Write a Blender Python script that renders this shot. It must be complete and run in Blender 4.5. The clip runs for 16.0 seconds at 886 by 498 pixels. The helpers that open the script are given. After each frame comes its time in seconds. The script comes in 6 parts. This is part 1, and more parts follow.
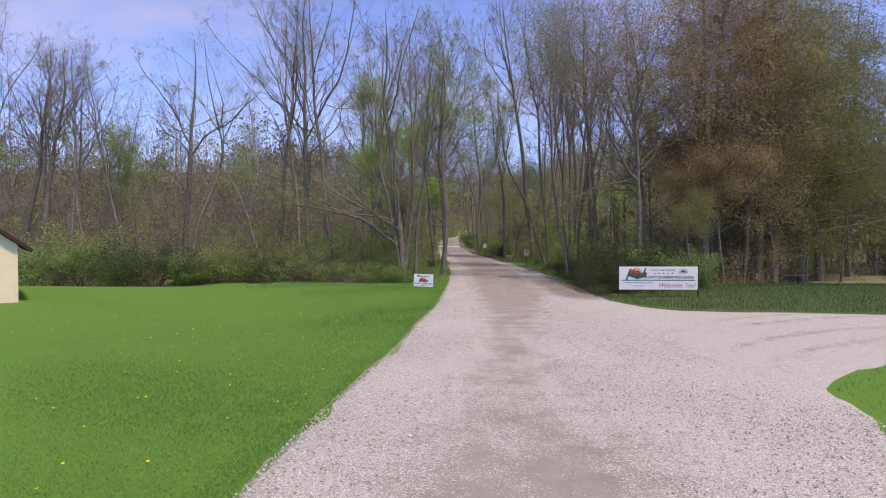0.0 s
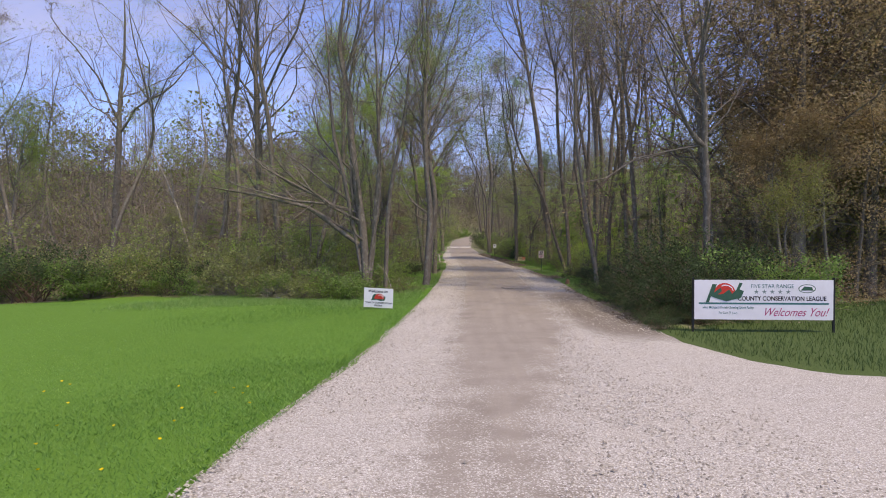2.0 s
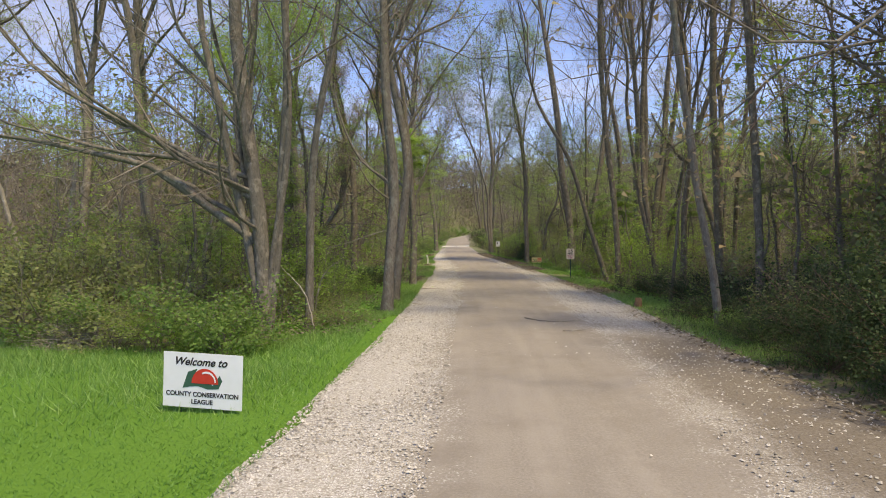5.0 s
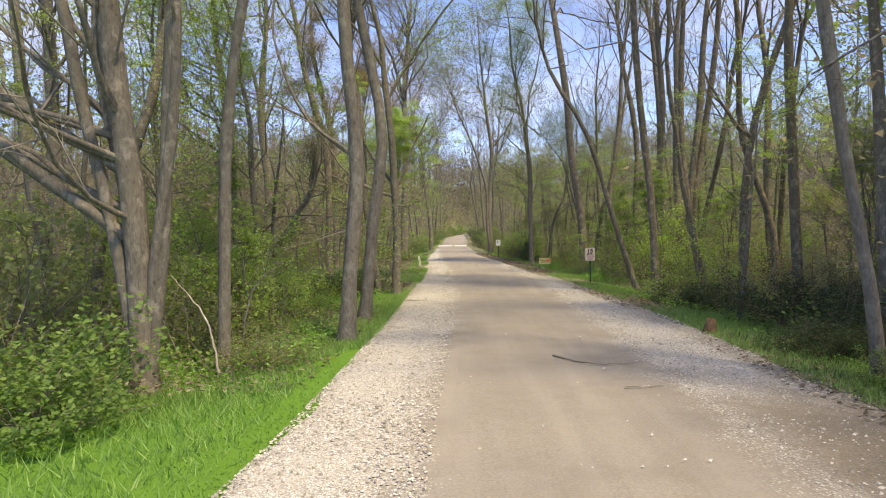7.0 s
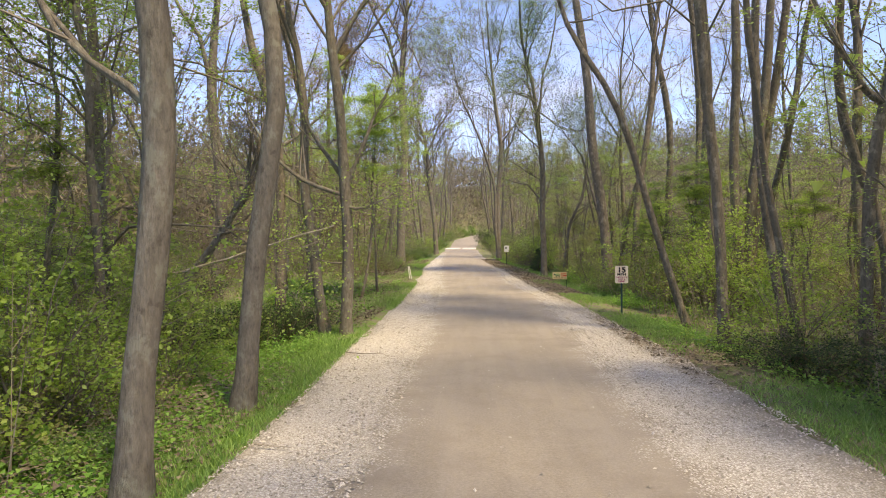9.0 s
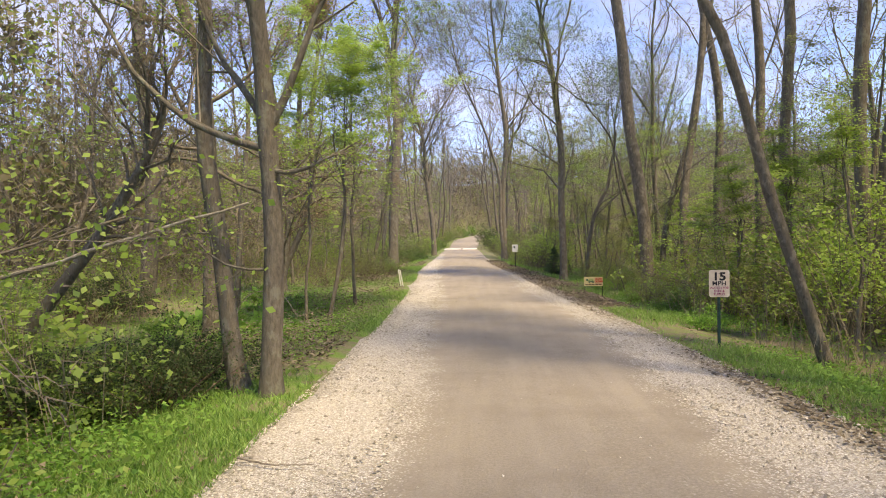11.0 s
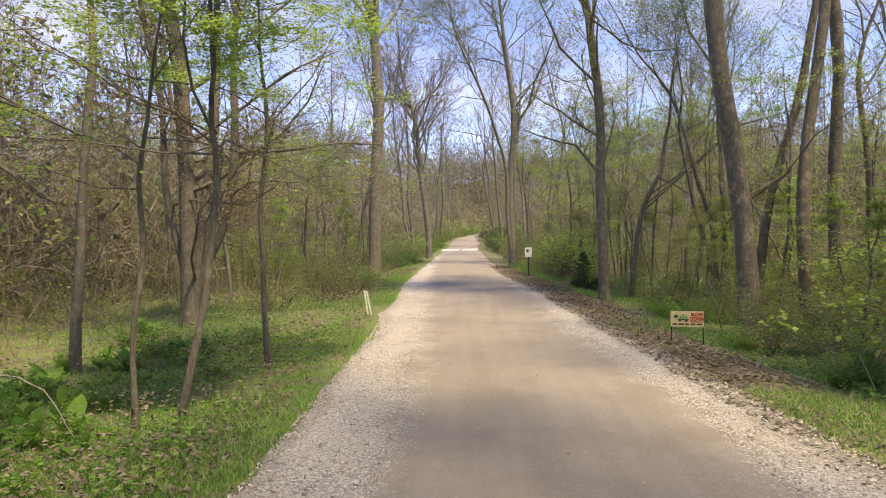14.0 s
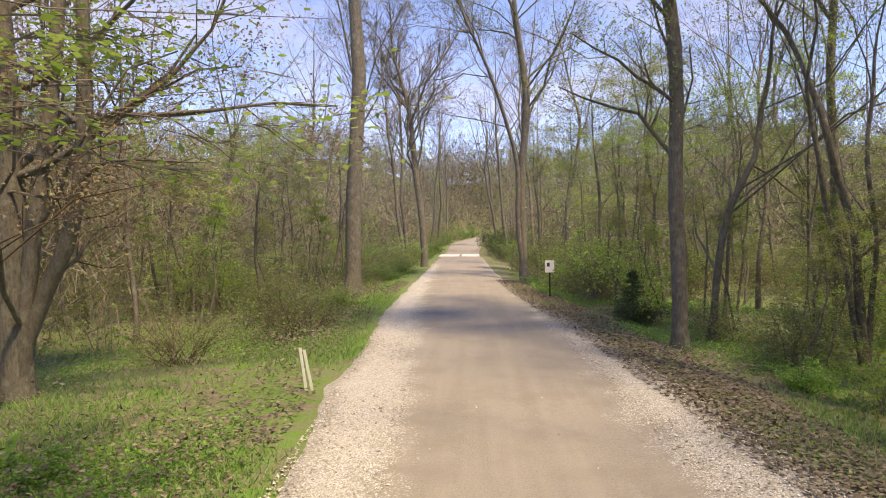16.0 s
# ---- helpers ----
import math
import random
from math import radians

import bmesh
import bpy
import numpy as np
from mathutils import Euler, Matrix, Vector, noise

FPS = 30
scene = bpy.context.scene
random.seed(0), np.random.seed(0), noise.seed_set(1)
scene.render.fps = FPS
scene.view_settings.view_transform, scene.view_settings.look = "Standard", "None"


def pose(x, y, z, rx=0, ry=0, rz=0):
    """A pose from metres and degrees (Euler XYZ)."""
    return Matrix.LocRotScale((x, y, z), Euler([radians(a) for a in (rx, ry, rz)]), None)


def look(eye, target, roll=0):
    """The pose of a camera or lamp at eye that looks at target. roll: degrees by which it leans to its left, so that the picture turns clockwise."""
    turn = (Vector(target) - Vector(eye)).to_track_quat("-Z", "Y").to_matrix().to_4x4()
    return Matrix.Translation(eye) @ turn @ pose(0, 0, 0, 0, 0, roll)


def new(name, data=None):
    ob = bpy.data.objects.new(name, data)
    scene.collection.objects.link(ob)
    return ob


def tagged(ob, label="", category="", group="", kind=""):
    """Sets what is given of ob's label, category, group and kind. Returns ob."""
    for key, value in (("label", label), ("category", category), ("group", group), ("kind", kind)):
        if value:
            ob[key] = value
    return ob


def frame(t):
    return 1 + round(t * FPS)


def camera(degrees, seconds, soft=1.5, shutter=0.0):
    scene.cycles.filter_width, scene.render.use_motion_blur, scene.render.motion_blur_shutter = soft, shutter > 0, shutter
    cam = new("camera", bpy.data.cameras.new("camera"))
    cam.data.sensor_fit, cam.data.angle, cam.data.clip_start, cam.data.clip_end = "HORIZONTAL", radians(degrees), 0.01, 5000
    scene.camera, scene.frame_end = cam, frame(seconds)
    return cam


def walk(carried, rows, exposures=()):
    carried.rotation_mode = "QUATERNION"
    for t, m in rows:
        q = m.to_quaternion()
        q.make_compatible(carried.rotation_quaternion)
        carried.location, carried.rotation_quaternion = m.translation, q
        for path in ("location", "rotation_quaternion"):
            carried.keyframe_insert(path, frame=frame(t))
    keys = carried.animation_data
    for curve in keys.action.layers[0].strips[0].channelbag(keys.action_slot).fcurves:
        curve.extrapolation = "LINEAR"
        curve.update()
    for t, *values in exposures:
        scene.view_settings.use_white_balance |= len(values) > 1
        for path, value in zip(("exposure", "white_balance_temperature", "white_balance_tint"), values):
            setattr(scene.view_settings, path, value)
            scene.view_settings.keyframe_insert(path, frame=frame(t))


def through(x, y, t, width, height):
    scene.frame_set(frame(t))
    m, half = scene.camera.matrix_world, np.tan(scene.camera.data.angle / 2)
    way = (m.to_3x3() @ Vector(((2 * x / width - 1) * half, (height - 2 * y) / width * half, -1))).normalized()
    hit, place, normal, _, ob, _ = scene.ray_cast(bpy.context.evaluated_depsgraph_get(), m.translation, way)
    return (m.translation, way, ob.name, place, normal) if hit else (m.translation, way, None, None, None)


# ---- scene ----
cam = camera(67.5, 16.0, soft=1.0, shutter=0.0)
# seconds, x, y, z, yaw, pitch, roll
ROWS = [
    (0.0, 0.750, -0.932, 2.528, 0.31, -1.27, -0.20),
    (0.5, 1.125, 1.612, 2.478, 0.33, -1.36, -0.30),
    (1.0, 1.546, 4.284, 2.353, 0.44, -1.35, -0.37),
    (1.5, 1.960, 7.141, 2.275, 1.43, -1.33, -0.34),
    (2.0, 2.330, 10.026, 2.279, 1.92, -1.20, -0.26),
    (2.5, 2.623, 12.761, 2.395, 2.30, -1.22, -0.34),
    (3.0, 2.675, 15.307, 2.473, 2.37, -1.18, -0.40),
    (3.5, 2.639, 17.506, 2.314, 2.22, -1.31, -0.50),
    (4.0, 2.603, 19.551, 2.136, 2.04, -1.25, -0.54),
    (6.5, 2.424, 27.366, 1.812, 1.61, -1.20, -0.78),
    (7.0, 2.562, 28.457, 1.811, 1.60, -1.25, -0.84),
    (7.5, 2.712, 29.773, 1.849, 1.56, -1.31, -0.75),
    (8.0, 2.919, 31.291, 1.898, 1.60, -1.23, -0.84),
    (8.5, 3.152, 32.921, 1.979, 1.67, -1.10, -0.83),
    (9.0, 3.340, 34.694, 2.134, 2.84, -1.27, -0.60),
    (11.5, 2.972, 42.200, 1.868, 2.74, -1.15, -0.95),
    (12.0, 2.935, 43.498, 1.856, 2.78, -1.15, -0.96),
    (12.5, 2.914, 44.956, 1.867, 2.79, -1.24, -0.94),
    (13.0, 2.930, 46.453, 1.893, 2.81, -1.23, -1.05),
    (13.5, 2.932, 48.065, 1.951, 2.76, -1.26, -1.05),
    (14.0, 2.930, 49.596, 2.022, 2.73, -1.30, -1.11),
    (14.5, 2.881, 51.289, 2.106, 2.66, -1.32, -1.13),
    (15.0, 2.807, 53.030, 2.178, 2.63, -1.29, -1.08),
    (15.5, 2.706, 54.846, 2.316, 2.53, -1.45, -0.96),
    (16.0, 2.682, 56.767, 2.270, 2.60, -1.16, -0.87),
]
walk(cam, [(t, pose(x, y, z, 90 + p, 0, yaw) @ pose(0, 0, 0, 0, 0, r)) for t, x, y, z, yaw, p, r in ROWS],
     exposures=[(0.0, 0.90, 9300, 18), (2.5, 0.91, 9900, 14), (4.0, 0.97, 11200, 8), (6.5, 1.45, 12000, 5), (9.0, 1.62, 12900, 9), (12.0, 1.64, 12700, 10), (16.0, 1.51, 12600, 12)])

# ---------------------------------------------------------------- light
SUN_AZ, SUN_EL = math.radians(-47), math.radians(62)      # towards the sun, from +x
to_sun = Vector((math.cos(SUN_EL) * math.cos(SUN_AZ), math.cos(SUN_EL) * math.sin(SUN_AZ), math.sin(SUN_EL)))
sun = new("sun", bpy.data.lights.new("sun", "SUN"))
sun.data.energy, sun.data.angle, sun.data.color = 1.80, math.radians(6.0), (1.0, 0.965, 0.90)
sun.matrix_world = look((40, -30, 60), Vector((40, -30, 60)) - to_sun)

world = bpy.data.worlds.new("sky")
scene.world = world
world.use_nodes = True


def wire(tree, a, b):
    tree.links.new(a, b)


def sky_nodes():
    nt = world.node_tree
    nt.nodes.clear()
    out, bg = nt.nodes.new("ShaderNodeOutputWorld"), nt.nodes.new("ShaderNodeBackground")
    sky = nt.nodes.new("ShaderNodeTexSky")
    sky.sky_type, sky.sun_disc, sky.altitude = "NISHITA", False, 1200
    sky.sun_elevation, sky.sun_rotation = SUN_EL, math.pi / 2 - SUN_AZ
    sky.air_density, sky.dust_density, sky.ozone_density = 0.8, 0.1, 3.0
    co, mp = nt.nodes.new("ShaderNodeTexCoord"), nt.nodes.new("ShaderNodeMapping")
    mp.inputs["Scale"].default_value = (1.0, 1.0, 3.2)
    n1 = nt.nodes.new("ShaderNodeTexNoise")
    n1.inputs["Scale"].default_value, n1.inputs["Detail"].default_value, n1.inputs["Roughness"].default_value = 2.6, 7, 0.56
    rp = nt.nodes.new("ShaderNodeValToRGB")
    rp.color_ramp.elements[0].position, rp.color_ramp.elements[1].position = 0.46, 0.76
    mul = nt.nodes.new("ShaderNodeMath")
    mul.operation = "MULTIPLY"
    mul.inputs[1].default_value = 0.62
    mix = nt.nodes.new("ShaderNodeMixRGB")
    mix.inputs[2].default_value = (2.3, 2.45, 3.5, 1)
    tint = nt.nodes.new("ShaderNodeMixRGB")
    tint.blend_type = "MULTIPLY"
    tint.inputs[0].default_value = 1.0
    tint.inputs[2].default_value = (0.64, 0.75, 1.16, 1)
    wire(nt, co.outputs["Generated"], mp.inputs[0])
    wire(nt, mp.outputs[0], n1.inputs["Vector"])
    wire(nt, n1.outputs["Fac"], rp.inputs[0])
    wire(nt, rp.outputs[0], mul.inputs[0])
    wire(nt, mul.outputs[0], mix.inputs[0])
    wire(nt, sky.outputs[0], tint.inputs[1])
    wire(nt, tint.outputs[0], mix.inputs[1])
    wire(nt, mix.outputs[0], bg.inputs[0])
    bg.inputs[1].default_value = 0.15
    wire(nt, bg.outputs[0], out.inputs[0])


sky_nodes()


# ---------------------------------------------------------------- materials
def material(name, rough=0.9):
    m = bpy.data.materials.new(name)
    m.use_nodes = True
    nt = m.node_tree
    b = nt.nodes["Principled BSDF"]
    b.inputs["Roughness"].default_value = rough
    b.inputs["Specular IOR Level"].default_value = 0.25
    return m, nt, b


def noise_node(nt, scale, detail=5, rough=0.6, stretch=None):
    co = nt.nodes.new("ShaderNodeTexCoord")
    n = nt.nodes.new("ShaderNodeTexNoise")
    n.inputs["Scale"].default_value, n.inputs["Detail"].default_value, n.inputs["Roughness"].default_value = scale, detail, rough
    if stretch:
        mp = nt.nodes.new("ShaderNodeMapping")
        mp.inputs["Scale"].default_value = stretch
        wire(nt, co.outputs["Object"], mp.inputs[0])
        wire(nt, mp.outputs[0], n.inputs["Vector"])
    else:
        wire(nt, co.outputs["Object"], n.inputs["Vector"])
    return n.outputs["Fac"]


def ramp(nt, fac, stops):
    r = nt.nodes.new("ShaderNodeValToRGB")
    e = r.color_ramp.elements
    while len(e) < len(stops):
        e.new(0.5)
    for el, (p, c) in zip(e, stops):
        el.position, el.color = p, (*c, 1)
    wire(nt, fac, r.inputs[0])
    return r.outputs[0]


def blend(nt, fac, a, b, mode="MIX"):
    m = nt.nodes.new("ShaderNodeMixRGB")
    m.blend_type = mode
    for sock, v in ((m.inputs[0], fac), (m.inputs[1], a), (m.inputs[2], b)):
        if isinstance(v, (int, float)):
            sock.default_value = v
        elif isinstance(v, tuple):
            sock.default_value = (*v, 1)
        else:
            wire(nt, v, sock)
    return m.outputs[0]


def bump(nt, b, height, strength, dist):
    n = nt.nodes.new("ShaderNodeBump")
    n.inputs["Strength"].default_value, n.inputs["Distance"].default_value = strength, dist
    wire(nt, height, n.inputs["Height"])
    wire(nt, n.outputs[0], b.inputs["Normal"])


def bark(name, dark, light, lichen=None, furrow=1.0):
    m, nt, b = material(name, 0.95)
    fine = noise_node(nt, 26, 7, 0.7, (1, 1, 0.30))
    big = noise_node(nt, 1.3, 4, 0.6, (1, 1, 0.5))
    c = ramp(nt, fine, [(0.30, dark), (0.68, light)])
    spot = noise_node(nt, 6.5, 5, 0.65, (1, 1, 0.7))
    c = blend(nt, ramp(nt, big, [(0.35, (0, 0, 0)), (0.7, (0.8, 0.8, 0.8))]), c, tuple(0.6 * v for v in light))
    c = blend(nt, ramp(nt, spot, [(0.53, (0, 0, 0)), (0.62, (0.75, 0.75, 0.75))]), c, lichen or tuple(1.25 * v for v in light))
    c = blend(nt, ramp(nt, spot, [(0.30, (0.8, 0.8, 0.8)), (0.40, (0, 0, 0))]), c, dark)
    wire(nt, c, b.inputs["Base Color"])
    bump(nt, b, fine, 0.9 * furrow, 0.03)
    return m


def leaf(name, a, b_, c_, through=0.45, rough=0.55, patch=None):
    """Young leaves: colour varies from leaf to leaf and tree to tree, and light shines through."""
    m, nt, b = material(name, rough)
    geo, info = nt.nodes.new("ShaderNodeNewGeometry"), nt.nodes.new("ShaderNodeObjectInfo")
    col = ramp(nt, geo.outputs["Random Per Island"], [(0.0, a), (0.55, b_), (1.0, c_)])
    hsv = nt.nodes.new("ShaderNodeHueSaturation")
    mr = nt.nodes.new("ShaderNodeMapRange")
    mr.inputs["To Min"].default_value, mr.inputs["To Max"].default_value = 0.8, 1.2
    wire(nt, info.outputs["Random"], mr.inputs["Value"])
    wire(nt, mr.outputs[0], hsv.inputs["Value"])
    wire(nt, col, hsv.inputs["Color"])
    shade = hsv.outputs[0]
    if patch:
        big = ramp(nt, noise_node(nt, 0.22, 4, 0.6), [(0.38, (0, 0, 0)), (0.62, (1, 1, 1))])
        small = ramp(nt, noise_node(nt, 1.9, 4, 0.6), [(0.4, (0, 0, 0)), (0.7, (0.7, 0.7, 0.7))])
        shade = blend(nt, big, shade, blend(nt, 1.0, shade, patch[0], "MULTIPLY"))
        shade = blend(nt, small, shade, blend(nt, 1.0, shade, patch[1], "MULTIPLY"))
    wire(nt, shade, b.inputs["Base Color"])
    tr = nt.nodes.new("ShaderNodeBsdfTranslucent")
    wire(nt, shade, tr.inputs["Color"])
    mx = nt.nodes.new("ShaderNodeMixShader")
    mx.inputs[0].default_value = through
    wire(nt, b.outputs[0], mx.inputs[1])
    wire(nt, tr.outputs[0], mx.inputs[2])
    wire(nt, mx.outputs[0], nt.nodes["Material Output"].inputs["Surface"])
    return m


def plain(name, col, rough=0.6, metal=0.0, wear=0.12, scale=14):
    m, nt, b = material(name, rough)
    n = noise_node(nt, scale, 5, 0.6)
    wire(nt, ramp(nt, n, [(0.3, tuple(v * (1 - wear) for v in col)), (0.7, tuple(min(1, v * (1 + wear)) for v in col))]), b.inputs["Base Color"])
    b.inputs["Metallic"].default_value = metal
    bump(nt, b, n, 0.15, 0.003)
    return m


BARK_GREY = bark("bark_grey", (0.08, 0.071, 0.059), (0.265, 0.238, 0.202), (0.25, 0.25, 0.205))
BARK_BROWN = bark("bark_brown", (0.076, 0.067, 0.055), (0.25, 0.223, 0.184))
BARK_PALE = bark("bark_pale", (0.20, 0.175, 0.14), (0.42, 0.38, 0.32), None, 0.5)
TWIG = plain("twig_grey_brown", (0.21, 0.185, 0.158), 0.9, 0, 0.3, 6)
TWIG_THICKET = plain("twig_thicket_brown", (0.275, 0.238, 0.185), 0.95, 0, 0.35, 1.2)
TWIG_RED = plain("twig_red_brown", (0.145, 0.10, 0.08), 0.9, 0, 0.3, 6)
DEADWOOD = bark("dead_wood", (0.22, 0.19, 0.15), (0.46, 0.42, 0.36), None, 0.6)
LEAF_YOUNG = leaf("leaf_young_green", (0.24, 0.385, 0.085), (0.325, 0.485, 0.125), (0.415, 0.555, 0.185), 0.6)
LEAF_GREEN = leaf("leaf_green", (0.125, 0.225, 0.065), (0.185, 0.31, 0.085), (0.265, 0.405, 0.13), 0.52)
LEAF_DUSK = leaf("leaf_brownish_olive", (0.16, 0.18, 0.06), (0.23, 0.25, 0.09), (0.31, 0.325, 0.125), 0.58)
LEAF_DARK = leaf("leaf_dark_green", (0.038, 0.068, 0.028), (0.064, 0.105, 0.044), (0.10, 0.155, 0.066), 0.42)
LEAF_RUST = leaf("leaf_rust", (0.29, 0.225, 0.13), (0.39, 0.305, 0.18), (0.46, 0.39, 0.22), 0.58)
LEAF_OLIVE = leaf("leaf_olive", (0.215, 0.255, 0.105), (0.29, 0.335, 0.135), (0.37, 0.405, 0.185), 0.58)
BUD = leaf("bud_pink_brown", (0.26, 0.19, 0.14), (0.36, 0.28, 0.19), (0.40, 0.37, 0.20), 0.45)
BLADE = leaf("grass_blade", (0.115, 0.27, 0.058), (0.16, 0.345, 0.083), (0.23, 0.42, 0.122), 0.42, 0.6, ((0.78, 0.84, 0.8), (1.3, 1.1, 1.05)))
# grass by the banner with the shade lying on it worked into its colour
BLADE_SHADED = leaf("grass_blade_shaded", (0.05, 0.085, 0.03), (0.08, 0.135, 0.045), (0.12, 0.19, 0.07), 0.3, 0.7)
BLADE_WILD = leaf("verge_blade", (0.135, 0.28, 0.07), (0.20, 0.365, 0.105), (0.31, 0.47, 0.17), 0.42, 0.6)
HERB = leaf("herb_leaf", (0.135, 0.31, 0.065), (0.20, 0.41, 0.095), (0.29, 0.50, 0.14), 0.5)
LEAF_THICKET = leaf("leaf_thicket_olive_brown", (0.205, 0.18, 0.115), (0.27, 0.24, 0.15), (0.33, 0.315, 0.185), 0.5)
LEAF_HAZE = leaf("leaf_far_grey_brown", (0.15, 0.125, 0.10), (0.20, 0.17, 0.135), (0.26, 0.225, 0.165), 0.45)
LITTER = leaf("leaf_litter", (0.095, 0.078, 0.06), (0.18, 0.15, 0.115), (0.33, 0.285, 0.225), 0.1, 0.85)
DANDELION = plain("dandelion_yellow", (0.85, 0.62, 0.02), 0.6)


# ---------------------------------------------------------------- mesh tools
def link(name, me, parent=None, label=""):
    ob = new(name, me)
    if parent is not None:
        ob.parent = parent
    if label:
        ob["label"] = label
    return ob


def mesh_of(name, chunks, *mats):
    """One mesh from chunks of (verts, faces, material slot); faces are rows of three or four."""
    V, L, S, M, at, lp = [], [], [], [], 0, 0
    for v, f, k in chunks:
        if len(f) == 0:
            continue
        f = np.asarray(f)
        V.append(np.asarray(v, np.float32).reshape(-1, 3))
        L.append((f + at).ravel())
        S.append(lp + np.arange(len(f)) * f.shape[1])
        M.append(np.full(len(f), k))
        lp += f.size
        at += len(V[-1])
    V, L, S, M = (np.concatenate(a) for a in (V, L, S, M))
    me = bpy.data.meshes.new(name)
    me.vertices.add(len(V))
    me.vertices.foreach_set("co", V.ravel())
    me.loops.add(len(L))
    me.loops.foreach_set("vertex_index", L.astype(np.int32))
    me.polygons.add(len(S))
    me.polygons.foreach_set("loop_start", S.astype(np.int32))
    me.polygons.foreach_set("material_index", M.astype(np.int32))
    me.polygons.foreach_set("use_smooth", np.ones(len(S), bool))
    for m in mats:
        me.materials.append(m)
    me.update(calc_edges=True)
    return me


def unit(v):
    return v / (np.linalg.norm(v, axis=-1, keepdims=True) + 1e-9)


def tubes(P, R, sides, rng=None, rough=0.0):
    """Round limbs along paths P (N, K, 3) with radii R (N, K)."""
    N, K, _ = P.shape
    T = unit(np.gradient(P, axis=1)) if K > 2 else unit(np.repeat(P[:, 1:] - P[:, :1], 2, 1))
    ref = np.where(np.abs(T[:, :1, :1]) < 0.8, np.array([1.0, 0, 0]), np.array([0, 1.0, 0]))
    A = unit(np.cross(T, np.broadcast_to(ref, T.shape)))
    B = np.cross(T, A)
    th = np.arange(sides) / sides * 2 * np.pi
    r = R[:, :, None] * (1 + (rng.normal(0, rough, (N, K, sides)) if rough else 0))
    V = P[:, :, None] + r[..., None] * (A[:, :, None] * np.cos(th)[:, None] + B[:, :, None] * np.sin(th)[:, None])
    i = np.arange(N)[:, None, None] * K * sides + np.arange(K - 1)[None, :, None] * sides
    j, j2 = np.arange(sides), (np.arange(sides) + 1) % sides
    F = np.stack([i + j, i + j2, i + sides + j2, i + sides + j], -1).reshape(-1, 4)
    return V.reshape(-1, 3), F


def slivers(P0, P1, w, rng):
    d = unit(P1 - P0)
    s = unit(np.cross(d, rng.normal(size=d.shape))) * np.reshape(w, (-1, 1)) * 0.5
    V = np.stack([P0 - s, P0 + s, P1], 1).reshape(-1, 3)
    return V, np.arange(len(V)).reshape(-1, 3)


def blades_of(C, size, rng, flat=0.0, droop=0.0):
    """Leaves: small folded kites of random turn round the points C."""
    n = len(C)
    a = rng.normal(size=(n, 3))
    a[:, 2] = a[:, 2] * (1 - flat) - droop
    a = unit(a)
    up = rng.normal(size=(n, 3)) * (1 - 0.7 * flat)
    up[:, 2] += 2.2 * flat
    s = unit(np.cross(a, up))
    L = (size * rng.uniform(0.6, 1.3, n))[:, None]
    V = np.stack([C, C + a * L * 0.45 + s * L * 0.36, C + a * L, C + a * L * 0.45 - s * L * 0.36], 1).reshape(-1, 3)
    return V, np.arange(len(V)).reshape(-1, 4)


def specks(C, size, rng, flat=0.0, droop=0.0):
    """The plainest leaves, three-cornered, for trees that stand further off."""
    n = len(C)
    a = rng.normal(size=(n, 3))
    a[:, 2] = a[:, 2] * (1 - flat) - droop
    a = unit(a)
    up = rng.normal(size=(n, 3)) * (1 - 0.7 * flat)
    up[:, 2] += 2.2 * flat
    L = (size * rng.uniform(0.6, 1.3, n))[:, None]
    s = unit(np.cross(a, up)) * L * 0.4
    V = np.stack([C - s, C + s, C + a * L], 1).reshape(-1, 3)
    return V, np.arange(len(V)).reshape(-1, 3)


def grow(P, R, n, t0, t1, length, spread, lift, K, thin, rng, wig=0.12):
    """n side branches on every path, between its fractions t0 and t1."""
    N, Kp, _ = P.shape
    own = np.repeat(np.arange(N), n)
    f = rng.uniform(t0, t1, N * n)
    x = f * (Kp - 1)
    i = np.minimum(x.astype(int), Kp - 2)
    u = (x - i)[:, None]
    base = P[own, i] * (1 - u) + P[own, i + 1] * u
    rad = (R[own, i] * (1 - u[:, 0]) + R[own, i + 1] * u[:, 0]) * thin
    tan = unit(P[own, i + 1] - P[own, i])
    q = rng.normal(size=tan.shape)
    q = unit(q - (q * tan).sum(1, keepdims=True) * tan)
    ang = spread * rng.uniform(0.7, 1.35, N * n)
    d = tan * np.cos(ang)[:, None] + q * np.sin(ang)[:, None]
    plen = np.linalg.norm(P[:, -1] - P[:, 0], axis=1)[own]
    rel = (f - t0) / max(t1 - t0, 1e-6)
    ln = length * plen * (1.15 - 0.75 * rel) * rng.uniform(0.6, 1.25, N * n)
    pts = [base]
    for k in range(1, K):
        d = unit(d + np.array([0, 0, lift / K]) + rng.normal(0, wig, d.shape))
        pts.append(pts[-1] + d * (ln / (K - 1))[:, None])
    Q = np.stack(pts, 1)
    RR = np.maximum(rad, 0.004)[:, None] * np.linspace(1, 0.28, K)[None]
    return Q, RR


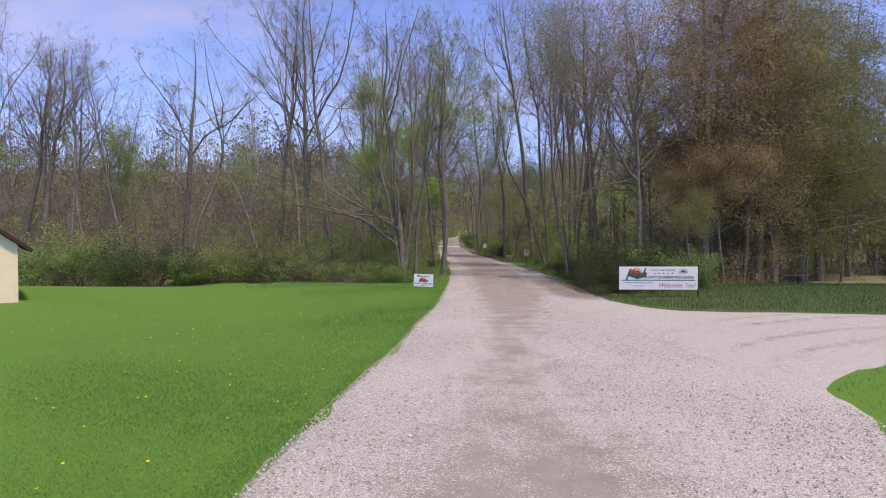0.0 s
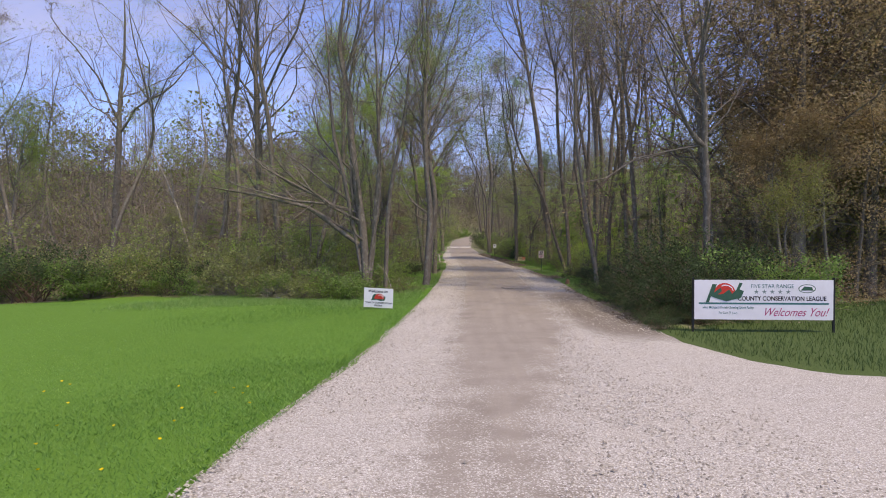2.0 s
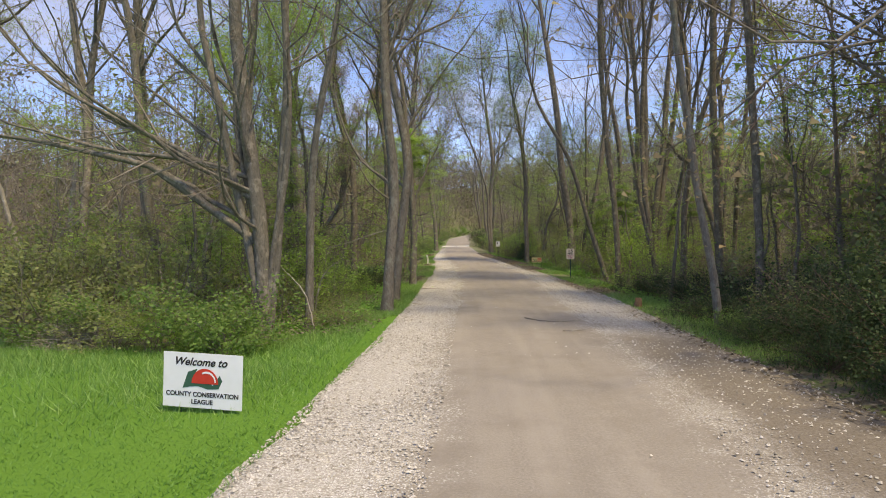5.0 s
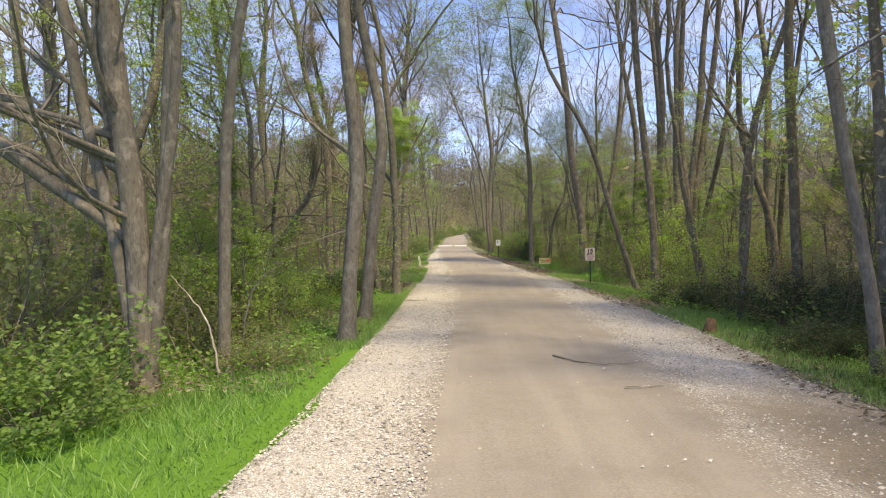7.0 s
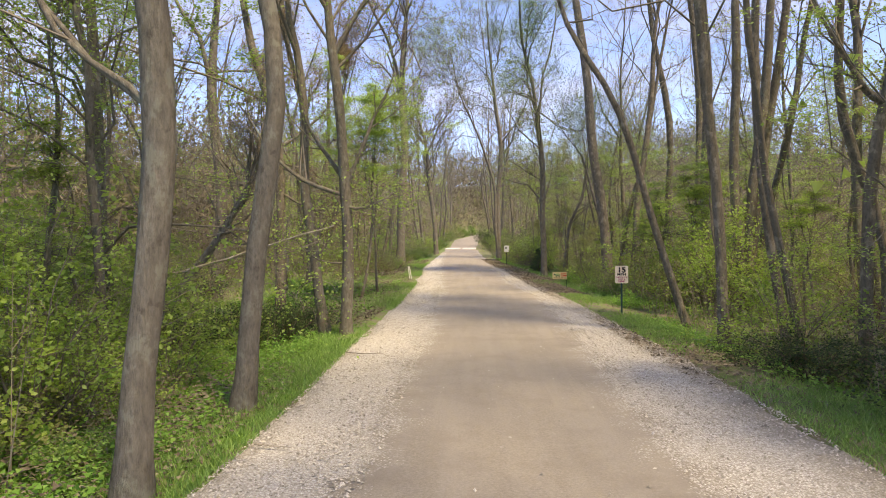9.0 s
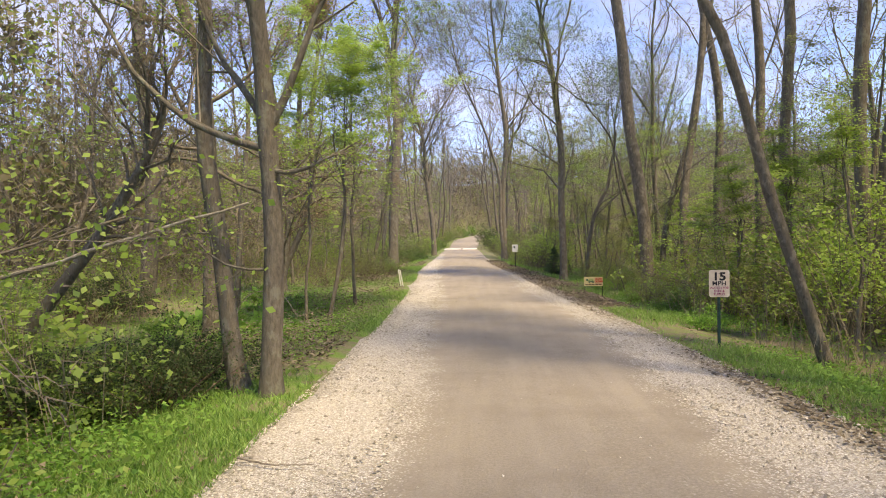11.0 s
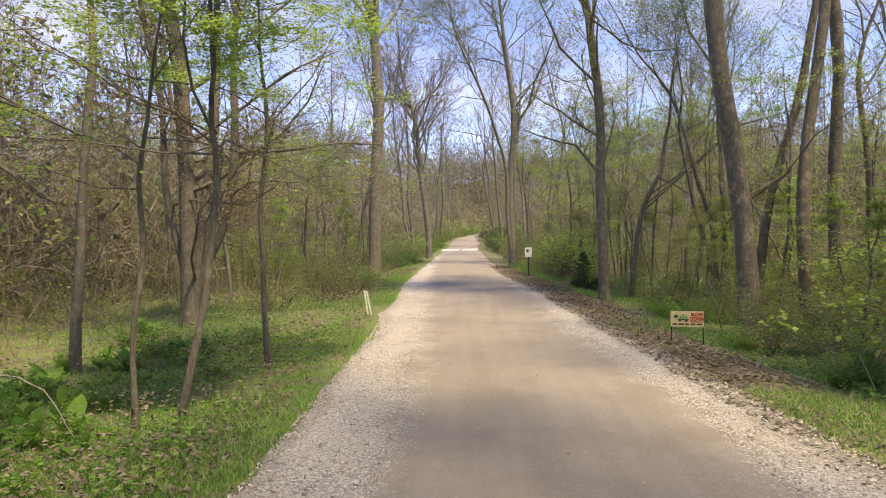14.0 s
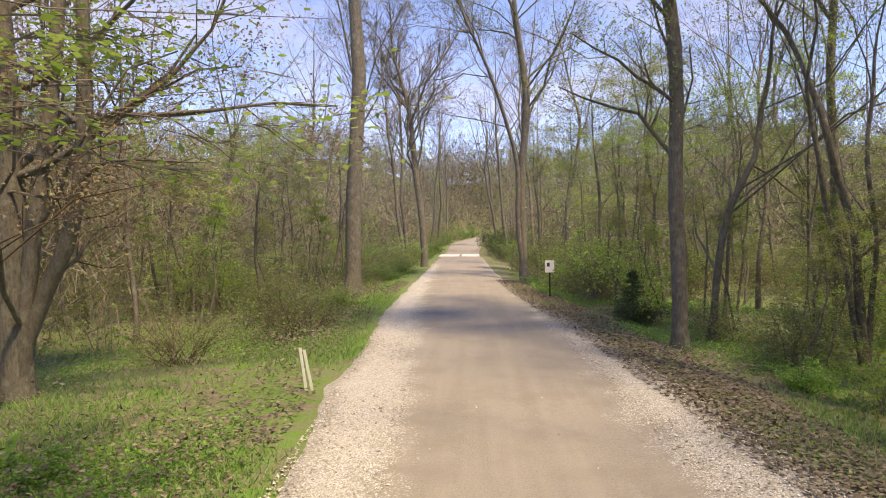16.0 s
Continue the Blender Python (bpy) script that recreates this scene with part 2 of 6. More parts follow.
def stem_path(height, spine, rng, K=13, wob=0.11):
    """A stem from the ground up through the spine's (dx, dy, z), then on to its height."""
    sp = np.array([(0, 0, -0.25), *spine], float)
    slope = (sp[-1] - sp[-2])[:2] / max(sp[-1, 2] - sp[-2, 2], 0.1) if len(sp) > 1 else np.zeros(2)
    top = sp[-1].copy()
    if height > top[2]:
        sp = np.vstack([sp, [*(top[:2] + slope * (height - top[2]) * 0.55), height]])
    z = np.concatenate([[-0.25, 0.0, 0.35], np.linspace(1.0, sp[-1, 2], K - 3)])
    P = np.stack([np.interp(z, sp[:, 2], sp[:, 0]), np.interp(z, sp[:, 2], sp[:, 1]), z], 1)
    w = np.cumsum(rng.normal(0, wob, (K, 2)), 0)
    w -= w[2]
    w[:3] = 0
    P[:, :2] += w * (0.5 + 0.9 * smooth(3, 9, z))[:, None]
    P[2:-1] = 0.5 * P[2:-1] + 0.25 * (P[1:-2] + P[3:])
    return P


KINDS = {
    # leaders, crown start, limbs, boughs, twigs, limb length, spread, lift, sprigs, leaves a sprig, leaf size, leaf spread
    "bare": dict(lead=5, c0=0.22, n1=34, n2=7, n3=6, len1=0.30, sp=0.55, lift=0.6, n4=3, nl=0.6, size=0.06, far=0.05, leaf=BUD, twig=TWIG),
    "budding": dict(lead=4, c0=0.22, n1=32, n2=7, n3=6, len1=0.30, sp=0.65, lift=0.45, n4=3, nl=1.8, size=0.06, far=0.2, leaf=BUD, twig=TWIG_RED),
    "leafing": dict(lead=3, c0=0.22, n1=28, n2=7, n3=6, len1=0.30, sp=0.75, lift=0.35, n4=3, nl=4.6, size=0.05, far=0.32, leaf=LEAF_YOUNG, twig=TWIG),
    "green": dict(lead=4, c0=0.02, n1=38, n2=7, n3=6, len1=0.34, sp=1.0, lift=0.05, n4=3, nl=6.5, size=0.11, far=0.35, leaf=LEAF_DUSK, twig=TWIG),
    "olive": dict(lead=4, c0=0.12, n1=30, n2=7, n3=6, len1=0.30, sp=0.85, lift=0.2, n4=3, nl=3.6, size=0.075, far=0.26, leaf=LEAF_OLIVE, twig=TWIG),
    "spray": dict(lead=2, c0=0.12, n1=24, n2=6, n3=5, len1=0.40, sp=1.2, lift=0.12, n4=3, nl=5.0, size=0.054, far=0.13, leaf=LEAF_YOUNG, twig=TWIG, tier=0.35),
    "spray_olive": dict(lead=2, c0=0.10, n1=24, n2=6, n3=5, len1=0.42, sp=1.2, lift=0.15, n4=3, nl=3.6, size=0.054, far=0.15, leaf=LEAF_OLIVE, twig=TWIG, tier=0.4),
    "low_rust": dict(lead=3, c0=0.06, n1=26, n2=6, n3=5, len1=0.42, sp=1.1, lift=0.12, n4=3, nl=7, size=0.085, far=0.35, leaf=LEAF_RUST, twig=TWIG_RED),
    "low_green": dict(lead=3, c0=0.06, n1=26, n2=6, n3=5, len1=0.42, sp=1.1, lift=0.1, n4=3, nl=6, size=0.1, far=0.35, leaf=LEAF_DUSK, twig=TWIG),
    "rust": dict(lead=5, c0=0.02, n1=38, n2=7, n3=6, len1=0.34, sp=0.95, lift=0.12, n4=3, nl=8.0, size=0.085, far=0.42, leaf=LEAF_RUST, twig=TWIG_RED),
}


def tree_meshes(name, stems, kind, seed, detail=1.0, sides=12, bark_mat=BARK_GREY, c0=None, extra=(), leaves=1.0, n1=None, reach=1.0, fine=False, fat=1.0, twigs=1):
    """Trunk, branches and leaves of a tree. stems: (diameter, height, spine). extra: (height, dx, dy, dz, length, radius) of marked limbs."""
    rng = np.random.default_rng(seed)
    k = KINDS[kind]
    c0 = k["c0"] if c0 is None else c0
    K = 20
    SP = np.stack([stem_path(h, sp, rng, K) for _, h, sp in stems])
    flare = np.array([1.45, 1.28, 1.08] + [1.0] * (K - 3))
    taper = np.concatenate([[1, 1, 1], np.interp(np.linspace(0, 1, K - 3), [0, 0.4, 0.7, 1], [0.97, 0.78, 0.4, 0.08])])
    SR = np.array([d / 2 for d, _, _ in stems])[:, None] * (flare * taper)[None]
    trunk = [(*tubes(SP, SR * (1 + rng.normal(0, 0.035, SR.shape)), sides, rng, 0.05), 0)]
    n = max(4, int((n1 or k["n1"]) / len(stems) ** 0.6))
    c0 = 0.158 + 0.842 * c0
    nl = max(1, round(k["lead"] * min(1.0, (n1 or k["n1"]) / k["n1"]) / len(stems) ** 0.7))
    LD, LR = grow(SP, SR, nl, min(max(c0, 0.50), 0.74), 0.78, 0.46, 0.42, 0.6, 8, 0.55, rng, 0.17)
    trunk.append((*tubes(LD, LR, 7 if detail > 0.7 else 5), 0))
    L1, R1 = grow(SP, SR, max(2, int(n * 0.45)), c0, 0.985, k["len1"] * 1.15 * reach, k["sp"], k["lift"], 6, 0.36, rng, 0.32)
    L1b, R1b = grow(LD, LR, max(1, round(n * 0.55 / nl)), 0.15, 1.0, 0.5 * reach, k["sp"], k["lift"], 6, 0.5, rng, 0.3)
    L1, R1 = np.concatenate([L1, L1b]), np.concatenate([R1, R1b])
    if extra:
        more_p, more_r = [], []
        for z, dx, dy, dz, ln, r, *bend in extra:
            s, up = SP[0], (bend or [0.16])[0]
            b = np.array([np.interp(z, s[:, 2], s[:, 0]), np.interp(z, s[:, 2], s[:, 1]), z])
            d = unit(np.array([dx, dy, dz], float))
            q = [b]
            for i in range(10):
                d = unit(d + np.array([0, 0, 0.5 * up]) + rng.normal(0, 0.13, 3))
                q.append(q[-1] + d * ln / 10)
            more_p.append(q)
            more_r.append(r * np.linspace(1, 0.25, 11))
        more_p, more_r = np.array(more_p), np.array(more_r)
        trunk.append((*tubes(more_p, more_r, 7), 0))
        L1, R1 = np.concatenate([L1, more_p[:, ::2]]), np.concatenate([R1, 0.92 * more_r[:, ::2]])
    trunk.append((*tubes(L1, R1, 5 if detail > 0.7 else 3), 0))
    tier = k.get("tier", 1.0)

    def layered(Q):
        """Sprays that lie flat, where the kind has them."""
        Q[:, :, 2] = Q[:, :1, 2] + tier * (Q[:, :, 2] - Q[:, :1, 2])
        return Q
    L2, R2 = grow(L1, R1, max(2, round(k["n2"] * detail)), 0.2, 1.0, 0.5, 0.75, 0.35, 3, 0.55, rng, 0.26)
    L2 = layered(L2)
    tw = [(*tubes(L2, R2, 3), 0)]
    L3, R3 = grow(L2, R2, max(2, round(k["n3"] * detail)), 0.15, 1.0, 0.5, 0.7, 0.3, 3, 0.55, rng, 0.16)
    L3 = layered(L3)
    w3 = np.clip(R3[:, 0] * 1.8, 0.011, 0.022) * fat
    tw.append((*slivers(L3[:, 0], L3[:, 1], w3, rng), 0))
    tw.append((*slivers(L3[:, 1], L3[:, 2], w3 * 0.7, rng), 0))
    L4, R4 = grow(L3, R3, k["n4"] * twigs, 0.3, 1.0, 0.6, 0.7, 0.3, 2, 0.6, rng)
    L4 = layered(L4)
    tw.append((*slivers(L4[:, 0], L4[:, 1], np.full(len(L4), 0.0095 * fat), rng), 0))
    cnt = rng.poisson(k["nl"] * leaves / twigs, len(L4))
    own = np.repeat(np.arange(len(L4)), cnt)
    f = rng.uniform(0.2, 1.05, len(own))[:, None]
    C = L4[own, 0] * (1 - f) + L4[own, 1] * f + rng.normal(0, k["far"], (len(own), 3)) * np.array([1, 1, tier])
    lf = [(*(blades_of if fine or tier < 1 else specks)(C, k["size"], rng, 0.4 if tier == 1.0 else 0.8, 0.3 * tier), 0)] if len(C) else []
    me = [mesh_of(name + "_trunk", trunk, bark_mat), mesh_of(name + "_branches", tw, k["twig"])]
    if lf:
        me.append(mesh_of(name + "_leaves", lf, k["leaf"]))
    return me


def plant_tree(x, y, meshes, label, category="tree", group="", z=0.0, rot=0.0, scale=1.0, name="tree"):
    e = new(name)
    e.matrix_world = pose(x, y, z, 0, 0, rot) @ Matrix.Scale(scale, 4)
    for nm, me in zip(("trunk", "crown", "foliage"), meshes):
        part = link(nm, me, e)
        if nm != "trunk":
            part["kind"] = "stuff"
    return tagged(e, label, category, group)


# ---------------------------------------------------------------- the lie of the land
def smooth(a, b, v):
    s = np.clip((np.asarray(v, float) - a) / (b - a), 0, 1)
    return s * s * (3 - 2 * s)


def road_left(y):
    return np.interp(y, [-30, 3.1, 5.1, 8.1, 14.1, 19.1, 24.1, 35, 42, 48, 55, 58, 62, 66, 70.5, 77, 84, 100, 132, 160, 185, 205, 216],
                     [-1.9, -1.5, -1.42, -1.2, -0.48, -0.1, 0.38, 0.80, 0.90, 0.84, 0.90, 0.82, 0.74, 0.54, 0.32, -0.12, -0.22, -0.5, -0.9, -0.6, 1.9, 4.9, 7.5])


def road_right(y):
    return np.interp(y, [-30, 7.1, 9.1, 19.1, 25.1, 36, 42, 48, 56, 62, 66, 70, 74, 82, 90, 105, 132, 160, 185, 205, 216],
                     [7.2, 6.4, 6.9, 7.0, 6.95, 6.86, 6.98, 6.82, 6.40, 6.06, 5.82, 5.60, 5.34, 4.70, 4.35, 3.95, 3.5, 3.8, 6.2, 9.2, 11.8])


def rise(y):
    return np.interp(y, [-1e4, 134, 142, 160, 185, 205, 216, 1e4], [0, 0, 0.15, 1.1, 1.6, 2.15, 2.3, 2.3])


def waves(x, y, s, seed=0.0):
    return (np.sin(x / s + 1.3 * np.sin(y / s * 0.7 + seed) + seed) + np.sin(y / s * 1.13 - 1.7 * np.sin(x / s * 0.6 + 2 * seed))) * 0.5


def land(x, y):
    """The ground's height."""
    x, y = np.asarray(x, float), np.asarray(y, float)
    off = np.maximum(road_left(y) - x, x - road_right(y))
    off = np.where((x > 5) & (y > 8) & (y < 23), np.minimum(off, 0.0), off)
    wood = smooth(30, 40, y)
    off = off + 6 * waves(x, y, 17, 2.0) * smooth(20, 40, off)
    z = rise(y) - wood * (0.30 * smooth(0.2, 2.2, off) + 0.25 * smooth(3, 12, off))
    z += (0.03 + 0.10 * wood) * waves(x, y, 2.3, 0.4) * smooth(0.4, 3, off)
    z += 0.25 * waves(x, y, 11, 1.1) * smooth(8, 25, off)
    z += (3.0 * smooth(24, 70, off) + 6.5 * smooth(18, 50, off) * smooth(60, 105, y)) * smooth(40, 62, y) + 18.0 * smooth(206, 265, y)
    return z


def side_up(x):
    return np.interp(x, [5.5, 6.9, 7.2, 8.4, 10.2, 14.4, 30, 60], [26.1, 25.1, 22.9, 21.2, 20.7, 19.9, 17, 11])


def side_low(x):
    return np.interp(x, [5.5, 6.5, 6.9, 7.6, 8.4, 9.3, 12, 30, 60], [7.1, 8.1, 9.7, 10.6, 11.2, 12.0, 12.7, 10, 3])


def on_gravel(x, y):
    return ((x > road_left(y)) & (x < road_right(y))) | ((x > 5.5) & (y > side_low(x)) & (y < side_up(x)))


def grid_mesh(name, xs, ys, zf, mat):
    X, Y = np.meshgrid(xs, ys)
    V = np.stack([X, Y, zf(X, Y)], -1).reshape(-1, 3)
    n = len(xs)
    i = (np.arange(len(ys) - 1)[:, None] * n + np.arange(n - 1)).ravel()
    return mesh_of(name, [(V, np.stack([i, i + 1, i + n + 1, i + n], 1), 0)], mat)


def ground_material():
    m, nt, b = material("ground_soil_and_turf", 1.0)
    geo = nt.nodes.new("ShaderNodeAttribute")
    geo.attribute_name = "turf"
    fine, mid, big = noise_node(nt, 30, 6, 0.7), noise_node(nt, 2.2, 5, 0.6), noise_node(nt, 0.23, 4, 0.55)
    turf = ramp(nt, fine, [(0.3, (0.07, 0.18, 0.026)), (0.55, (0.108, 0.25, 0.037)), (0.8, (0.155, 0.31, 0.056))])
    turf = blend(nt, ramp(nt, big, [(0.4, (0, 0, 0)), (0.7, (0.55, 0.55, 0.55))]), turf, (0.095, 0.215, 0.03))
    # painted shade: turf blends to a darker olive where the lawn lies shaded
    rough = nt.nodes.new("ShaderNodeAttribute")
    rough.attribute_name = "turf_shade"
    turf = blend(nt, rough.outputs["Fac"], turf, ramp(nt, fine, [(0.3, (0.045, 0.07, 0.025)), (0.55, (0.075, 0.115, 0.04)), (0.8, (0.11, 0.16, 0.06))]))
    soil = ramp(nt, fine, [(0.3, (0.11, 0.092, 0.068)), (0.5, (0.21, 0.18, 0.132)), (0.75, (0.33, 0.29, 0.22))])
    soil = blend(nt, ramp(nt, mid, [(0.42, (0, 0, 0)), (0.62, (0.7, 0.7, 0.7))]), soil, (0.17, 0.28, 0.075))
    edge = nt.nodes.new("ShaderNodeMath")
    edge.operation = "ADD"
    wire(nt, geo.outputs["Fac"], edge.inputs[0])
    wob = nt.nodes.new("ShaderNodeMath")
    wob.operation = "MULTIPLY_ADD"
    wob.inputs[1].default_value, wob.inputs[2].default_value = 0.8, -0.4
    wire(nt, mid, wob.inputs[0])
    wire(nt, wob.outputs[0], edge.inputs[1])
    wire(nt, blend(nt, ramp(nt, edge.outputs[0], [(0.35, (0, 0, 0)), (0.65, (1, 1, 1))]), soil, turf), b.inputs["Base Color"])
    bump(nt, b, fine, 0.45, 0.04)
    return m


def gravel_material():
    m, nt, b = material("road_gravel", 0.95)
    at = nt.nodes.new("ShaderNodeAttribute")
    at.attribute_name = "packed"
    co = nt.nodes.new("ShaderNodeTexCoord")
    vo = nt.nodes.new("ShaderNodeTexVoronoi")
    vo.inputs["Scale"].default_value = 54
    wire(nt, co.outputs["Object"], vo.inputs["Vector"])
    vo2 = nt.nodes.new("ShaderNodeTexVoronoi")
    vo2.inputs["Scale"].default_value = 80
    wire(nt, co.outputs["Object"], vo2.inputs["Vector"])
    sep = nt.nodes.new("ShaderNodeSeparateColor")
    wire(nt, vo.outputs["Color"], sep.inputs[0])
    fine, mid = noise_node(nt, 42, 6, 0.7), noise_node(nt, 1.1, 5, 0.62)
    streak = noise_node(nt, 3.0, 5, 0.6, (1.0, 0.06, 1.0))
    stone = ramp(nt, sep.outputs[0], [(0.0, (0.17, 0.155, 0.135)), (0.18, (0.55, 0.537, 0.52)), (0.5, (0.80, 0.795, 0.785)), (1.0, (0.97, 0.97, 0.97))])
    gap = ramp(nt, vo.outputs["Distance"], [(0.0, (0, 0, 0)), (0.42, (0, 0, 0)), (0.62, (0.9, 0.9, 0.9))])
    stone = blend(nt, gap, stone, (0.385, 0.365, 0.335))
    stone = blend(nt, ramp(nt, vo2.outputs["Distance"], [(0.3, (0, 0, 0)), (0.6, (0.5, 0.5, 0.5))]), stone, (0.28, 0.258, 0.222))
    stone = blend(nt, ramp(nt, mid, [(0.35, (0.3, 0.3, 0.3)), (0.65, (0, 0, 0))]), stone, (0.50, 0.47, 0.43))
    tan = ramp(nt, fine, [(0.25, (0.225, 0.2, 0.175)), (0.5, (0.308, 0.28, 0.248)), (0.8, (0.415, 0.385, 0.348))])
    tan = blend(nt, ramp(nt, streak, [(0.42, (0, 0, 0)), (0.66, (0.5, 0.5, 0.5))]), tan, (0.385, 0.352, 0.316))
    tan = blend(nt, ramp(nt, mid, [(0.48, (0, 0, 0)), (0.7, (0.55, 0.55, 0.55))]), tan, (0.245, 0.218, 0.19))
    add = nt.nodes.new("ShaderNodeMath")
    add.operation = "MULTIPLY_ADD"
    add.inputs[1].default_value = 1.1
    wire(nt, mid, add.inputs[0])
    wire(nt, at.outputs["Fac"], add.inputs[2])
    add2 = nt.nodes.new("ShaderNodeMath")
    add2.operation = "MULTIPLY_ADD"
    add2.inputs[1].default_value = 0.5
    wire(nt, sep.outputs[1], add2.inputs[0])
    add3 = nt.nodes.new("ShaderNodeMath")
    add3.operation = "MULTIPLY_ADD"
    add3.inputs[1].default_value = 0.7
    wire(nt, streak, add3.inputs[0])
    wire(nt, add.outputs[0], add3.inputs[2])
    wire(nt, add3.outputs[0], add2.inputs[2])
    rng_ = nt.nodes.new("ShaderNodeMapRange")
    rng_.inputs["From Min"].default_value, rng_.inputs["From Max"].default_value = 1.50, 1.76
    wire(nt, add2.outputs[0], rng_.inputs["Value"])
    mask = rng_.outputs[0]
    dirt = nt.nodes.new("ShaderNodeAttribute")
    dirt.attribute_name = "soil"
    both = nt.nodes.new("ShaderNodeMath")
    both.operation = "MULTIPLY_ADD"
    both.inputs[1].default_value = 0.55
    wire(nt, noise_node(nt, 5.0, 6, 0.7), both.inputs[0])
    wire(nt, dirt.outputs["Fac"], both.inputs[2])
    soiled = ramp(nt, both.outputs[0], [(0.42, (0, 0, 0)), (0.95, (0.85, 0.85, 0.85))])
    wire(nt, blend(nt, soiled, blend(nt, mask, stone, tan), ramp(nt, fine, [(0.3, (0.10, 0.085, 0.066)), (0.7, (0.27, 0.235, 0.20))])), b.inputs["Base Color"])
    h = blend(nt, mask, vo.outputs["Distance"], fine)
    n = nt.nodes.new("ShaderNodeBump")
    n.invert = True
    n.inputs["Strength"].default_value, n.inputs["Distance"].default_value = 0.7, 0.02
    wire(nt, h, n.inputs["Height"])
    wire(nt, n.outputs[0], b.inputs["Normal"])
    return m


GROUND, GRAVEL = ground_material(), gravel_material()


def lawn_mask(x, y):
    """1 on mown grass, 0 on the woodland floor."""
    far = np.interp(x, [-60, -22, -12, -5, -1.6, 0.4, 1.0], [35, 36, 38.0, 35.0, 34.2, 37.5, 39])
    left = smooth(1.2, -1.2, y - far - 1.3) * (x < 3)
    right = smooth(1.0, -1.0, y - np.interp(x, [3, 8, 12, 20, 30, 60], [26.3, 26.3, 30.2, 37.3, 41.4, 45.5])) * (x >= 3)
    verge = np.where(x < 3, 0.46, 0.44) * smooth(7.5, 1.5, np.maximum(road_left(y) - x, x - road_right(y))) * (y > 30)
    verge = np.where((x > 3) & (y > 50), verge * (0.45 + 0.55 * smooth(0.7, 2.2, x - road_right(y))), verge)
    return np.maximum(np.maximum(left, right), verge)


def build_ground():
    fx = np.concatenate([[-2500, -1200, -600, -350, -220, -160], np.arange(-120, -24, 4), np.arange(-24, 24, 0.6), np.arange(24, 121, 4), [160, 220, 350, 600, 1200, 2500]])
    fy = np.concatenate([[-2500, -1200, -500, -200, -80, -40, -20], np.arange(-12, 90, 0.7), np.arange(90, 240, 3), [250, 280, 320, 380, 500, 800, 1400, 2500]])

    def h(x, y):
        return land(x, y) - 0.05 * on_gravel(x, y)
    me = grid_mesh("ground", fx, fy, h, GROUND)
    X, Y = np.meshgrid(fx, fy)
    at = me.attributes.new("turf", "FLOAT", "POINT")
    at.data.foreach_set("value", lawn_mask(X, Y).astype(np.float32).ravel())
    # where the painted shade lies: all turf right of the drive beyond y 15
    at = me.attributes.new("turf_shade", "FLOAT", "POINT")
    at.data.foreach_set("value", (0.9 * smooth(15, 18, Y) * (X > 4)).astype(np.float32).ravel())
    tagged(link("ground", me), "mown green lawn running into brown woodland floor", "ground", kind="structure")


def jag(t, seed):
    return 0.06 * np.sin(t * 0.9 + seed) + 0.05 * np.sin(t * 2.3 + 2 * seed) + 0.03 * np.sin(t * 5.1 + seed * 3)


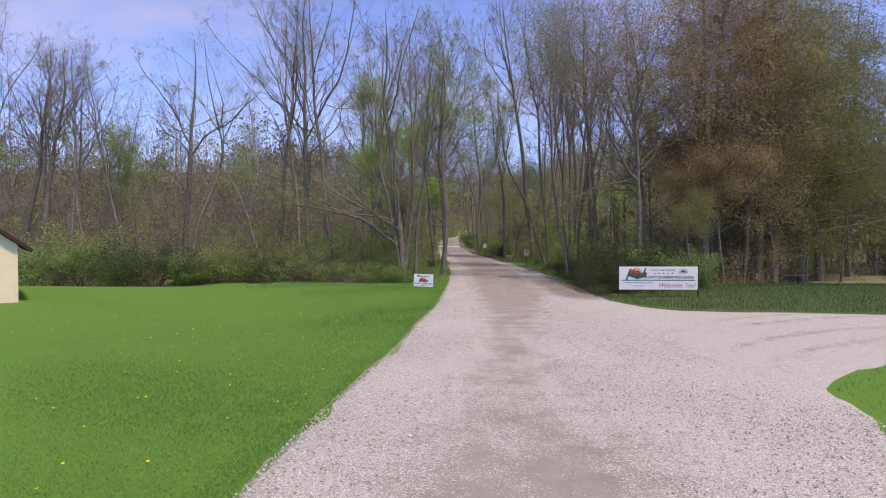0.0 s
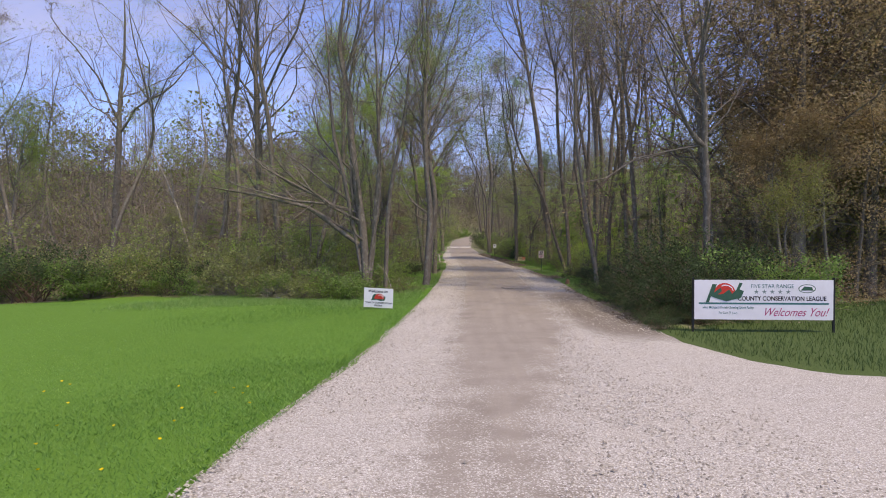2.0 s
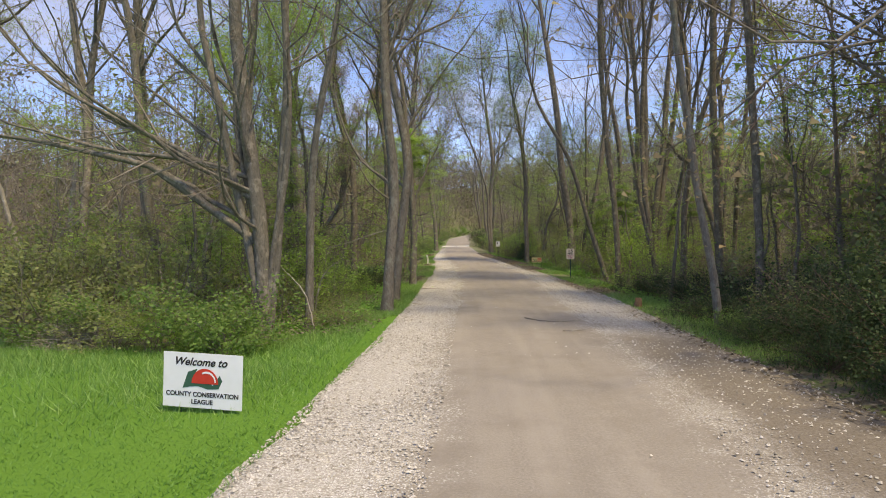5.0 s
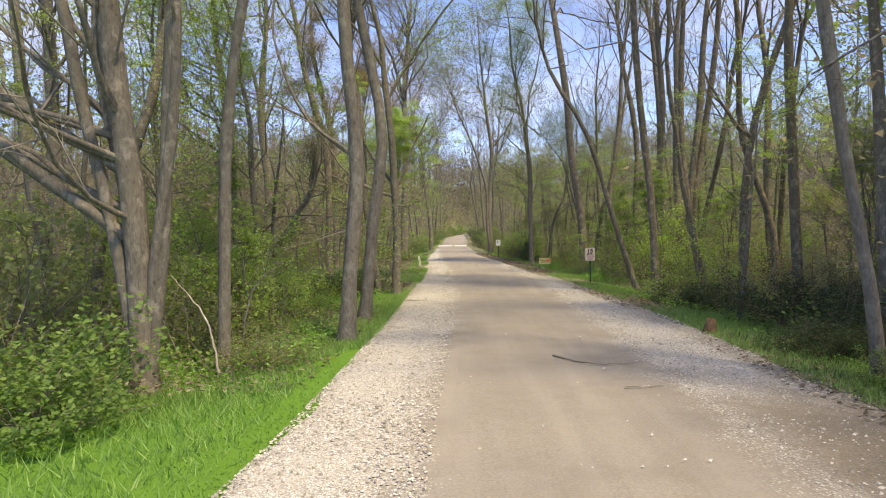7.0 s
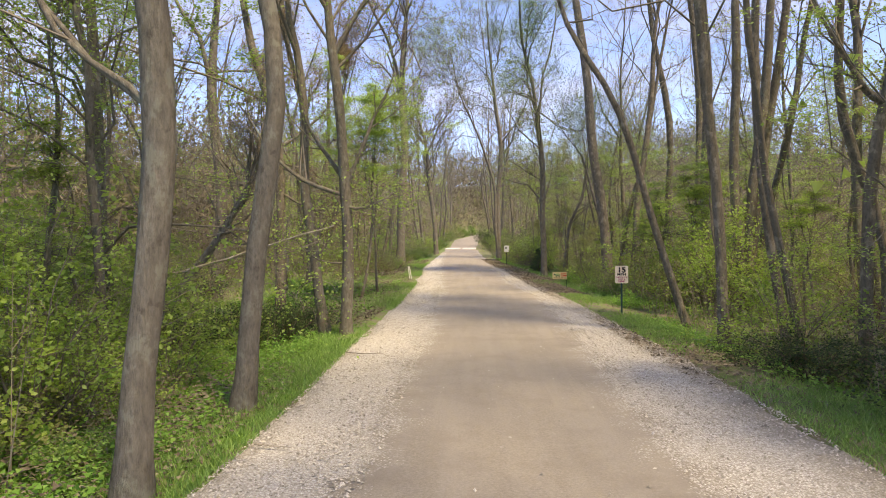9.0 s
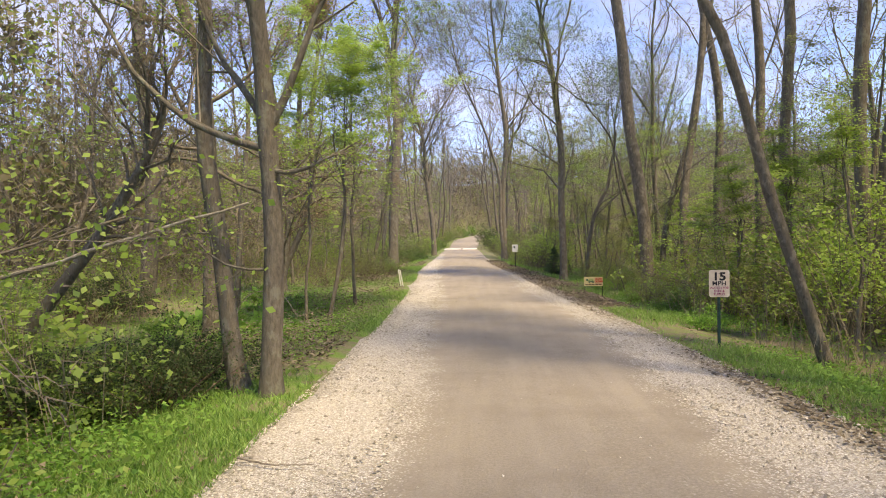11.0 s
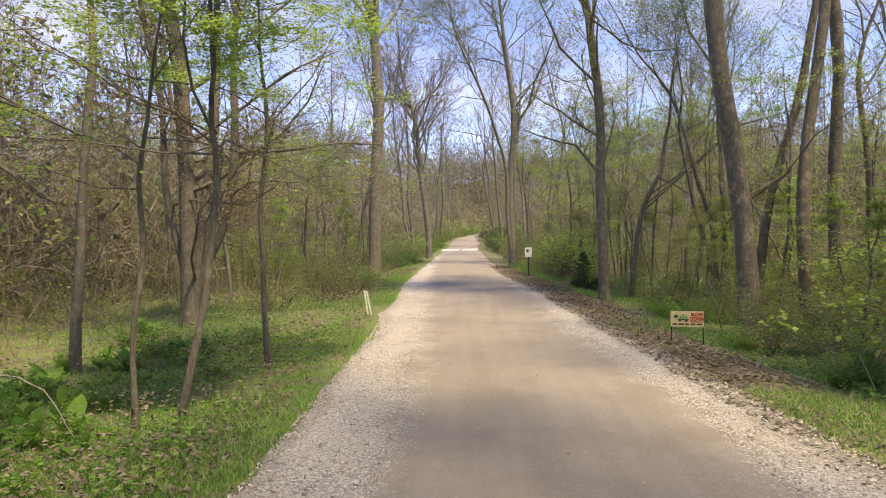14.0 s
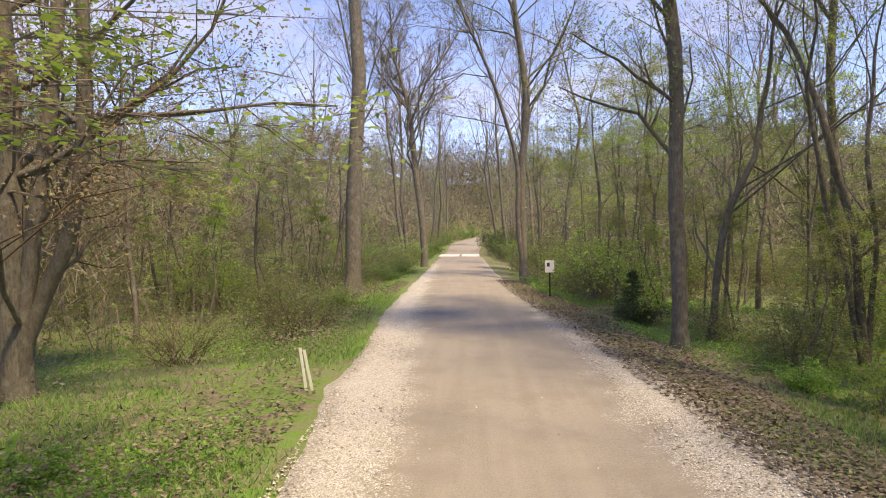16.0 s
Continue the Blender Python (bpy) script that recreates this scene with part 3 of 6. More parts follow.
def build_road():
    ys = np.concatenate([np.arange(-30, 0, 1.0), np.arange(0, 90, 0.25), np.arange(90, 216, 1.0)])
    m = 29
    u = np.linspace(0, 1, m)
    lo, hi = road_left(ys) + jag(ys, 1.0), road_right(ys) + jag(ys, 4.0)
    X = lo[:, None] + (hi - lo)[:, None] * u
    Y = np.repeat(ys[:, None], m, 1)
    edge = np.minimum(u, 1 - u) * (hi - lo)[:, None]
    crown = 0.045 * smooth(0, 2.2, edge) - 0.045 * smooth(0.25, 0.0, edge)
    rut = -0.018 * (np.exp(-((X - 2.2 - 0.1 * np.sin(Y / 7)) / 0.28) ** 2) + np.exp(-((X - 4.3) / 0.28) ** 2)) * smooth(10, 30, Y)
    Z = rise(Y) + crown + rut + 0.008 * waves(X, Y, 0.9)
    n = m
    i = (np.arange(len(ys) - 1)[:, None] * n + np.arange(n - 1)).ravel()
    me = mesh_of("road", [(np.stack([X, Y, Z], -1).reshape(-1, 3), np.stack([i, i + 1, i + n + 1, i + n], 1), 0)], GRAVEL)
    tl = np.interp(Y, [0, 5.7, 8.7, 12, 20, 26, 36, 42, 50, 55, 63, 70, 78, 110, 215], [-0.6, 0.15, 0.65, 1.2, 1.9, 2.2, 2.2, 2.4, 2.4, 2.15, 1.88, 1.55, 1.0, -0.1, -1])
    tr = np.interp(Y, [0, 5.7, 9.4, 14, 20, 26, 33, 42, 50, 57, 63, 71, 78, 110, 215], [2.9, 2.75, 2.65, 2.9, 3.7, 4.6, 5.0, 5.15, 5.3, 5.3, 4.7, 4.65, 4.4, 3.6, 2])
    far = smooth(180, 120, Y)
    loose = 0.55 + 0.45 * smooth(12, 24, Y)
    tl, tr = tl + 0.5 * (1 - loose) * waves(X, Y, 2.3, 1.0), tr + 0.9 * (1 - loose) * waves(X, Y, 1.9, 6.0)
    packed = (smooth(-0.75, 0.6, (X - tl) * loose) * smooth(0.9, -0.7, (X - tr) * loose)) * (0.56 + 0.42 * smooth(14, 27, Y) + 0.22 * smooth(9.5, 5, Y)) * (0.8 + 0.2 * far)
    packed = np.maximum(packed, 0.8 * smooth(92, 118, Y))
    packed = np.maximum(packed, 0.62 * smooth(4.6, 5.6, X) * smooth(23.5, 27, Y) * smooth(40, 34, Y))
    at = me.attributes.new("packed", "FLOAT", "POINT")
    at.data.foreach_set("value", packed.astype(np.float32).ravel())
    off_r, off_l = hi[:, None] - X, X - lo[:, None]
    soil = 0.85 * smooth(2.7, 0.8, off_r) * smooth(22.5, 26.5, Y) * smooth(38, 33, Y)
    soil = np.maximum(soil, 0.5 * smooth(1.0, 0.2, off_r) * smooth(33, 38, Y) * smooth(100, 80, Y))
    soil = np.maximum(soil, 0.35 * smooth(0.5, 0.1, off_l) * smooth(33, 40, Y) * smooth(100, 80, Y))
    at = me.attributes.new("soil", "FLOAT", "POINT")
    at.data.foreach_set("value", soil.astype(np.float32).ravel())
    tagged(link("road", me), "gravel drive with pale stony edges and a packed tan middle", "road", kind="structure")
    xs = np.arange(5.5, 60.5, 0.5)
    v = np.linspace(0, 1, 25)
    lo, hi = side_low(xs) + jag(xs, 2.0), side_up(xs) + jag(xs, 3.0)
    Y = lo[:, None] + (hi - lo)[:, None] * v
    X = np.repeat(xs[:, None], 25, 1)
    e = np.minimum(v, 1 - v) * (hi - lo)[:, None]
    Z = -0.012 + 0.03 * smooth(0, 1.5, e) - 0.03 * smooth(0.25, 0, e) + 0.006 * waves(X, Y, 0.8)
    i = (np.arange(len(xs) - 1)[:, None] * 25 + np.arange(24)).ravel()
    me = mesh_of("side_drive", [(np.stack([X, Y, Z], -1).reshape(-1, 3), np.stack([i, i + 25, i + 26, i + 1], 1), 0)], GRAVEL)
    at = me.attributes.new("packed", "FLOAT", "POINT")
    track = 0.5 * sum(np.exp(-((Y - c0_ + 6.5 * np.exp((5.5 - X) / 4.5)) / 0.28) ** 2) for c0_ in (16.6, 18.2, 20.2, 21.4)) * smooth(30, 12, X)
    at.data.foreach_set("value", track.astype(np.float32).ravel())
    tagged(link("road_side_branch", me), "pale gravel side drive branching off the main drive", "road", kind="structure")


build_ground()
build_road()


# ---------------------------------------------------------------- trees by the drive
def hero(x, y, dia, height, spine, kind, label, seed, group="trees along the drive", more=(), **kw):
    """A tree of its own. spine: (dx, z) of the stem; more: further stems as (diameter, height, spine)."""
    rng = np.random.default_rng(seed + 900)
    stems = [(d, h, [(a, 0.25 * a * rng.uniform(-1, 1), b) for a, b in sp]) for d, h, sp in ((dia, height, spine), *more)]
    me = tree_meshes("tree", stems, kind, seed, **kw)
    return plant_tree(x, y, me, label, "tree", group, float(land(x, y)))


def crown_tree(x, y, h, w, dia, leaf_mat, label, seed, low=0.07, clumps=760, each=42):
    """A broad tree in full young leaf: limbs out to many small clumps of leaves, hanging low all round."""
    rng = np.random.default_rng(seed)
    SP = stem_path(h * 0.92, [(rng.normal(0, 0.2), rng.normal(0, 0.2), h * 0.4)], rng, 16)[None]
    SR = np.array([dia / 2 * np.concatenate([[1.4, 1.25, 1.05], np.linspace(0.97, 0.1, 13)])])
    L1, R1 = grow(SP, SR, 26, 0.24, 0.95, 0.30, 0.95, 0.3, 6, 0.34, rng, 0.2)
    u = unit(rng.normal(size=(clumps, 3)))
    lump = 0.84 + 0.22 * np.sin(3.1 * np.arctan2(u[:, 1], u[:, 0]) + 4 * u[:, 2] + seed) * np.cos(5 * u[:, 2] + seed)
    r = rng.beta(2.6, 1.0, clumps) * lump
    mid, half = h * (low + 1.0) / 2, h * (1.0 - low) / 2
    wide = w / 2 * (1.0 - 0.28 * np.clip(u[:, 2], 0, 1))
    C = np.stack([u[:, 0] * r * wide, u[:, 1] * r * wide, mid + u[:, 2] * r * half], 1)
    ends = L1[:, 2:].reshape(-1, 3)
    near = np.array([np.argmin(((ends - c) ** 2).sum(1) + 2.0 * np.maximum(0, ends[:, 2] - c[2]) ** 2) for c in C])
    kink = 0.5 * (ends[near] + C) + rng.normal(0, 0.15, C.shape)
    tips = np.repeat(C, 6, 0) + rng.normal(0, 0.42, (clumps * 6, 3))
    tw = [(*slivers(ends[near], kink, np.full(clumps, 0.035), rng), 0), (*slivers(kink, C, np.full(clumps, 0.026), rng), 0), (*slivers(np.repeat(C, 6, 0), tips, np.full(clumps * 6, 0.015), rng), 0)]
    own = np.repeat(np.arange(clumps), rng.poisson(each, clumps))
    P = C[own] + rng.normal(0, 1, (len(own), 3)) * np.array([0.42, 0.42, 0.26])
    me = [mesh_of("tree_trunk", [(*tubes(SP, SR, 10, rng, 0.05), 0), (*tubes(L1, R1, 5), 0)], BARK_BROWN), mesh_of("tree_branches", tw, TWIG_RED if leaf_mat is LEAF_RUST else TWIG),
          mesh_of("tree_leaves", [(*specks(P, 0.098, rng, 0.3, 0.3), 0)], leaf_mat)]
    return plant_tree(x, y, me, label, "tree", "trees along the drive", float(land(x, y)))


GREY, YOUNG = "tall grey-barked tree with bare spring twigs", "slender tree with fresh yellow-green leaves"
hero(-1.75, 37.3, 0.35, 16, [(-0.05, 2), (-0.3, 4.6), (-0.36, 5.4)], "bare", "many-stemmed grey tree with long low bare limbs", 1, c0=0.22, detail=1.0,
     more=[(0.18, 15, [(0.26, 2), (0.30, 5)]), (0.19, 14, [(-0.25, 1.6), (-0.8, 4), (-1.5, 8)]), (0.17, 14, [(0.2, 1.5), (0.75, 4), (1.2, 8)]), (0.15, 13, [(-0.1, 1.5), (-0.55, 4), (-0.7, 8)])],
     bark_mat=BARK_BROWN,
     extra=[(2.1, -1, -0.15, 0.65, 7.2, 0.10, -0.07), (3.0, -1, -0.1, 0.5, 6.6, 0.07, -0.05), (2.5, -1, 0.15, 0.45, 6.4, 0.06, -0.06), (3.2, -0.9, -0.4, 0.35, 6.0, 0.055), (3.6, -0.9, 0.2, 0.8, 6.0, 0.045), (3.8, 0.3, -1, 0.5, 4, 0.05), (3.5, -1, -0.2, 0.3, 6.6, 0.055, 0.06), (2.4, -0.6, -1, 0.1, 3.6, 0.04), (4.4, -1, 0.0, 0.9, 5.0, 0.045)])
hero(-1.1, 38.5, 0.20, 13, [(0.03, 3), (0.15, 4.9), (0.3, 5.8)], "leafing", "slim grey-barked tree at the wood's edge", 2, bark_mat=BARK_GREY, c0=0.4, n1=12)
hero(0.5, 39.9, 0.27, 16, [(0.33, 1.8), (0.45, 3.1), (0.42, 4)], "bare", "leaning grey trunk with a forked dead limb", 3, n1=52, c0=0.32,
     extra=[(3.15, -0.75, -0.1, 0.75, 3.6, 0.035)])
hero(0.40, 42.7, 0.27, 16, [(0.4, 2.3), (0.66, 4), (0.66, 5)], "leafing", "leaning grey trunk beside the drive", 4, c0=0.38, leaves=0.7)
hero(0.5, 48.9, 0.26, 13, [(0.1, 1.6), (0.05, 2.5), (0.03, 3.4)], "leafing", "grey tree with low crooked boughs and young leaves", 5, c0=0.3, n1=26, leaves=1.4, fine=True,
     extra=[(2.75, 0.9, -0.1, -0.35, 1.3, 0.035), (3.0, -0.9, -0.2, 0.35, 3.4, 0.05), (3.2, 0.5, 0.1, 0.9, 2.6, 0.06), (1.55, -1, -0.3, -0.05, 1.6, 0.02), (3.3, -0.6, 0.2, 0.8, 3.0, 0.05)])
hero(0.0, 49.4, 0.24, 12, [(-0.24, 0.96), (-0.4, 2), (-0.5, 3)], "bare", "leaning grey trunk over a dark bush", 6, c0=0.45)
hero(-2.82, 55.3, 0.33, 18, [(-0.03, 1.3), (0.06, 3), (0.0, 5.2)], "leafing", "thick dark grey tree with arching boughs", 7, leaves=0.6, c0=0.2, n1=26, fine=True, bark_mat=BARK_BROWN,
     extra=[(4.6, 0.9, -0.4, -0.05, 2.4, 0.04, -0.12), (3.8, 0.8, -0.3, -0.35, 2.3, 0.045, 0.02), (4.3, -0.8, -0.3, 0.9, 3.2, 0.06), (3.9, -1, -0.4, 0.3, 2.6, 0.04, 0.05), (5.2, 0.8, 0.2, 0.5, 3.0, 0.05), (4.2, -0.6, -0.7, 0.2, 2.6, 0.04)])
hero(-2.4, 44.6, 0.16, 11, [(0.05, 2), (-0.15, 4.5)], "leafing", "slender tree hung with bright green leaf tufts", 57, c0=0.05, n1=30, leaves=1.6, fine=True)
hero(-4.3, 43.2, 0.14, 9.5, [(0.1, 2), (0.2, 4)], "leafing", "slender tree hung with bright green leaf tufts", 58, c0=0.05, n1=28, leaves=1.2, fine=True)
hero(-7.3, 61.3, 0.50, 19, [(0.1, 2.2), (0.25, 4), (0.1, 7)], "leafing", "thick old tree with a knotted dark trunk", 54, leaves=0.5, c0=0.25, n1=34, bark_mat=BARK_BROWN)
hero(-4.5, 61.5, 0.19, 12, [(-0.05, 2.2), (0.05, 4)], "spray", "slim grey tree with a flat spray of yellow-green leaves", 55, bark_mat=BARK_GREY, c0=0.3, n1=12, leaves=0.7)
hero(-5.6, 52.5, 0.24, 6.5, [(1.5, 2.1), (2.8, 4.1)], "bare", "leaning bare tree over the woodland floor", 8)
hero(-3.6, 47, 0.28, 15, [(-0.15, 2.9), (-0.4, 5.6)], "leafing", YOUNG, 9, c0=0.0, n1=36, fine=True)
hero(-4.8, 67.2, 0.50, 17, [(-0.02, 2.4), (-0.25, 5), (-0.5, 6.9)], "budding", "four-stemmed grey-barked tree with low boughs", 11, bark_mat=BARK_GREY, leaves=2.4, c0=0.0, n1=60, reach=0.7,
     extra=[(3.6, 1, -0.1, 0.4, 5.2, 0.065, 0.05), (4.4, 1, 0.3, 0.35, 5.4, 0.06, 0.05), (4.9, 0.9, -0.4, 0.4, 5.0, 0.055, 0.05), (6.2, 1, 0.3, 0.6, 6.0, 0.06)],
     more=[(0.28, 13, [(0.22, 1.0), (0.65, 1.9), (1.1, 2.8), (1.35, 5)]), (0.27, 15, [(0.28, 1.5), (0.42, 3.2), (0.62, 6)]), (0.22, 14, [(-0.1, 1.5), (-0.4, 2.9), (-0.62, 4.5)])])
hero(-0.53, 60.4, 0.10, 8, [(0, 1.35), (0.1, 3), (0.2, 4.3)], "spray", "thin straight sapling with sprays of bright leaves", 12, c0=0.24, n1=30, leaves=1.8, detail=1.0, sides=8, reach=1.25)
hero(-1.2, 57.4, 0.08, 6.5, [(-0.05, 1.2), (-0.15, 2.3), (0.0, 3.6)], "spray", "thin crooked sapling with sprays of bright leaves", 14, c0=0.30, n1=26, leaves=1.6, detail=1.0, sides=8, reach=1.3)
hero(-0.75, 57.4, 0.10, 7, [(0.22, 0.5), (0.38, 0.9), (0.5, 1.8), (0.52, 3.4)], "spray", "thin crooked sapling with sprays of bright leaves", 15, c0=0.28, n1=28, leaves=1.6, detail=1.0, sides=8, reach=1.3)
hero(-2.3, 83.6, 0.66, 27, [(0.2, 3.7), (0.75, 12)], "budding", "tall straight tree with a bare pale trunk", 16, c0=0.42, n1=60, fat=1.7, twigs=2, bark_mat=BARK_GREY)
hero(-0.95, 106, 0.52, 22, [(0.1, 5.5), (-0.9, 13.5)], "bare", "tall bare tree by the far bend", 17, c0=0.25, n1=74, fat=2.2, twigs=2)
hero(5.3, 91, 0.46, 24, [(-0.2, 5.5), (-0.15, 9.8), (-0.65, 14)], "leafing", "tall forked tree with pale new leaves", 18, c0=0.3, leaves=0.9, n1=84, fat=2.0, twigs=2,
     more=[(0.25, 20, [(-0.3, 6), (-1.2, 9), (-2.6, 13)])])
hero(7.05, 71, 0.33, 18, [(-0.15, 3.7), (-0.26, 6.2), (-0.43, 7.4)], "leafing", "grey oak with small new leaves", 19, c0=0.06, n1=56, bark_mat=BARK_GREY, leaves=1.3, reach=0.65, twigs=2, fat=1.3, fine=True)
hero(8.3, 72.9, 0.19, 10, [(0.42, 2.4), (0.75, 3.6), (1.5, 4.5), (1.95, 6)], "leafing", "crooked leaning tree with new leaves", 20, c0=0.0, leaves=0.7, reach=2.4, n1=22, twigs=2)
hero(9.45, 65.6, 0.48, 27, [(-0.15, 3.2), (-0.4, 5.3), (-0.65, 6.5)], "bare", "thick furrowed trunk of a tall tree", 21, c0=0.5, bark_mat=BARK_BROWN, sides=18)
hero(10.3, 67.4, 0.23, 18, [(0.2, 2.3), (0.7, 5.4), (1, 7)], "leafing", "dark leaning trunk with thin leaves", 22, bark_mat=BARK_BROWN, leaves=0.5, c0=0.45)
hero(10.9, 65.8, 0.31, 20, [(-0.35, 3), (0.15, 5.7), (0.4, 6.8)], "bare", GREY, 23, bark_mat=BARK_BROWN, c0=0.45)
hero(10.3, 70.0, 0.17, 10, [(-0.1, 2.2), (-0.6, 4.9), (-1.1, 6.8), (-2.3, 7.9)], "leafing", "crooked dark tree with twisted limbs", 56, c0=0.1, n1=24, leaves=0.5, reach=2.2, bark_mat=BARK_BROWN,
     more=[(0.12, 9, [(-0.5, 3.0), (-1.0, 5.8)]), (0.11, 9, [(0.3, 2.6), (0.2, 5.5)])])
hero(13.2, 69, 0.39, 24, [(-0.22, 4.5), (-0.55, 9)], "bare", GREY, 24, c0=0.5, bark_mat=BARK_BROWN)
hero(13.8, 66.5, 0.39, 24, [(-0.2, 5), (-0.6, 8.4)], "bare", GREY, 25, c0=0.5, bark_mat=BARK_BROWN)
hero(8.8, 51.8, 0.20, 15, [(-1.2, 3.2), (-2.0, 6.1), (-2.7, 8)], "bare", "dark leaning tree beside the drive", 26, bark_mat=BARK_BROWN, c0=0.5)
hero(8.35, 48.3, 0.23, 20, [(-0.1, 3.4), (-0.35, 6.9)], "bare", GREY, 27, c0=0.45, bark_mat=BARK_BROWN)
hero(10.25, 46.8, 0.22, 18, [(-0.1, 3.7), (-0.15, 4.7), (0.05, 6.2)], "bare", "dark tree with a crooked side limb", 28, c0=0.45, bark_mat=BARK_BROWN, extra=[(4.7, -1, -0.2, 0.15, 2.4, 0.07)])
hero(9.9, 48.2, 0.16, 15, [(-0.8, 3.4), (-1.1, 6), (-1.6, 7.6)], "bare", GREY, 29, c0=0.45, bark_mat=BARK_BROWN)
hero(10.3, 49.8, 0.21, 19, [(-0.6, 4.7), (-0.75, 7.1)], "leafing", GREY, 30, c0=0.45, leaves=0.5, bark_mat=BARK_BROWN)
hero(12.3, 61, 0.35, 24, [(-0.5, 8), (-0.8, 11.8)], "bare", GREY, 31, n1=52, c0=0.32)
hero(7.65, 36.6, 0.16, 16, [(-0.42, 2.4), (-0.57, 3.6), (-0.9, 6.5)], "olive", "slim leaning tree at the drive's edge", 32, c0=0.5, leaves=0.3)
hero(10.2, 40.5, 0.22, 18, [(-0.15, 2.8), (-0.4, 4.9)], "olive", GREY, 33, c0=0.4, leaves=0.12, bark_mat=BARK_BROWN)
hero(10.9, 45, 0.25, 21, [(-0.4, 7), (-0.9, 11.5)], "bare", GREY, 34, bark_mat=BARK_BROWN)
hero(10.8, 33.2, 0.24, 15, [(-0.15, 3.6), (-0.35, 5.4)], "rust", "tree with thin rust-brown spring leaves", 35, c0=0.3, leaves=0.2, bark_mat=BARK_BROWN, extra=[(5.4, -1, -0.4, 0.35, 4.5, 0.08, 0.3)])
crown_tree(15.2, 36.0, 21, 10.8, 0.48, LEAF_RUST, "broad maple with dense rust-brown new leaves", 36)
hero(12.4, 37.0, 0.31, 16, [(-0.2, 5)], "rust", "broad maple with dense rust-brown new leaves", 37, c0=0.2, bark_mat=BARK_BROWN, leaves=0.2)
crown_tree(18.8, 37.6, 22, 10.8, 0.48, LEAF_RUST, "broad maple with dense rust-brown new leaves", 38)
crown_tree(20.2, 38.6, 22, 11.3, 0.48, LEAF_DUSK, "broad olive-green leafy tree", 39)
crown_tree(25.0, 42.3, 21, 11.8, 0.48, LEAF_DUSK, "broad olive-green leafy tree", 40)
crown_tree(22.6, 39.9, 20, 10.3, 0.48, LEAF_DUSK, "broad olive-green leafy tree", 51)
crown_tree(28.5, 45.0, 21, 11.8, 0.48, LEAF_DUSK, "broad olive-green leafy tree", 52)
crown_tree(17.0, 40.0, 23, 10.8, 0.48, LEAF_RUST, "broad maple with dense rust-brown new leaves", 53)
hero(22.0, 44.5, 0.50, 19, [(0.0, 6)], "olive", "broad tree with olive new leaves", 41, leaves=1.3, bark_mat=BARK_BROWN)
hero(-19.8, 51, 0.48, 18.5, [(0.15, 7.5), (0.15, 13)], "bare", "tall half-dead tree with sparse pale twigs", 42, c0=0.4, leaves=1.5, n1=16)
hero(-29.5, 48, 0.45, 17, [(0.9, 7.3), (2.6, 12.2)], "budding", "tall tree with pinkish buds", 43, c0=0.4, leaves=0.9)
hero(-32.5, 50, 0.45, 17, [(1.5, 6.0), (2.2, 10)], "budding", "tall tree with pinkish buds", 44, c0=0.4, leaves=0.9)
hero(-11.7, 45, 0.15, 9.5, [(-0.7, 2.3), (-1.3, 5.3), (-2.2, 8.5)], "leafing", "thin pale leaning birch-like tree", 45, bark_mat=BARK_PALE, leaves=0.5, c0=0.3, n1=10)
hero(-9.5, 48, 0.42, 21, [(0, 9), (-0.3, 17)], "bare", GREY, 46, c0=0.2, n1=56, leaves=1.3)
hero(-15.5, 53, 0.24, 15, [(0.1, 6)], "leafing", "slender tree with pale green spring haze", 47, bark_mat=BARK_PALE, c0=0.45, leaves=0.8, n1=13)
hero(-24.0, 47, 0.30, 10.5, [(0.3, 3)], "leafing", "low spreading tree in fresh green leaf", 48, c0=0.25, leaves=1.3)
hero(11.6, 55.5, 0.29, 23, [(0.4, 11.8), (1.3, 20)], "bare", GREY, 49, c0=0.35, more=[(0.3, 21, [(0.5, 5), (1.8, 12)]), (0.3, 20, [(-0.5, 5), (-1.0, 12)])])

# ---------------------------------------------------------------- woods behind: repeats of a few kinds
PROTO = []
for i, (kind, h, d, lf, bk) in enumerate([("bare", 19, 0.36, 1.0, BARK_GREY), ("bare", 17, 0.3, 1.4, BARK_BROWN), ("leafing", 16, 0.28, 0.8, BARK_GREY), ("budding", 18, 0.34, 1.0, BARK_BROWN),
                                          ("leafing", 13, 0.2, 1.1, BARK_GREY), ("olive", 16, 0.3, 0.8, BARK_BROWN), ("rust", 15, 0.32, 0.8, BARK_BROWN), ("green", 15, 0.34, 0.8, BARK_BROWN)]):
    rng = np.random.default_rng(300 + i)
    walk_x, walk_y = np.cumsum(rng.normal(0, 0.30, 6)), np.cumsum(rng.normal(0, 0.30, 6))
    spine = [(float(walk_x[j]), float(walk_y[j]), h * (0.1 + 0.11 * j)) for j in range(6)]
    PROTO.append(tree_meshes("wood_tree", [(d * 0.82, h, spine)], kind, 300 + i, detail=0.6, sides=7, bark_mat=bk, leaves=lf * 1.0, c0=0.3))
LABELS = ["bare grey woodland tree", "bare brown-barked woodland tree", "woodland tree with young green leaves", "woodland tree with pinkish buds",
          "small woodland tree with fresh leaves", "woodland tree with olive new leaves", "woodland tree with rust-brown new leaves", "leafy dark-green woodland tree"]
SPRAY = [tree_meshes("understory_tree", [(0.035 + 0.011 * h, h, [(a, b, h * 0.5)])], "spray", 600 + i, detail=0.7, sides=7, c0=c)
         for i, (h, a, b, c) in enumerate(((4.5, 0.3, 0.1, 0.25), (6.5, -0.4, 0.2, 0.3), (9.0, 0.3, -0.4, 0.3)))]
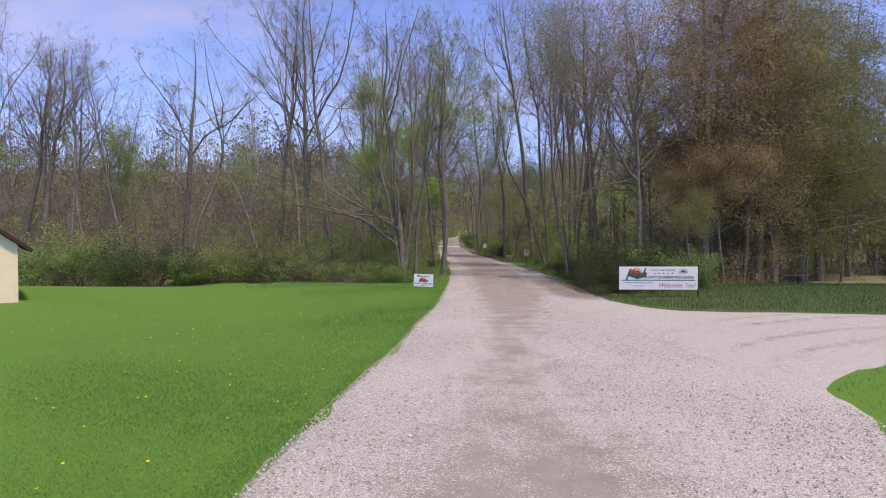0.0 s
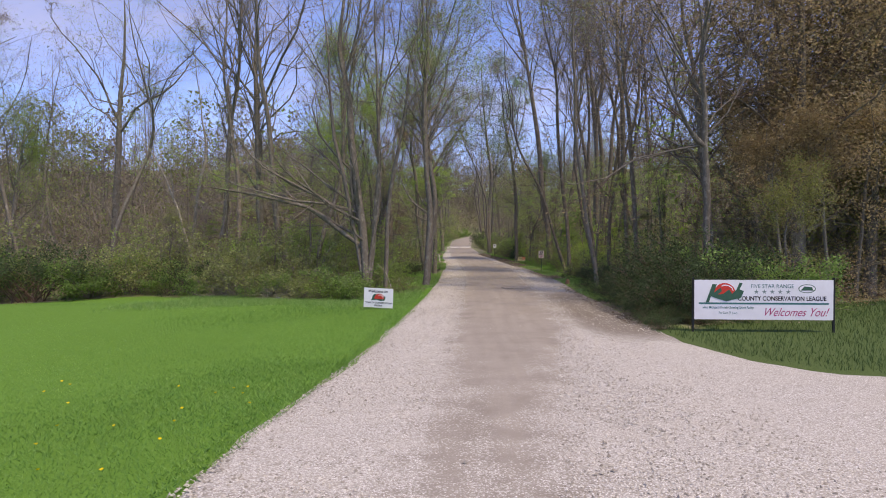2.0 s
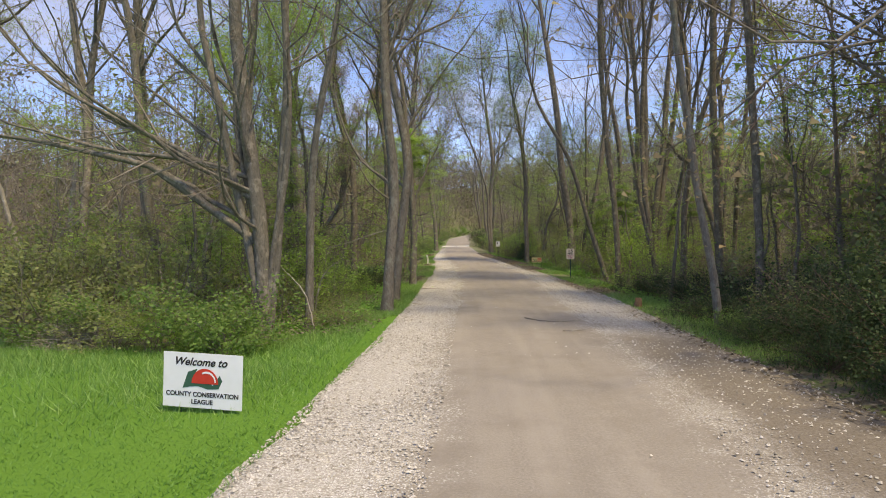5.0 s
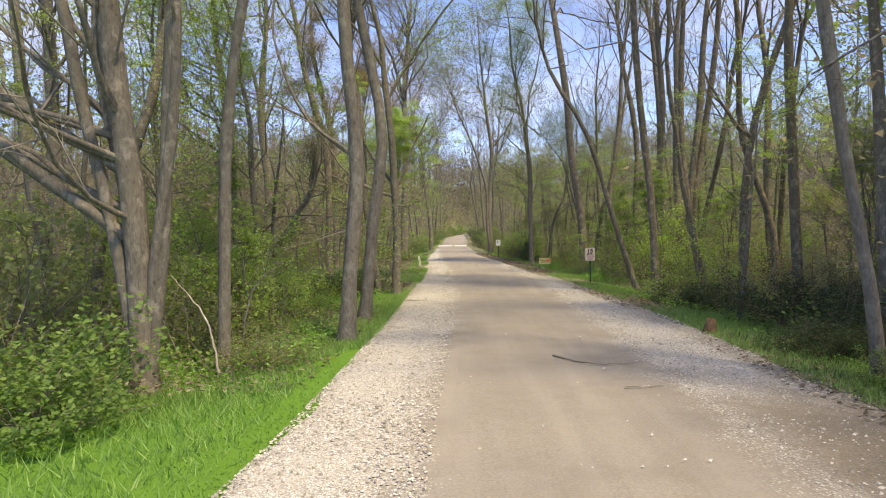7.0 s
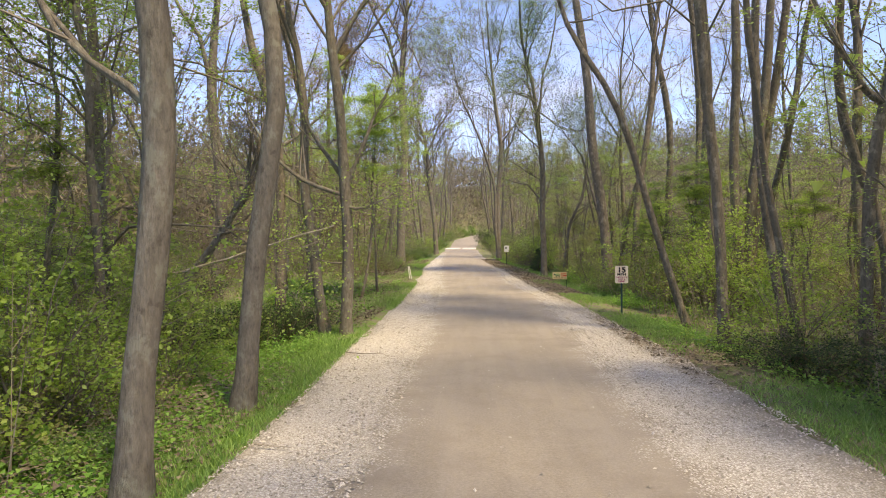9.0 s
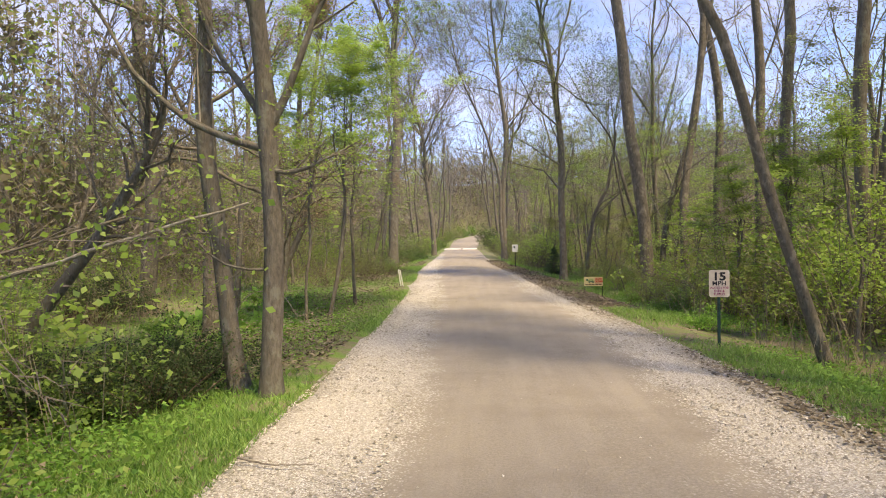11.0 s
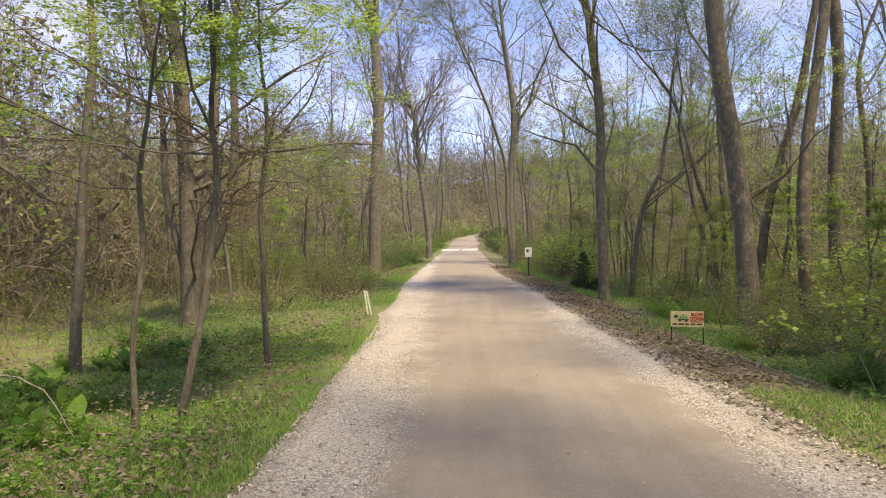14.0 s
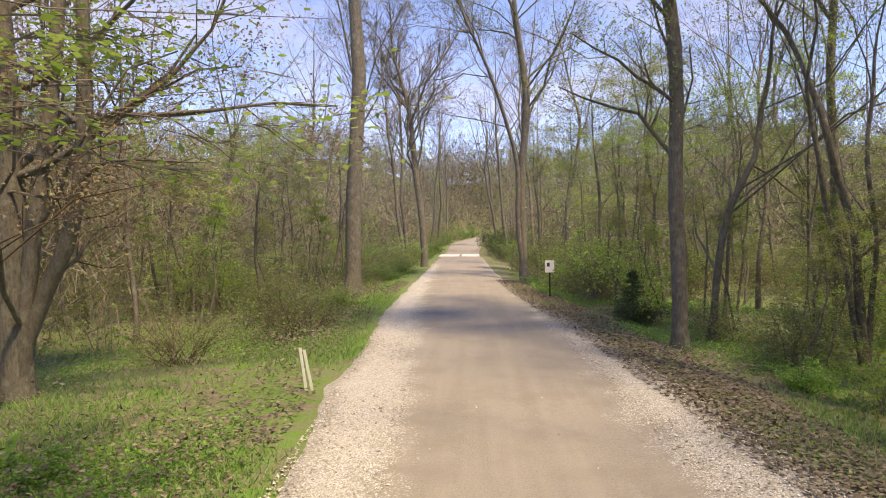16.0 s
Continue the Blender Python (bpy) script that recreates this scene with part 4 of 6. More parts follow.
for x, y, k, s in [(-6.6, 43.6, 0, 1.05), (-9.0, 42.8, 1, 1.1), (-4.6, 41.4, 1, 1.0), (-11.8, 46.6, 0, 1.1), (-3.6, 119, 0, 1.15), (7.6, 112, 1, 1.2), (-5.0, 98, 0, 1.1), (8.6, 104, 3, 1.1), (6.4, 126, 0, 1.15), (-4.4, 132, 3, 1.2), (-4.8, 91, 3, 1.0), (-2.6, 112, 3, 1.1), (5.7, 109, 0, 1.1), (-3.0, 141, 0, 1.15), (5.9, 139, 3, 1.15), (6.3, 151, 0, 1.2), (-2.6, 153, 3, 1.2), (-1.6, 168, 0, 1.2), (8.6, 172, 3, 1.2), (12.8, 50.5, 1, 1.0), (14.6, 54.2, 0, 1.1), (13.4, 58.6, 1, 1.05), (16.6, 58, 1, 1.1)]:
    plant_tree(x, y, PROTO[k], LABELS[k], "tree", "trees of the wood", float(land(x, y)), 57 * y, s)
TAKEN = [(o.location.x, o.location.y) for o in scene.objects if o.name.startswith("tree")]


def free(x, y, gap):
    return all((x - a) ** 2 + (y - b) ** 2 > gap * gap for a, b in TAKEN)


def wood_edge(x, y, margin):
    """Whether a place is inside the woods by this margin."""
    if x < 3:
        far = np.interp(x, [-60, -22, -12, -5, -1.6, 0.4, 1.0], [36, 37, 39, 36, 35.5, 38, 39])
        return y > far + margin and x < road_left(y) - margin
    return x > road_right(y) + margin and y > np.interp(x, [7, 12, 16, 22, 30, 60], [28.5, 30.5, 35, 40, 44, 48]) + margin


def scatter():
    rng = random.Random(11)
    made = 0
    for _ in range(4000):
        if made >= 44:
            break
        side = rng.random() < 0.5
        x = rng.uniform(-34, 0) if side else rng.uniform(7, 34)
        y = rng.uniform(36, 118)
        if (x < road_left(y) - 18 or x > road_right(y) + 18) and y > 58:
            continue
        if not wood_edge(x, y, 2.0) or not free(x, y, 2.6) or (y > 42 and road_left(y) - 6 < x < road_right(y) + 6.5):
            continue
        if side:
            k = rng.choices(range(8), [4, 3, 3, 3, 3, 1, 0, 0.3])[0]
        elif y < 48:
            if x < 17:
                continue
            k = rng.choices(range(8), [0.5, 0.5, 0, 0.5, 1, 2, 4, 3])[0]
        else:
            k = rng.choices(range(8), [4, 4, 2, 2, 2, 1, 0.3, 0.2])[0]
        plant_tree(x, y, PROTO[k], LABELS[k], "tree", "trees of the wood", float(land(x, y)), rng.uniform(0, 360), rng.uniform(0.75, 1.12))
        TAKEN.append((x, y))
        made += 1


scatter()


def understory(x, y, k, s, rot):
    plant_tree(x, y, SPRAY[k], "small understory tree with wide sprays of new leaves", "tree", "understory trees", float(land(x, y)), rot, s, "understory_tree")


SPRAY += [tree_meshes("low_tree", [(0.05 + 0.012 * h, h, [(a, b, h * 0.5)])], kind, 650 + i, detail=0.85, sides=7, c0=-0.23) for i, (h, a, b, kind) in enumerate(((8.5, 0.3, 0.1, "low_rust"), (9.0, -0.3, 0.2, "low_green")))]
SPRAY += [tree_meshes("understory_tree", [(0.035 + 0.011 * h, h, [(a, b, h * 0.5)])], "spray_olive", 680 + i, detail=0.8, sides=7, c0=0.15) for i, (h, a, b) in enumerate(((5.0, 0.3, -0.2), (7.0, -0.3, 0.3)))]
for x, y, k, s in [(13.4, 33.2, 3, 0.75), (15.4, 34.2, 3, 0.85), (17.2, 35.8, 3, 0.9), (16.2, 37.6, 3, 1.1), (19.6, 37.2, 4, 0.85), (22.4, 39.0, 4, 0.9), (26.0, 41.6, 4, 0.95), (12.6, 31.6, 4, 0.5), (18.6, 38.2, 3, 1.0), (21.5, 40.2, 4, 1.0), (24.3, 42.6, 4, 1.1), (28.0, 44.0, 4, 1.1), (19.6, 41.0, 4, 1.1), (15.0, 38.6, 3, 1.1)]:
    e = plant_tree(x, y, SPRAY[k], "low spreading tree thick with rust-brown leaves" if k == 3 else "low spreading tree thick with dark leaves", "tree", "understory trees", float(land(x, y)), 37 * x, s, "understory_tree")
for x, y, k, s in [(-3.4, 44.2, 2, 0.85), (-2.4, 46.0, 1, 1.0), (-4.6, 47.6, 2, 0.95), (-5.4, 42.3, 2, 0.9), (-2.6, 44.6, 0, 0.95),
                   (-6.5, 39.8, 1, 0.9), (10.7, 67.0, 1, 1.05), (9.2, 77.5, 1, 0.9), (8.2, 88.0, 1, 1.0), (10.6, 82.0, 1, 1.1), (12.5, 76.0, 1, 1.2), (11.0, 57.6, 0, 1.1), (7.6, 80.0, 1, 1.0), (8.8, 84, 2, 0.9), (9.8, 53.0, 0, 1.0), 
                   (10.4, 59.0, 0, 1.0), (8.7, 43.4, 1, 0.9), (11.2, 41.0, 1, 1.0), (-4.4, 78.5, 1, 1.0), (-3.4, 88.0, 2, 0.8), (6.9, 98, 2, 0.9)]:
    understory(x, y, k, s, 40 * x + 13 * y)
for x, y, k, s in [(-1.6, 40.9, 0, 0.52), (-2.9, 40.3, 5, 0.55), (-4.2, 41.2, 0, 0.6), (-2.1, 42.4, 1, 0.42), (-3.5, 43.1, 0, 0.62), (-5.2, 42.9, 5, 0.6), (-1.5, 44.3, 5, 0.48), (-2.7, 45.2, 0, 0.58), (-4.4, 44.8, 1, 0.46), (-6.2, 44.2, 0, 0.7), (-3.3, 47.2, 5, 0.55), (-5.0, 46.8, 0, 0.65), (-6.8, 41.6, 5, 0.65),
                   (9.9, 57.9, 0, 0.8), (11.0, 59.2, 0, 0.8), (9.8, 61.8, 0, 0.7), (10.6, 64.0, 0, 0.7), (9.0, 69.0, 5, 0.62), (10.4, 72.2, 0, 0.8), (8.6, 74.2, 6, 0.6), (7.6, 79.4, 5, 0.7), (9.4, 79.0, 6, 0.7), (12.8, 54.2, 0, 0.9), (11.8, 51.6, 0, 0.75), (8.3, 64.2, 5, 0.45), (9.2, 66.8, 0, 0.55), (8.4, 68.6, 5, 0.5), (10.0, 68.6, 5, 0.7), (11.4, 67.4, 0, 0.8), (11.8, 70.0, 5, 0.85), (9.6, 74.6, 5, 0.7), (8.2, 76.4, 5, 0.6), (8.3, 86, 6, 1.4), (9.6, 81, 6, 1.35), (7.5, 93, 6, 1.4), (10.6, 90, 6, 1.6), (7.2, 100, 6, 1.4)]:
    understory(x, y, k, s, 61 * x + 29 * y)


def scatter_understory():
    rng = random.Random(19)
    made = 0
    while made < 100:
        left = rng.random() < 0.5
        y = rng.uniform(40, 116)
        x = road_left(y) - 2.5 - rng.gammavariate(1.8, 5) if left else road_right(y) + 2.8 + rng.gammavariate(1.8, 5)
        if not wood_edge(x, y, 1.5) or (-9.5 < x < 1 and 49 < y < 72):
            continue
        understory(x, y, rng.choice((0, 1, 2, 5, 6) if left else (0, 1, 5, 6)), rng.uniform(0.7, 1.15), rng.uniform(0, 360))
        made += 1


scatter_understory()


def far_tree(rng, h, leafy):
    """Simple distant tree: trunk, limbs, sliver twigs, leaf specks."""
    P = stem_path(h, [(rng.normal(0, .3), rng.normal(0, .3), h * 0.5)], rng, 6)[None]
    R = np.array([[1.2, 1.1, 1, .8, .5, .15]]) * h * 0.0062
    L1, R1 = grow(P, R, 15, 0.3, 1.0, 0.32, 0.6, 0.6, 3, 0.4, rng)
    L2, R2 = grow(L1, R1, 8, 0.1, 1.0, 0.55, 0.7, 0.4, 2, 0.5, rng)
    tw = [tubes(P, R, 4), tubes(L1, R1, 3), slivers(L2[:, 0], L2[:, 1], np.full(len(L2), 0.035), rng)]
    L3, R3 = grow(L2, R2, 4, 0.2, 1.0, 0.8, 0.6, 0.4, 2, 0.5, rng)
    tw.append(slivers(L3[:, 0], L3[:, 1], np.full(len(L3), 0.024), rng))
    C = L3[rng.integers(0, len(L3), leafy), 1] + rng.normal(0, 0.25, (leafy, 3))
    return tw, specks(C, 0.19, rng, 0.3)


def far_woods():
    rng = np.random.default_rng(77)
    types = [far_tree(rng, h, n) for h, n in ((17, 260), (19, 220), (14, 520), (20, 200), (11, 560), (18, 380))]
    bags, made = {}, 0
    while made < 260:
        x, y = rng.uniform(-150, 150), rng.uniform(40, 300)
        off = max(road_left(y) - x, x - road_right(y))
        if off < (17 if y > 58 else 22) and y < 118 or (y < 205 and not wood_edge(x, y, 4)):
            continue
        if rng.random() > np.exp(-(max(0, off - 20) / 42 + max(0, y - 130) / 60)):
            continue
        if made < 110:
            x, y = (rng.uniform(-60, 75), rng.uniform(150, 300)) if made < 60 else (rng.uniform(-14, 28), rng.uniform(125, 225))
            if road_left(y) - 3.5 < x < road_right(y) + 3.5 and y < 214:
                continue
        bags.setdefault((int(rng.integers(6)), int(rng.integers(4))), []).append((x, y, rng.uniform(0, 6.28), rng.uniform(0.7, 1.2)))
        made += 1
    leaf_of = [LEAF_HAZE, LEAF_YOUNG, LEAF_OLIVE, LEAF_OLIVE]
    wood, leaves = [], {0: [], 1: [], 2: [], 3: []}
    for (k, c), places in bags.items():
        tw, (lv, lfc) = types[k]
        for x, y, a, s in places:
            R = np.array([[math.cos(a), -math.sin(a), 0], [math.sin(a), math.cos(a), 0], [0, 0, 1]]) * s
            o = np.array([x, y, float(land(x, y))])
            for v, f in tw:
                wood.append((v @ R.T + o, f, 0))
            leaves[c].append((lv @ R.T + o, lfc, c))
    me = mesh_of("far_woods", wood, TWIG)
    top = tagged(link("far_woods", me), "distant grey-brown spring woodland on a rise", "woods", kind="stuff")
    tagged(link("foliage", mesh_of("far_foliage", [q for l in leaves.values() for q in l], *leaf_of), top), kind="stuff")


far_woods()


def canopy_tree(rng, h):
    """A crown of the far canopy: rounded, thick with twigs and opening leaves from low down."""
    P = stem_path(h, [(rng.normal(0, .3), rng.normal(0, .3), h * 0.5)], rng, 6)[None]
    R = np.array([[1.2, 1.1, 1, .8, .5, .15]]) * h * 0.008
    L1, R1 = grow(P, R, 14, 0.3, 1.0, 0.40, 0.85, 0.5, 3, 0.4, rng)
    L2, R2 = grow(L1, R1, 7, 0.1, 1.0, 0.55, 0.8, 0.4, 2, 0.5, rng)
    L3, R3 = grow(L2, R2, 3, 0.2, 1.0, 0.8, 0.7, 0.4, 2, 0.5, rng)
    tw = [tubes(P, R, 4), tubes(L1, R1, 3), slivers(L2[:, 0], L2[:, 1], np.full(len(L2), 0.05), rng), slivers(L3[:, 0], L3[:, 1], np.full(len(L3), 0.036), rng)]
    C = L3[rng.integers(0, len(L3), 430), 1] + rng.normal(0, 0.4, (430, 3))
    return tw, specks(C, 0.26, rng, 0.3)


def canopy():
    """The close woods on the slopes behind: brown, olive and fresh green crowns shoulder to shoulder."""
    rng = np.random.default_rng(78)
    types = [canopy_tree(rng, h) for h in (9.0, 10.5, 12.0, 11.0, 8.0, 13.0)]
    spots = []
    for x0, x1, y0, y1, n in ((-85, -12, 56, 84, 130), (-80, -17, 84, 135, 120), (-60, -7, 135, 215, 90), (30, 85, 56, 84, 70), (26, 85, 84, 135, 110), (11, 75, 135, 215, 90), (-70, 90, 219, 290, 250)):
        x, y = rng.uniform(x0, x1, n), rng.uniform(y0, y1, n)
        spots += [(a, b) for a, b in zip(x, y) if b > 216 or max(road_left(b) - a, a - road_right(b)) > 7]
    for _ in range(90):
        a, b = rng.uniform(15, 46), rng.uniform(39, 54)
        if wood_edge(a, b, 1.5):
            spots.append((a, b))
    hues = [LEAF_HAZE, LEAF_THICKET, LEAF_OLIVE, LEAF_DUSK, LEAF_YOUNG]
    wood, leaves = [], []
    for x, y in spots:
        tw, (lv, lfc) = types[int(rng.integers(6))]
        a, s = rng.uniform(0, 6.283), rng.uniform(0.75, 1.15)
        R = np.array([[math.cos(a), -math.sin(a), 0], [math.sin(a), math.cos(a), 0], [0, 0, 1]]) * s
        o = np.array([x, y, float(land(x, y))])
        wood += [(v @ R.T + o, f, 0) for v, f in tw]
        leaves.append((lv @ R.T + o, lfc, int(rng.choice(5, p=[0.22, 0.30, 0.26, 0.08, 0.14] if x < 3 else [0.12, 0.18, 0.38, 0.08, 0.24]))))
    top = tagged(link("hillside_woods", mesh_of("hillside_woods", wood, TWIG)), "wooded slope of brown and olive spring crowns", "woods", kind="stuff")
    tagged(link("foliage", mesh_of("hillside_foliage", leaves, *hues), top), kind="stuff")


canopy()


def twig_haze():
    """The mass of fine twigs and opening buds in the depth of the wood."""
    rng = np.random.default_rng(88)
    n = 260000
    y = rng.uniform(44, 260, n)
    off = 14 + rng.gamma(2.0, 14, n)
    x = np.where(rng.random(n) < 0.5, road_left(y) - off, road_right(y) + off)
    m = y > 190
    x[m] = rng.uniform(-60, 80, m.sum())
    keep = (rng.random(n) < np.exp(-np.maximum(0, y - 130) / 90)) & np.where(x < 3, y > 46, y > np.interp(x, [7, 16, 30, 60], [46, 46, 50, 56])) & ~((x > road_left(y) - 5) & (x < road_right(y) + 5))
    x, y = x[keep][:70000], y[keep][:70000]
    n = len(x)
    lump = smooth(-0.5, 0.7, waves(x, y, 4.5, 2.5))
    h = rng.beta(1.2, 1.6, n) * (7 + 9 * lump)
    P0 = np.stack([x, y, land(x, y) + h], 1)
    d = unit(np.concatenate([rng.normal(0, 0.4, (n, 2)), np.abs(rng.normal(0.8, 0.4, (n, 1)))], 1))
    tw = slivers(P0, P0 + d * rng.uniform(0.7, 2.2, (n, 1)), np.full(n, 0.05), rng)
    top = tagged(link("twig_haze", mesh_of("twig_haze", [(*tw, 0)], TWIG)), "fine bare twigs massed in the depth of the wood", "twigs", kind="stuff")
    k = rng.choice(n, 30000)
    V, F = specks(P0[k] + d[k] * rng.uniform(0.3, 2.0, (len(k), 1)) + rng.normal(0, 0.3, (len(k), 3)), 0.19, rng, 0.3)
    q = smooth(-0.4, 0.5, waves(x[k], y[k], 7, 4.0)) > rng.random(len(k))
    ch = [(V.reshape(-1, 3, 3)[q == c].reshape(-1, 3), np.arange(3 * (q == c).sum()).reshape(-1, 3), int(c)) for c in (False, True)]
    n = 16000
    xf, yf = rng.uniform(-90, 110, n), rng.uniform(214, 300, n)
    Pf = np.stack([xf, yf, land(xf, yf) + rng.beta(1.3, 1.3, n) * (9 + 5 * waves(xf, yf, 9, 1.0))], 1)
    tf = slivers(Pf, Pf + unit(np.concatenate([rng.normal(0, 0.3, (n, 2)), np.ones((n, 1))], 1)) * rng.uniform(1.5, 4, (n, 1)), np.full(n, 0.11), rng)
    tagged(link("far_twig", mesh_of("far_twig", [(*tf, 0)], TWIG), top), kind="stuff")
    V2, F2 = specks(Pf + rng.normal(0, 0.8, Pf.shape), 0.75, rng, 0.2)
    ch.append((V2, F2, 0))
    tagged(link("foliage", mesh_of("haze_foliage", ch, LEAF_HAZE, LEAF_OLIVE), top), kind="stuff")


twig_haze()


def thicket():
    """The close brown thicket of saplings and brush that shuts off the view into the wood."""
    rng = np.random.default_rng(99)
    xs, ys, tops = [], [], []
    for x0, x1, y0, y1, n, top in ((-75, -3, 46, 74, 74000, 10.0), (13, 70, 47, 80, 17000, 7.0), (-34, -7.5, 70, 125, 26000, 8.5), (17, 42, 66, 125, 14000, 6.0), (-30, -3.5, 118, 190, 12000, 9.0), (8, 36, 118, 190, 12000, 9.0), (-14, 30, 214, 260, 14000, 8)):
        x, y = rng.uniform(x0, x1, n), rng.uniform(y0, y1, n)
        xs.append(x), ys.append(y), tops.append(np.full(n, top))
    x, y, top = np.concatenate(xs), np.concatenate(ys), np.concatenate(tops)
    k = (np.maximum(road_left(y) - x, x - road_right(y)) > np.where(y > 118, 3.5, np.where(y > 72, 6.0, 9.5))) | (y > 212)
    x, y, top = x[k], y[k], top[k]
    n = len(x)
    top = top * (0.75 + 0.35 * waves(x, y, 5.5, 3.3) + 0.2 * waves(x, y, 2.1, 1.3))
    h = np.clip(rng.beta(1.0, 1.7, n), 0, 1) * top
    P0 = np.stack([x, y, land(x, y) + h], 1)
    d = unit(np.concatenate([rng.normal(0, 0.75, (n, 2)), np.abs(rng.normal(0.8, 0.5, (n, 1)))], 1))
    far = np.clip(y / 60, 0.8, 2.6)
    tw = slivers(P0, P0 + d * (rng.uniform(0.6, 1.9, n) * far ** 0.5)[:, None], np.where(y < 76, 0.021, 0.032) * far, rng)
    ob = tagged(link("thicket", mesh_of("thicket", [(*tw, 0)], TWIG_THICKET)), "close brown thicket of saplings and brush in the wood", "thicket", kind="stuff")
    m = (rng.random(n) < 0.8 + 0.3 * waves(x, y, 6.0, 5.0)) & (h < 0.62 * top)
    C = P0[m] + d[m] * rng.uniform(0, 1.5, (m.sum(), 1)) + rng.normal(0, 0.3, (m.sum(), 3))
    C[:, 2] = np.maximum(C[:, 2], land(C[:, 0], C[:, 1]) + 0.1)
    V, F = specks(C, np.where(y[m] < 64, 0.06, np.where(y[m] < 76, 0.09, 0.13)) * far[m], rng, 0.3)
    q = np.where(h[m] / top[m] < 0.42, 1, 0) + np.where(waves(x[m], y[m], 3.7, 8.0) > 0.35, 1, 0)
    ch = [(V.reshape(-1, 3, 3)[q == c].reshape(-1, 3), np.arange(3 * (q == c).sum()).reshape(-1, 3), c) for c in range(3)]
    tagged(link("foliage", mesh_of("thicket_foliage", ch, LEAF_THICKET, LEAF_OLIVE, LEAF_GREEN), ob), kind="stuff")


thicket()


# ---------------------------------------------------------------- shrubs and undergrowth
def shrub_meshes(name, h, w, n, leafy, size, leaf_mat, seed, twig=TWIG, flat=0.4):
    rng = np.random.default_rng(seed)
    az, tilt = rng.uniform(0, 6.283, n), rng.uniform(0.1, 0.9, n)
    d = np.stack([np.cos(az) * np.sin(tilt), np.sin(az) * np.sin(tilt), np.cos(tilt)], 1)
    pts = [np.stack([rng.normal(0, 0.12 * w, n), rng.normal(0, 0.12 * w, n), np.full(n, -0.08)], 1)]
    ln = h * rng.uniform(0.7, 1.25, n)
    for _ in range(4):
        d = unit(d + rng.normal(0, 0.16, d.shape) + np.stack([np.cos(az) * 0.08, np.sin(az) * 0.08, np.full(n, -0.05)], 1))
        pts.append(pts[-1] + d * (ln / 4)[:, None] * np.array([w / h if w > h else 1, w / h if w > h else 1, 1]))
    P = np.stack(pts, 1)
    R = np.full((n, 1), 0.012 * h ** 0.5) * np.linspace(1, 0.3, 5)[None]
    L2, R2 = grow(P, R, 6, 0.2, 1.0, 0.4, 0.8, 0.2, 4, 0.6, rng, 0.2)
    L3, R3 = grow(L2, R2, 3, 0.2, 1.0, 0.6, 0.8, 0.1, 2, 0.6, rng)
    w2 = np.clip(R2[:, 0] * 1.7, 0.006, 0.02)
    st = [(*tubes(P, R, 3), 0), (*slivers(L2[:, 0], L2[:, 2], w2, rng), 0), (*slivers(L2[:, 1], L2[:, 3], w2 * 0.7, rng), 0), (*slivers(L3[:, 0], L3[:, 1], np.full(len(L3), 0.006), rng), 0)]
    pick = rng.integers(0, len(L3), leafy)
    f = rng.uniform(0.1, 1.1, leafy)[:, None]
    C = L3[pick, 0] * (1 - f) + L3[pick, 1] * f + rng.normal(0, 0.09, (leafy, 3))
    C[:, 2] = np.maximum(C[:, 2], 0.03)
    kind = blades_of if leafy > 2000 else specks
    return [mesh_of(name + "_stems", st, twig), mesh_of(name + "_leaves", [(*kind(C, size, rng, flat, 0.15), 0)], leaf_mat)]


SHRUBS = [
    (shrub_meshes("bush", 1.6, 1.5, 26, 4200, 0.078, LEAF_GREEN, 1), "dense green leafy bush at the wood's edge"),
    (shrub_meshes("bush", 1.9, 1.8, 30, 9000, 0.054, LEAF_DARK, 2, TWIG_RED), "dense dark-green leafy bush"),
    (shrub_meshes("bush", 2.2, 1.7, 22, 2900, 0.084, LEAF_OLIVE, 3), "loose bush with small olive-green leaves"),
    (shrub_meshes("bush", 1.8, 2.0, 34, 1300, 0.06, LEAF_OLIVE, 4, TWIG_RED), "tangled brown thicket of bare stems"),
    (shrub_meshes("bush", 2.8, 1.6, 20, 2800, 0.088, LEAF_YOUNG, 5), "tall loose shrub with fresh leaves"),
    (shrub_meshes("bush", 1.6, 1.7, 22, 2100, 0.13, HERB, 6), "low clump of bright green leafy plants"),
]


def bush(x, y, k, s=1.0, squash=1.0):
    rng = random.Random(int(x * 97 + y * 131))
    e = new("bush")
    e.matrix_world = pose(x, y, float(land(x, y)) - 0.02, 0, 0, rng.uniform(0, 360)) @ Matrix.Diagonal((s, s, s * squash, 1))
    me, label = SHRUBS[k]
    tagged(link("stem", me[0], e), kind="stuff")
    tagged(link("foliage", me[1], e), kind="stuff")
    tagged(e, label, "bush", "bushes at the wood's edge")


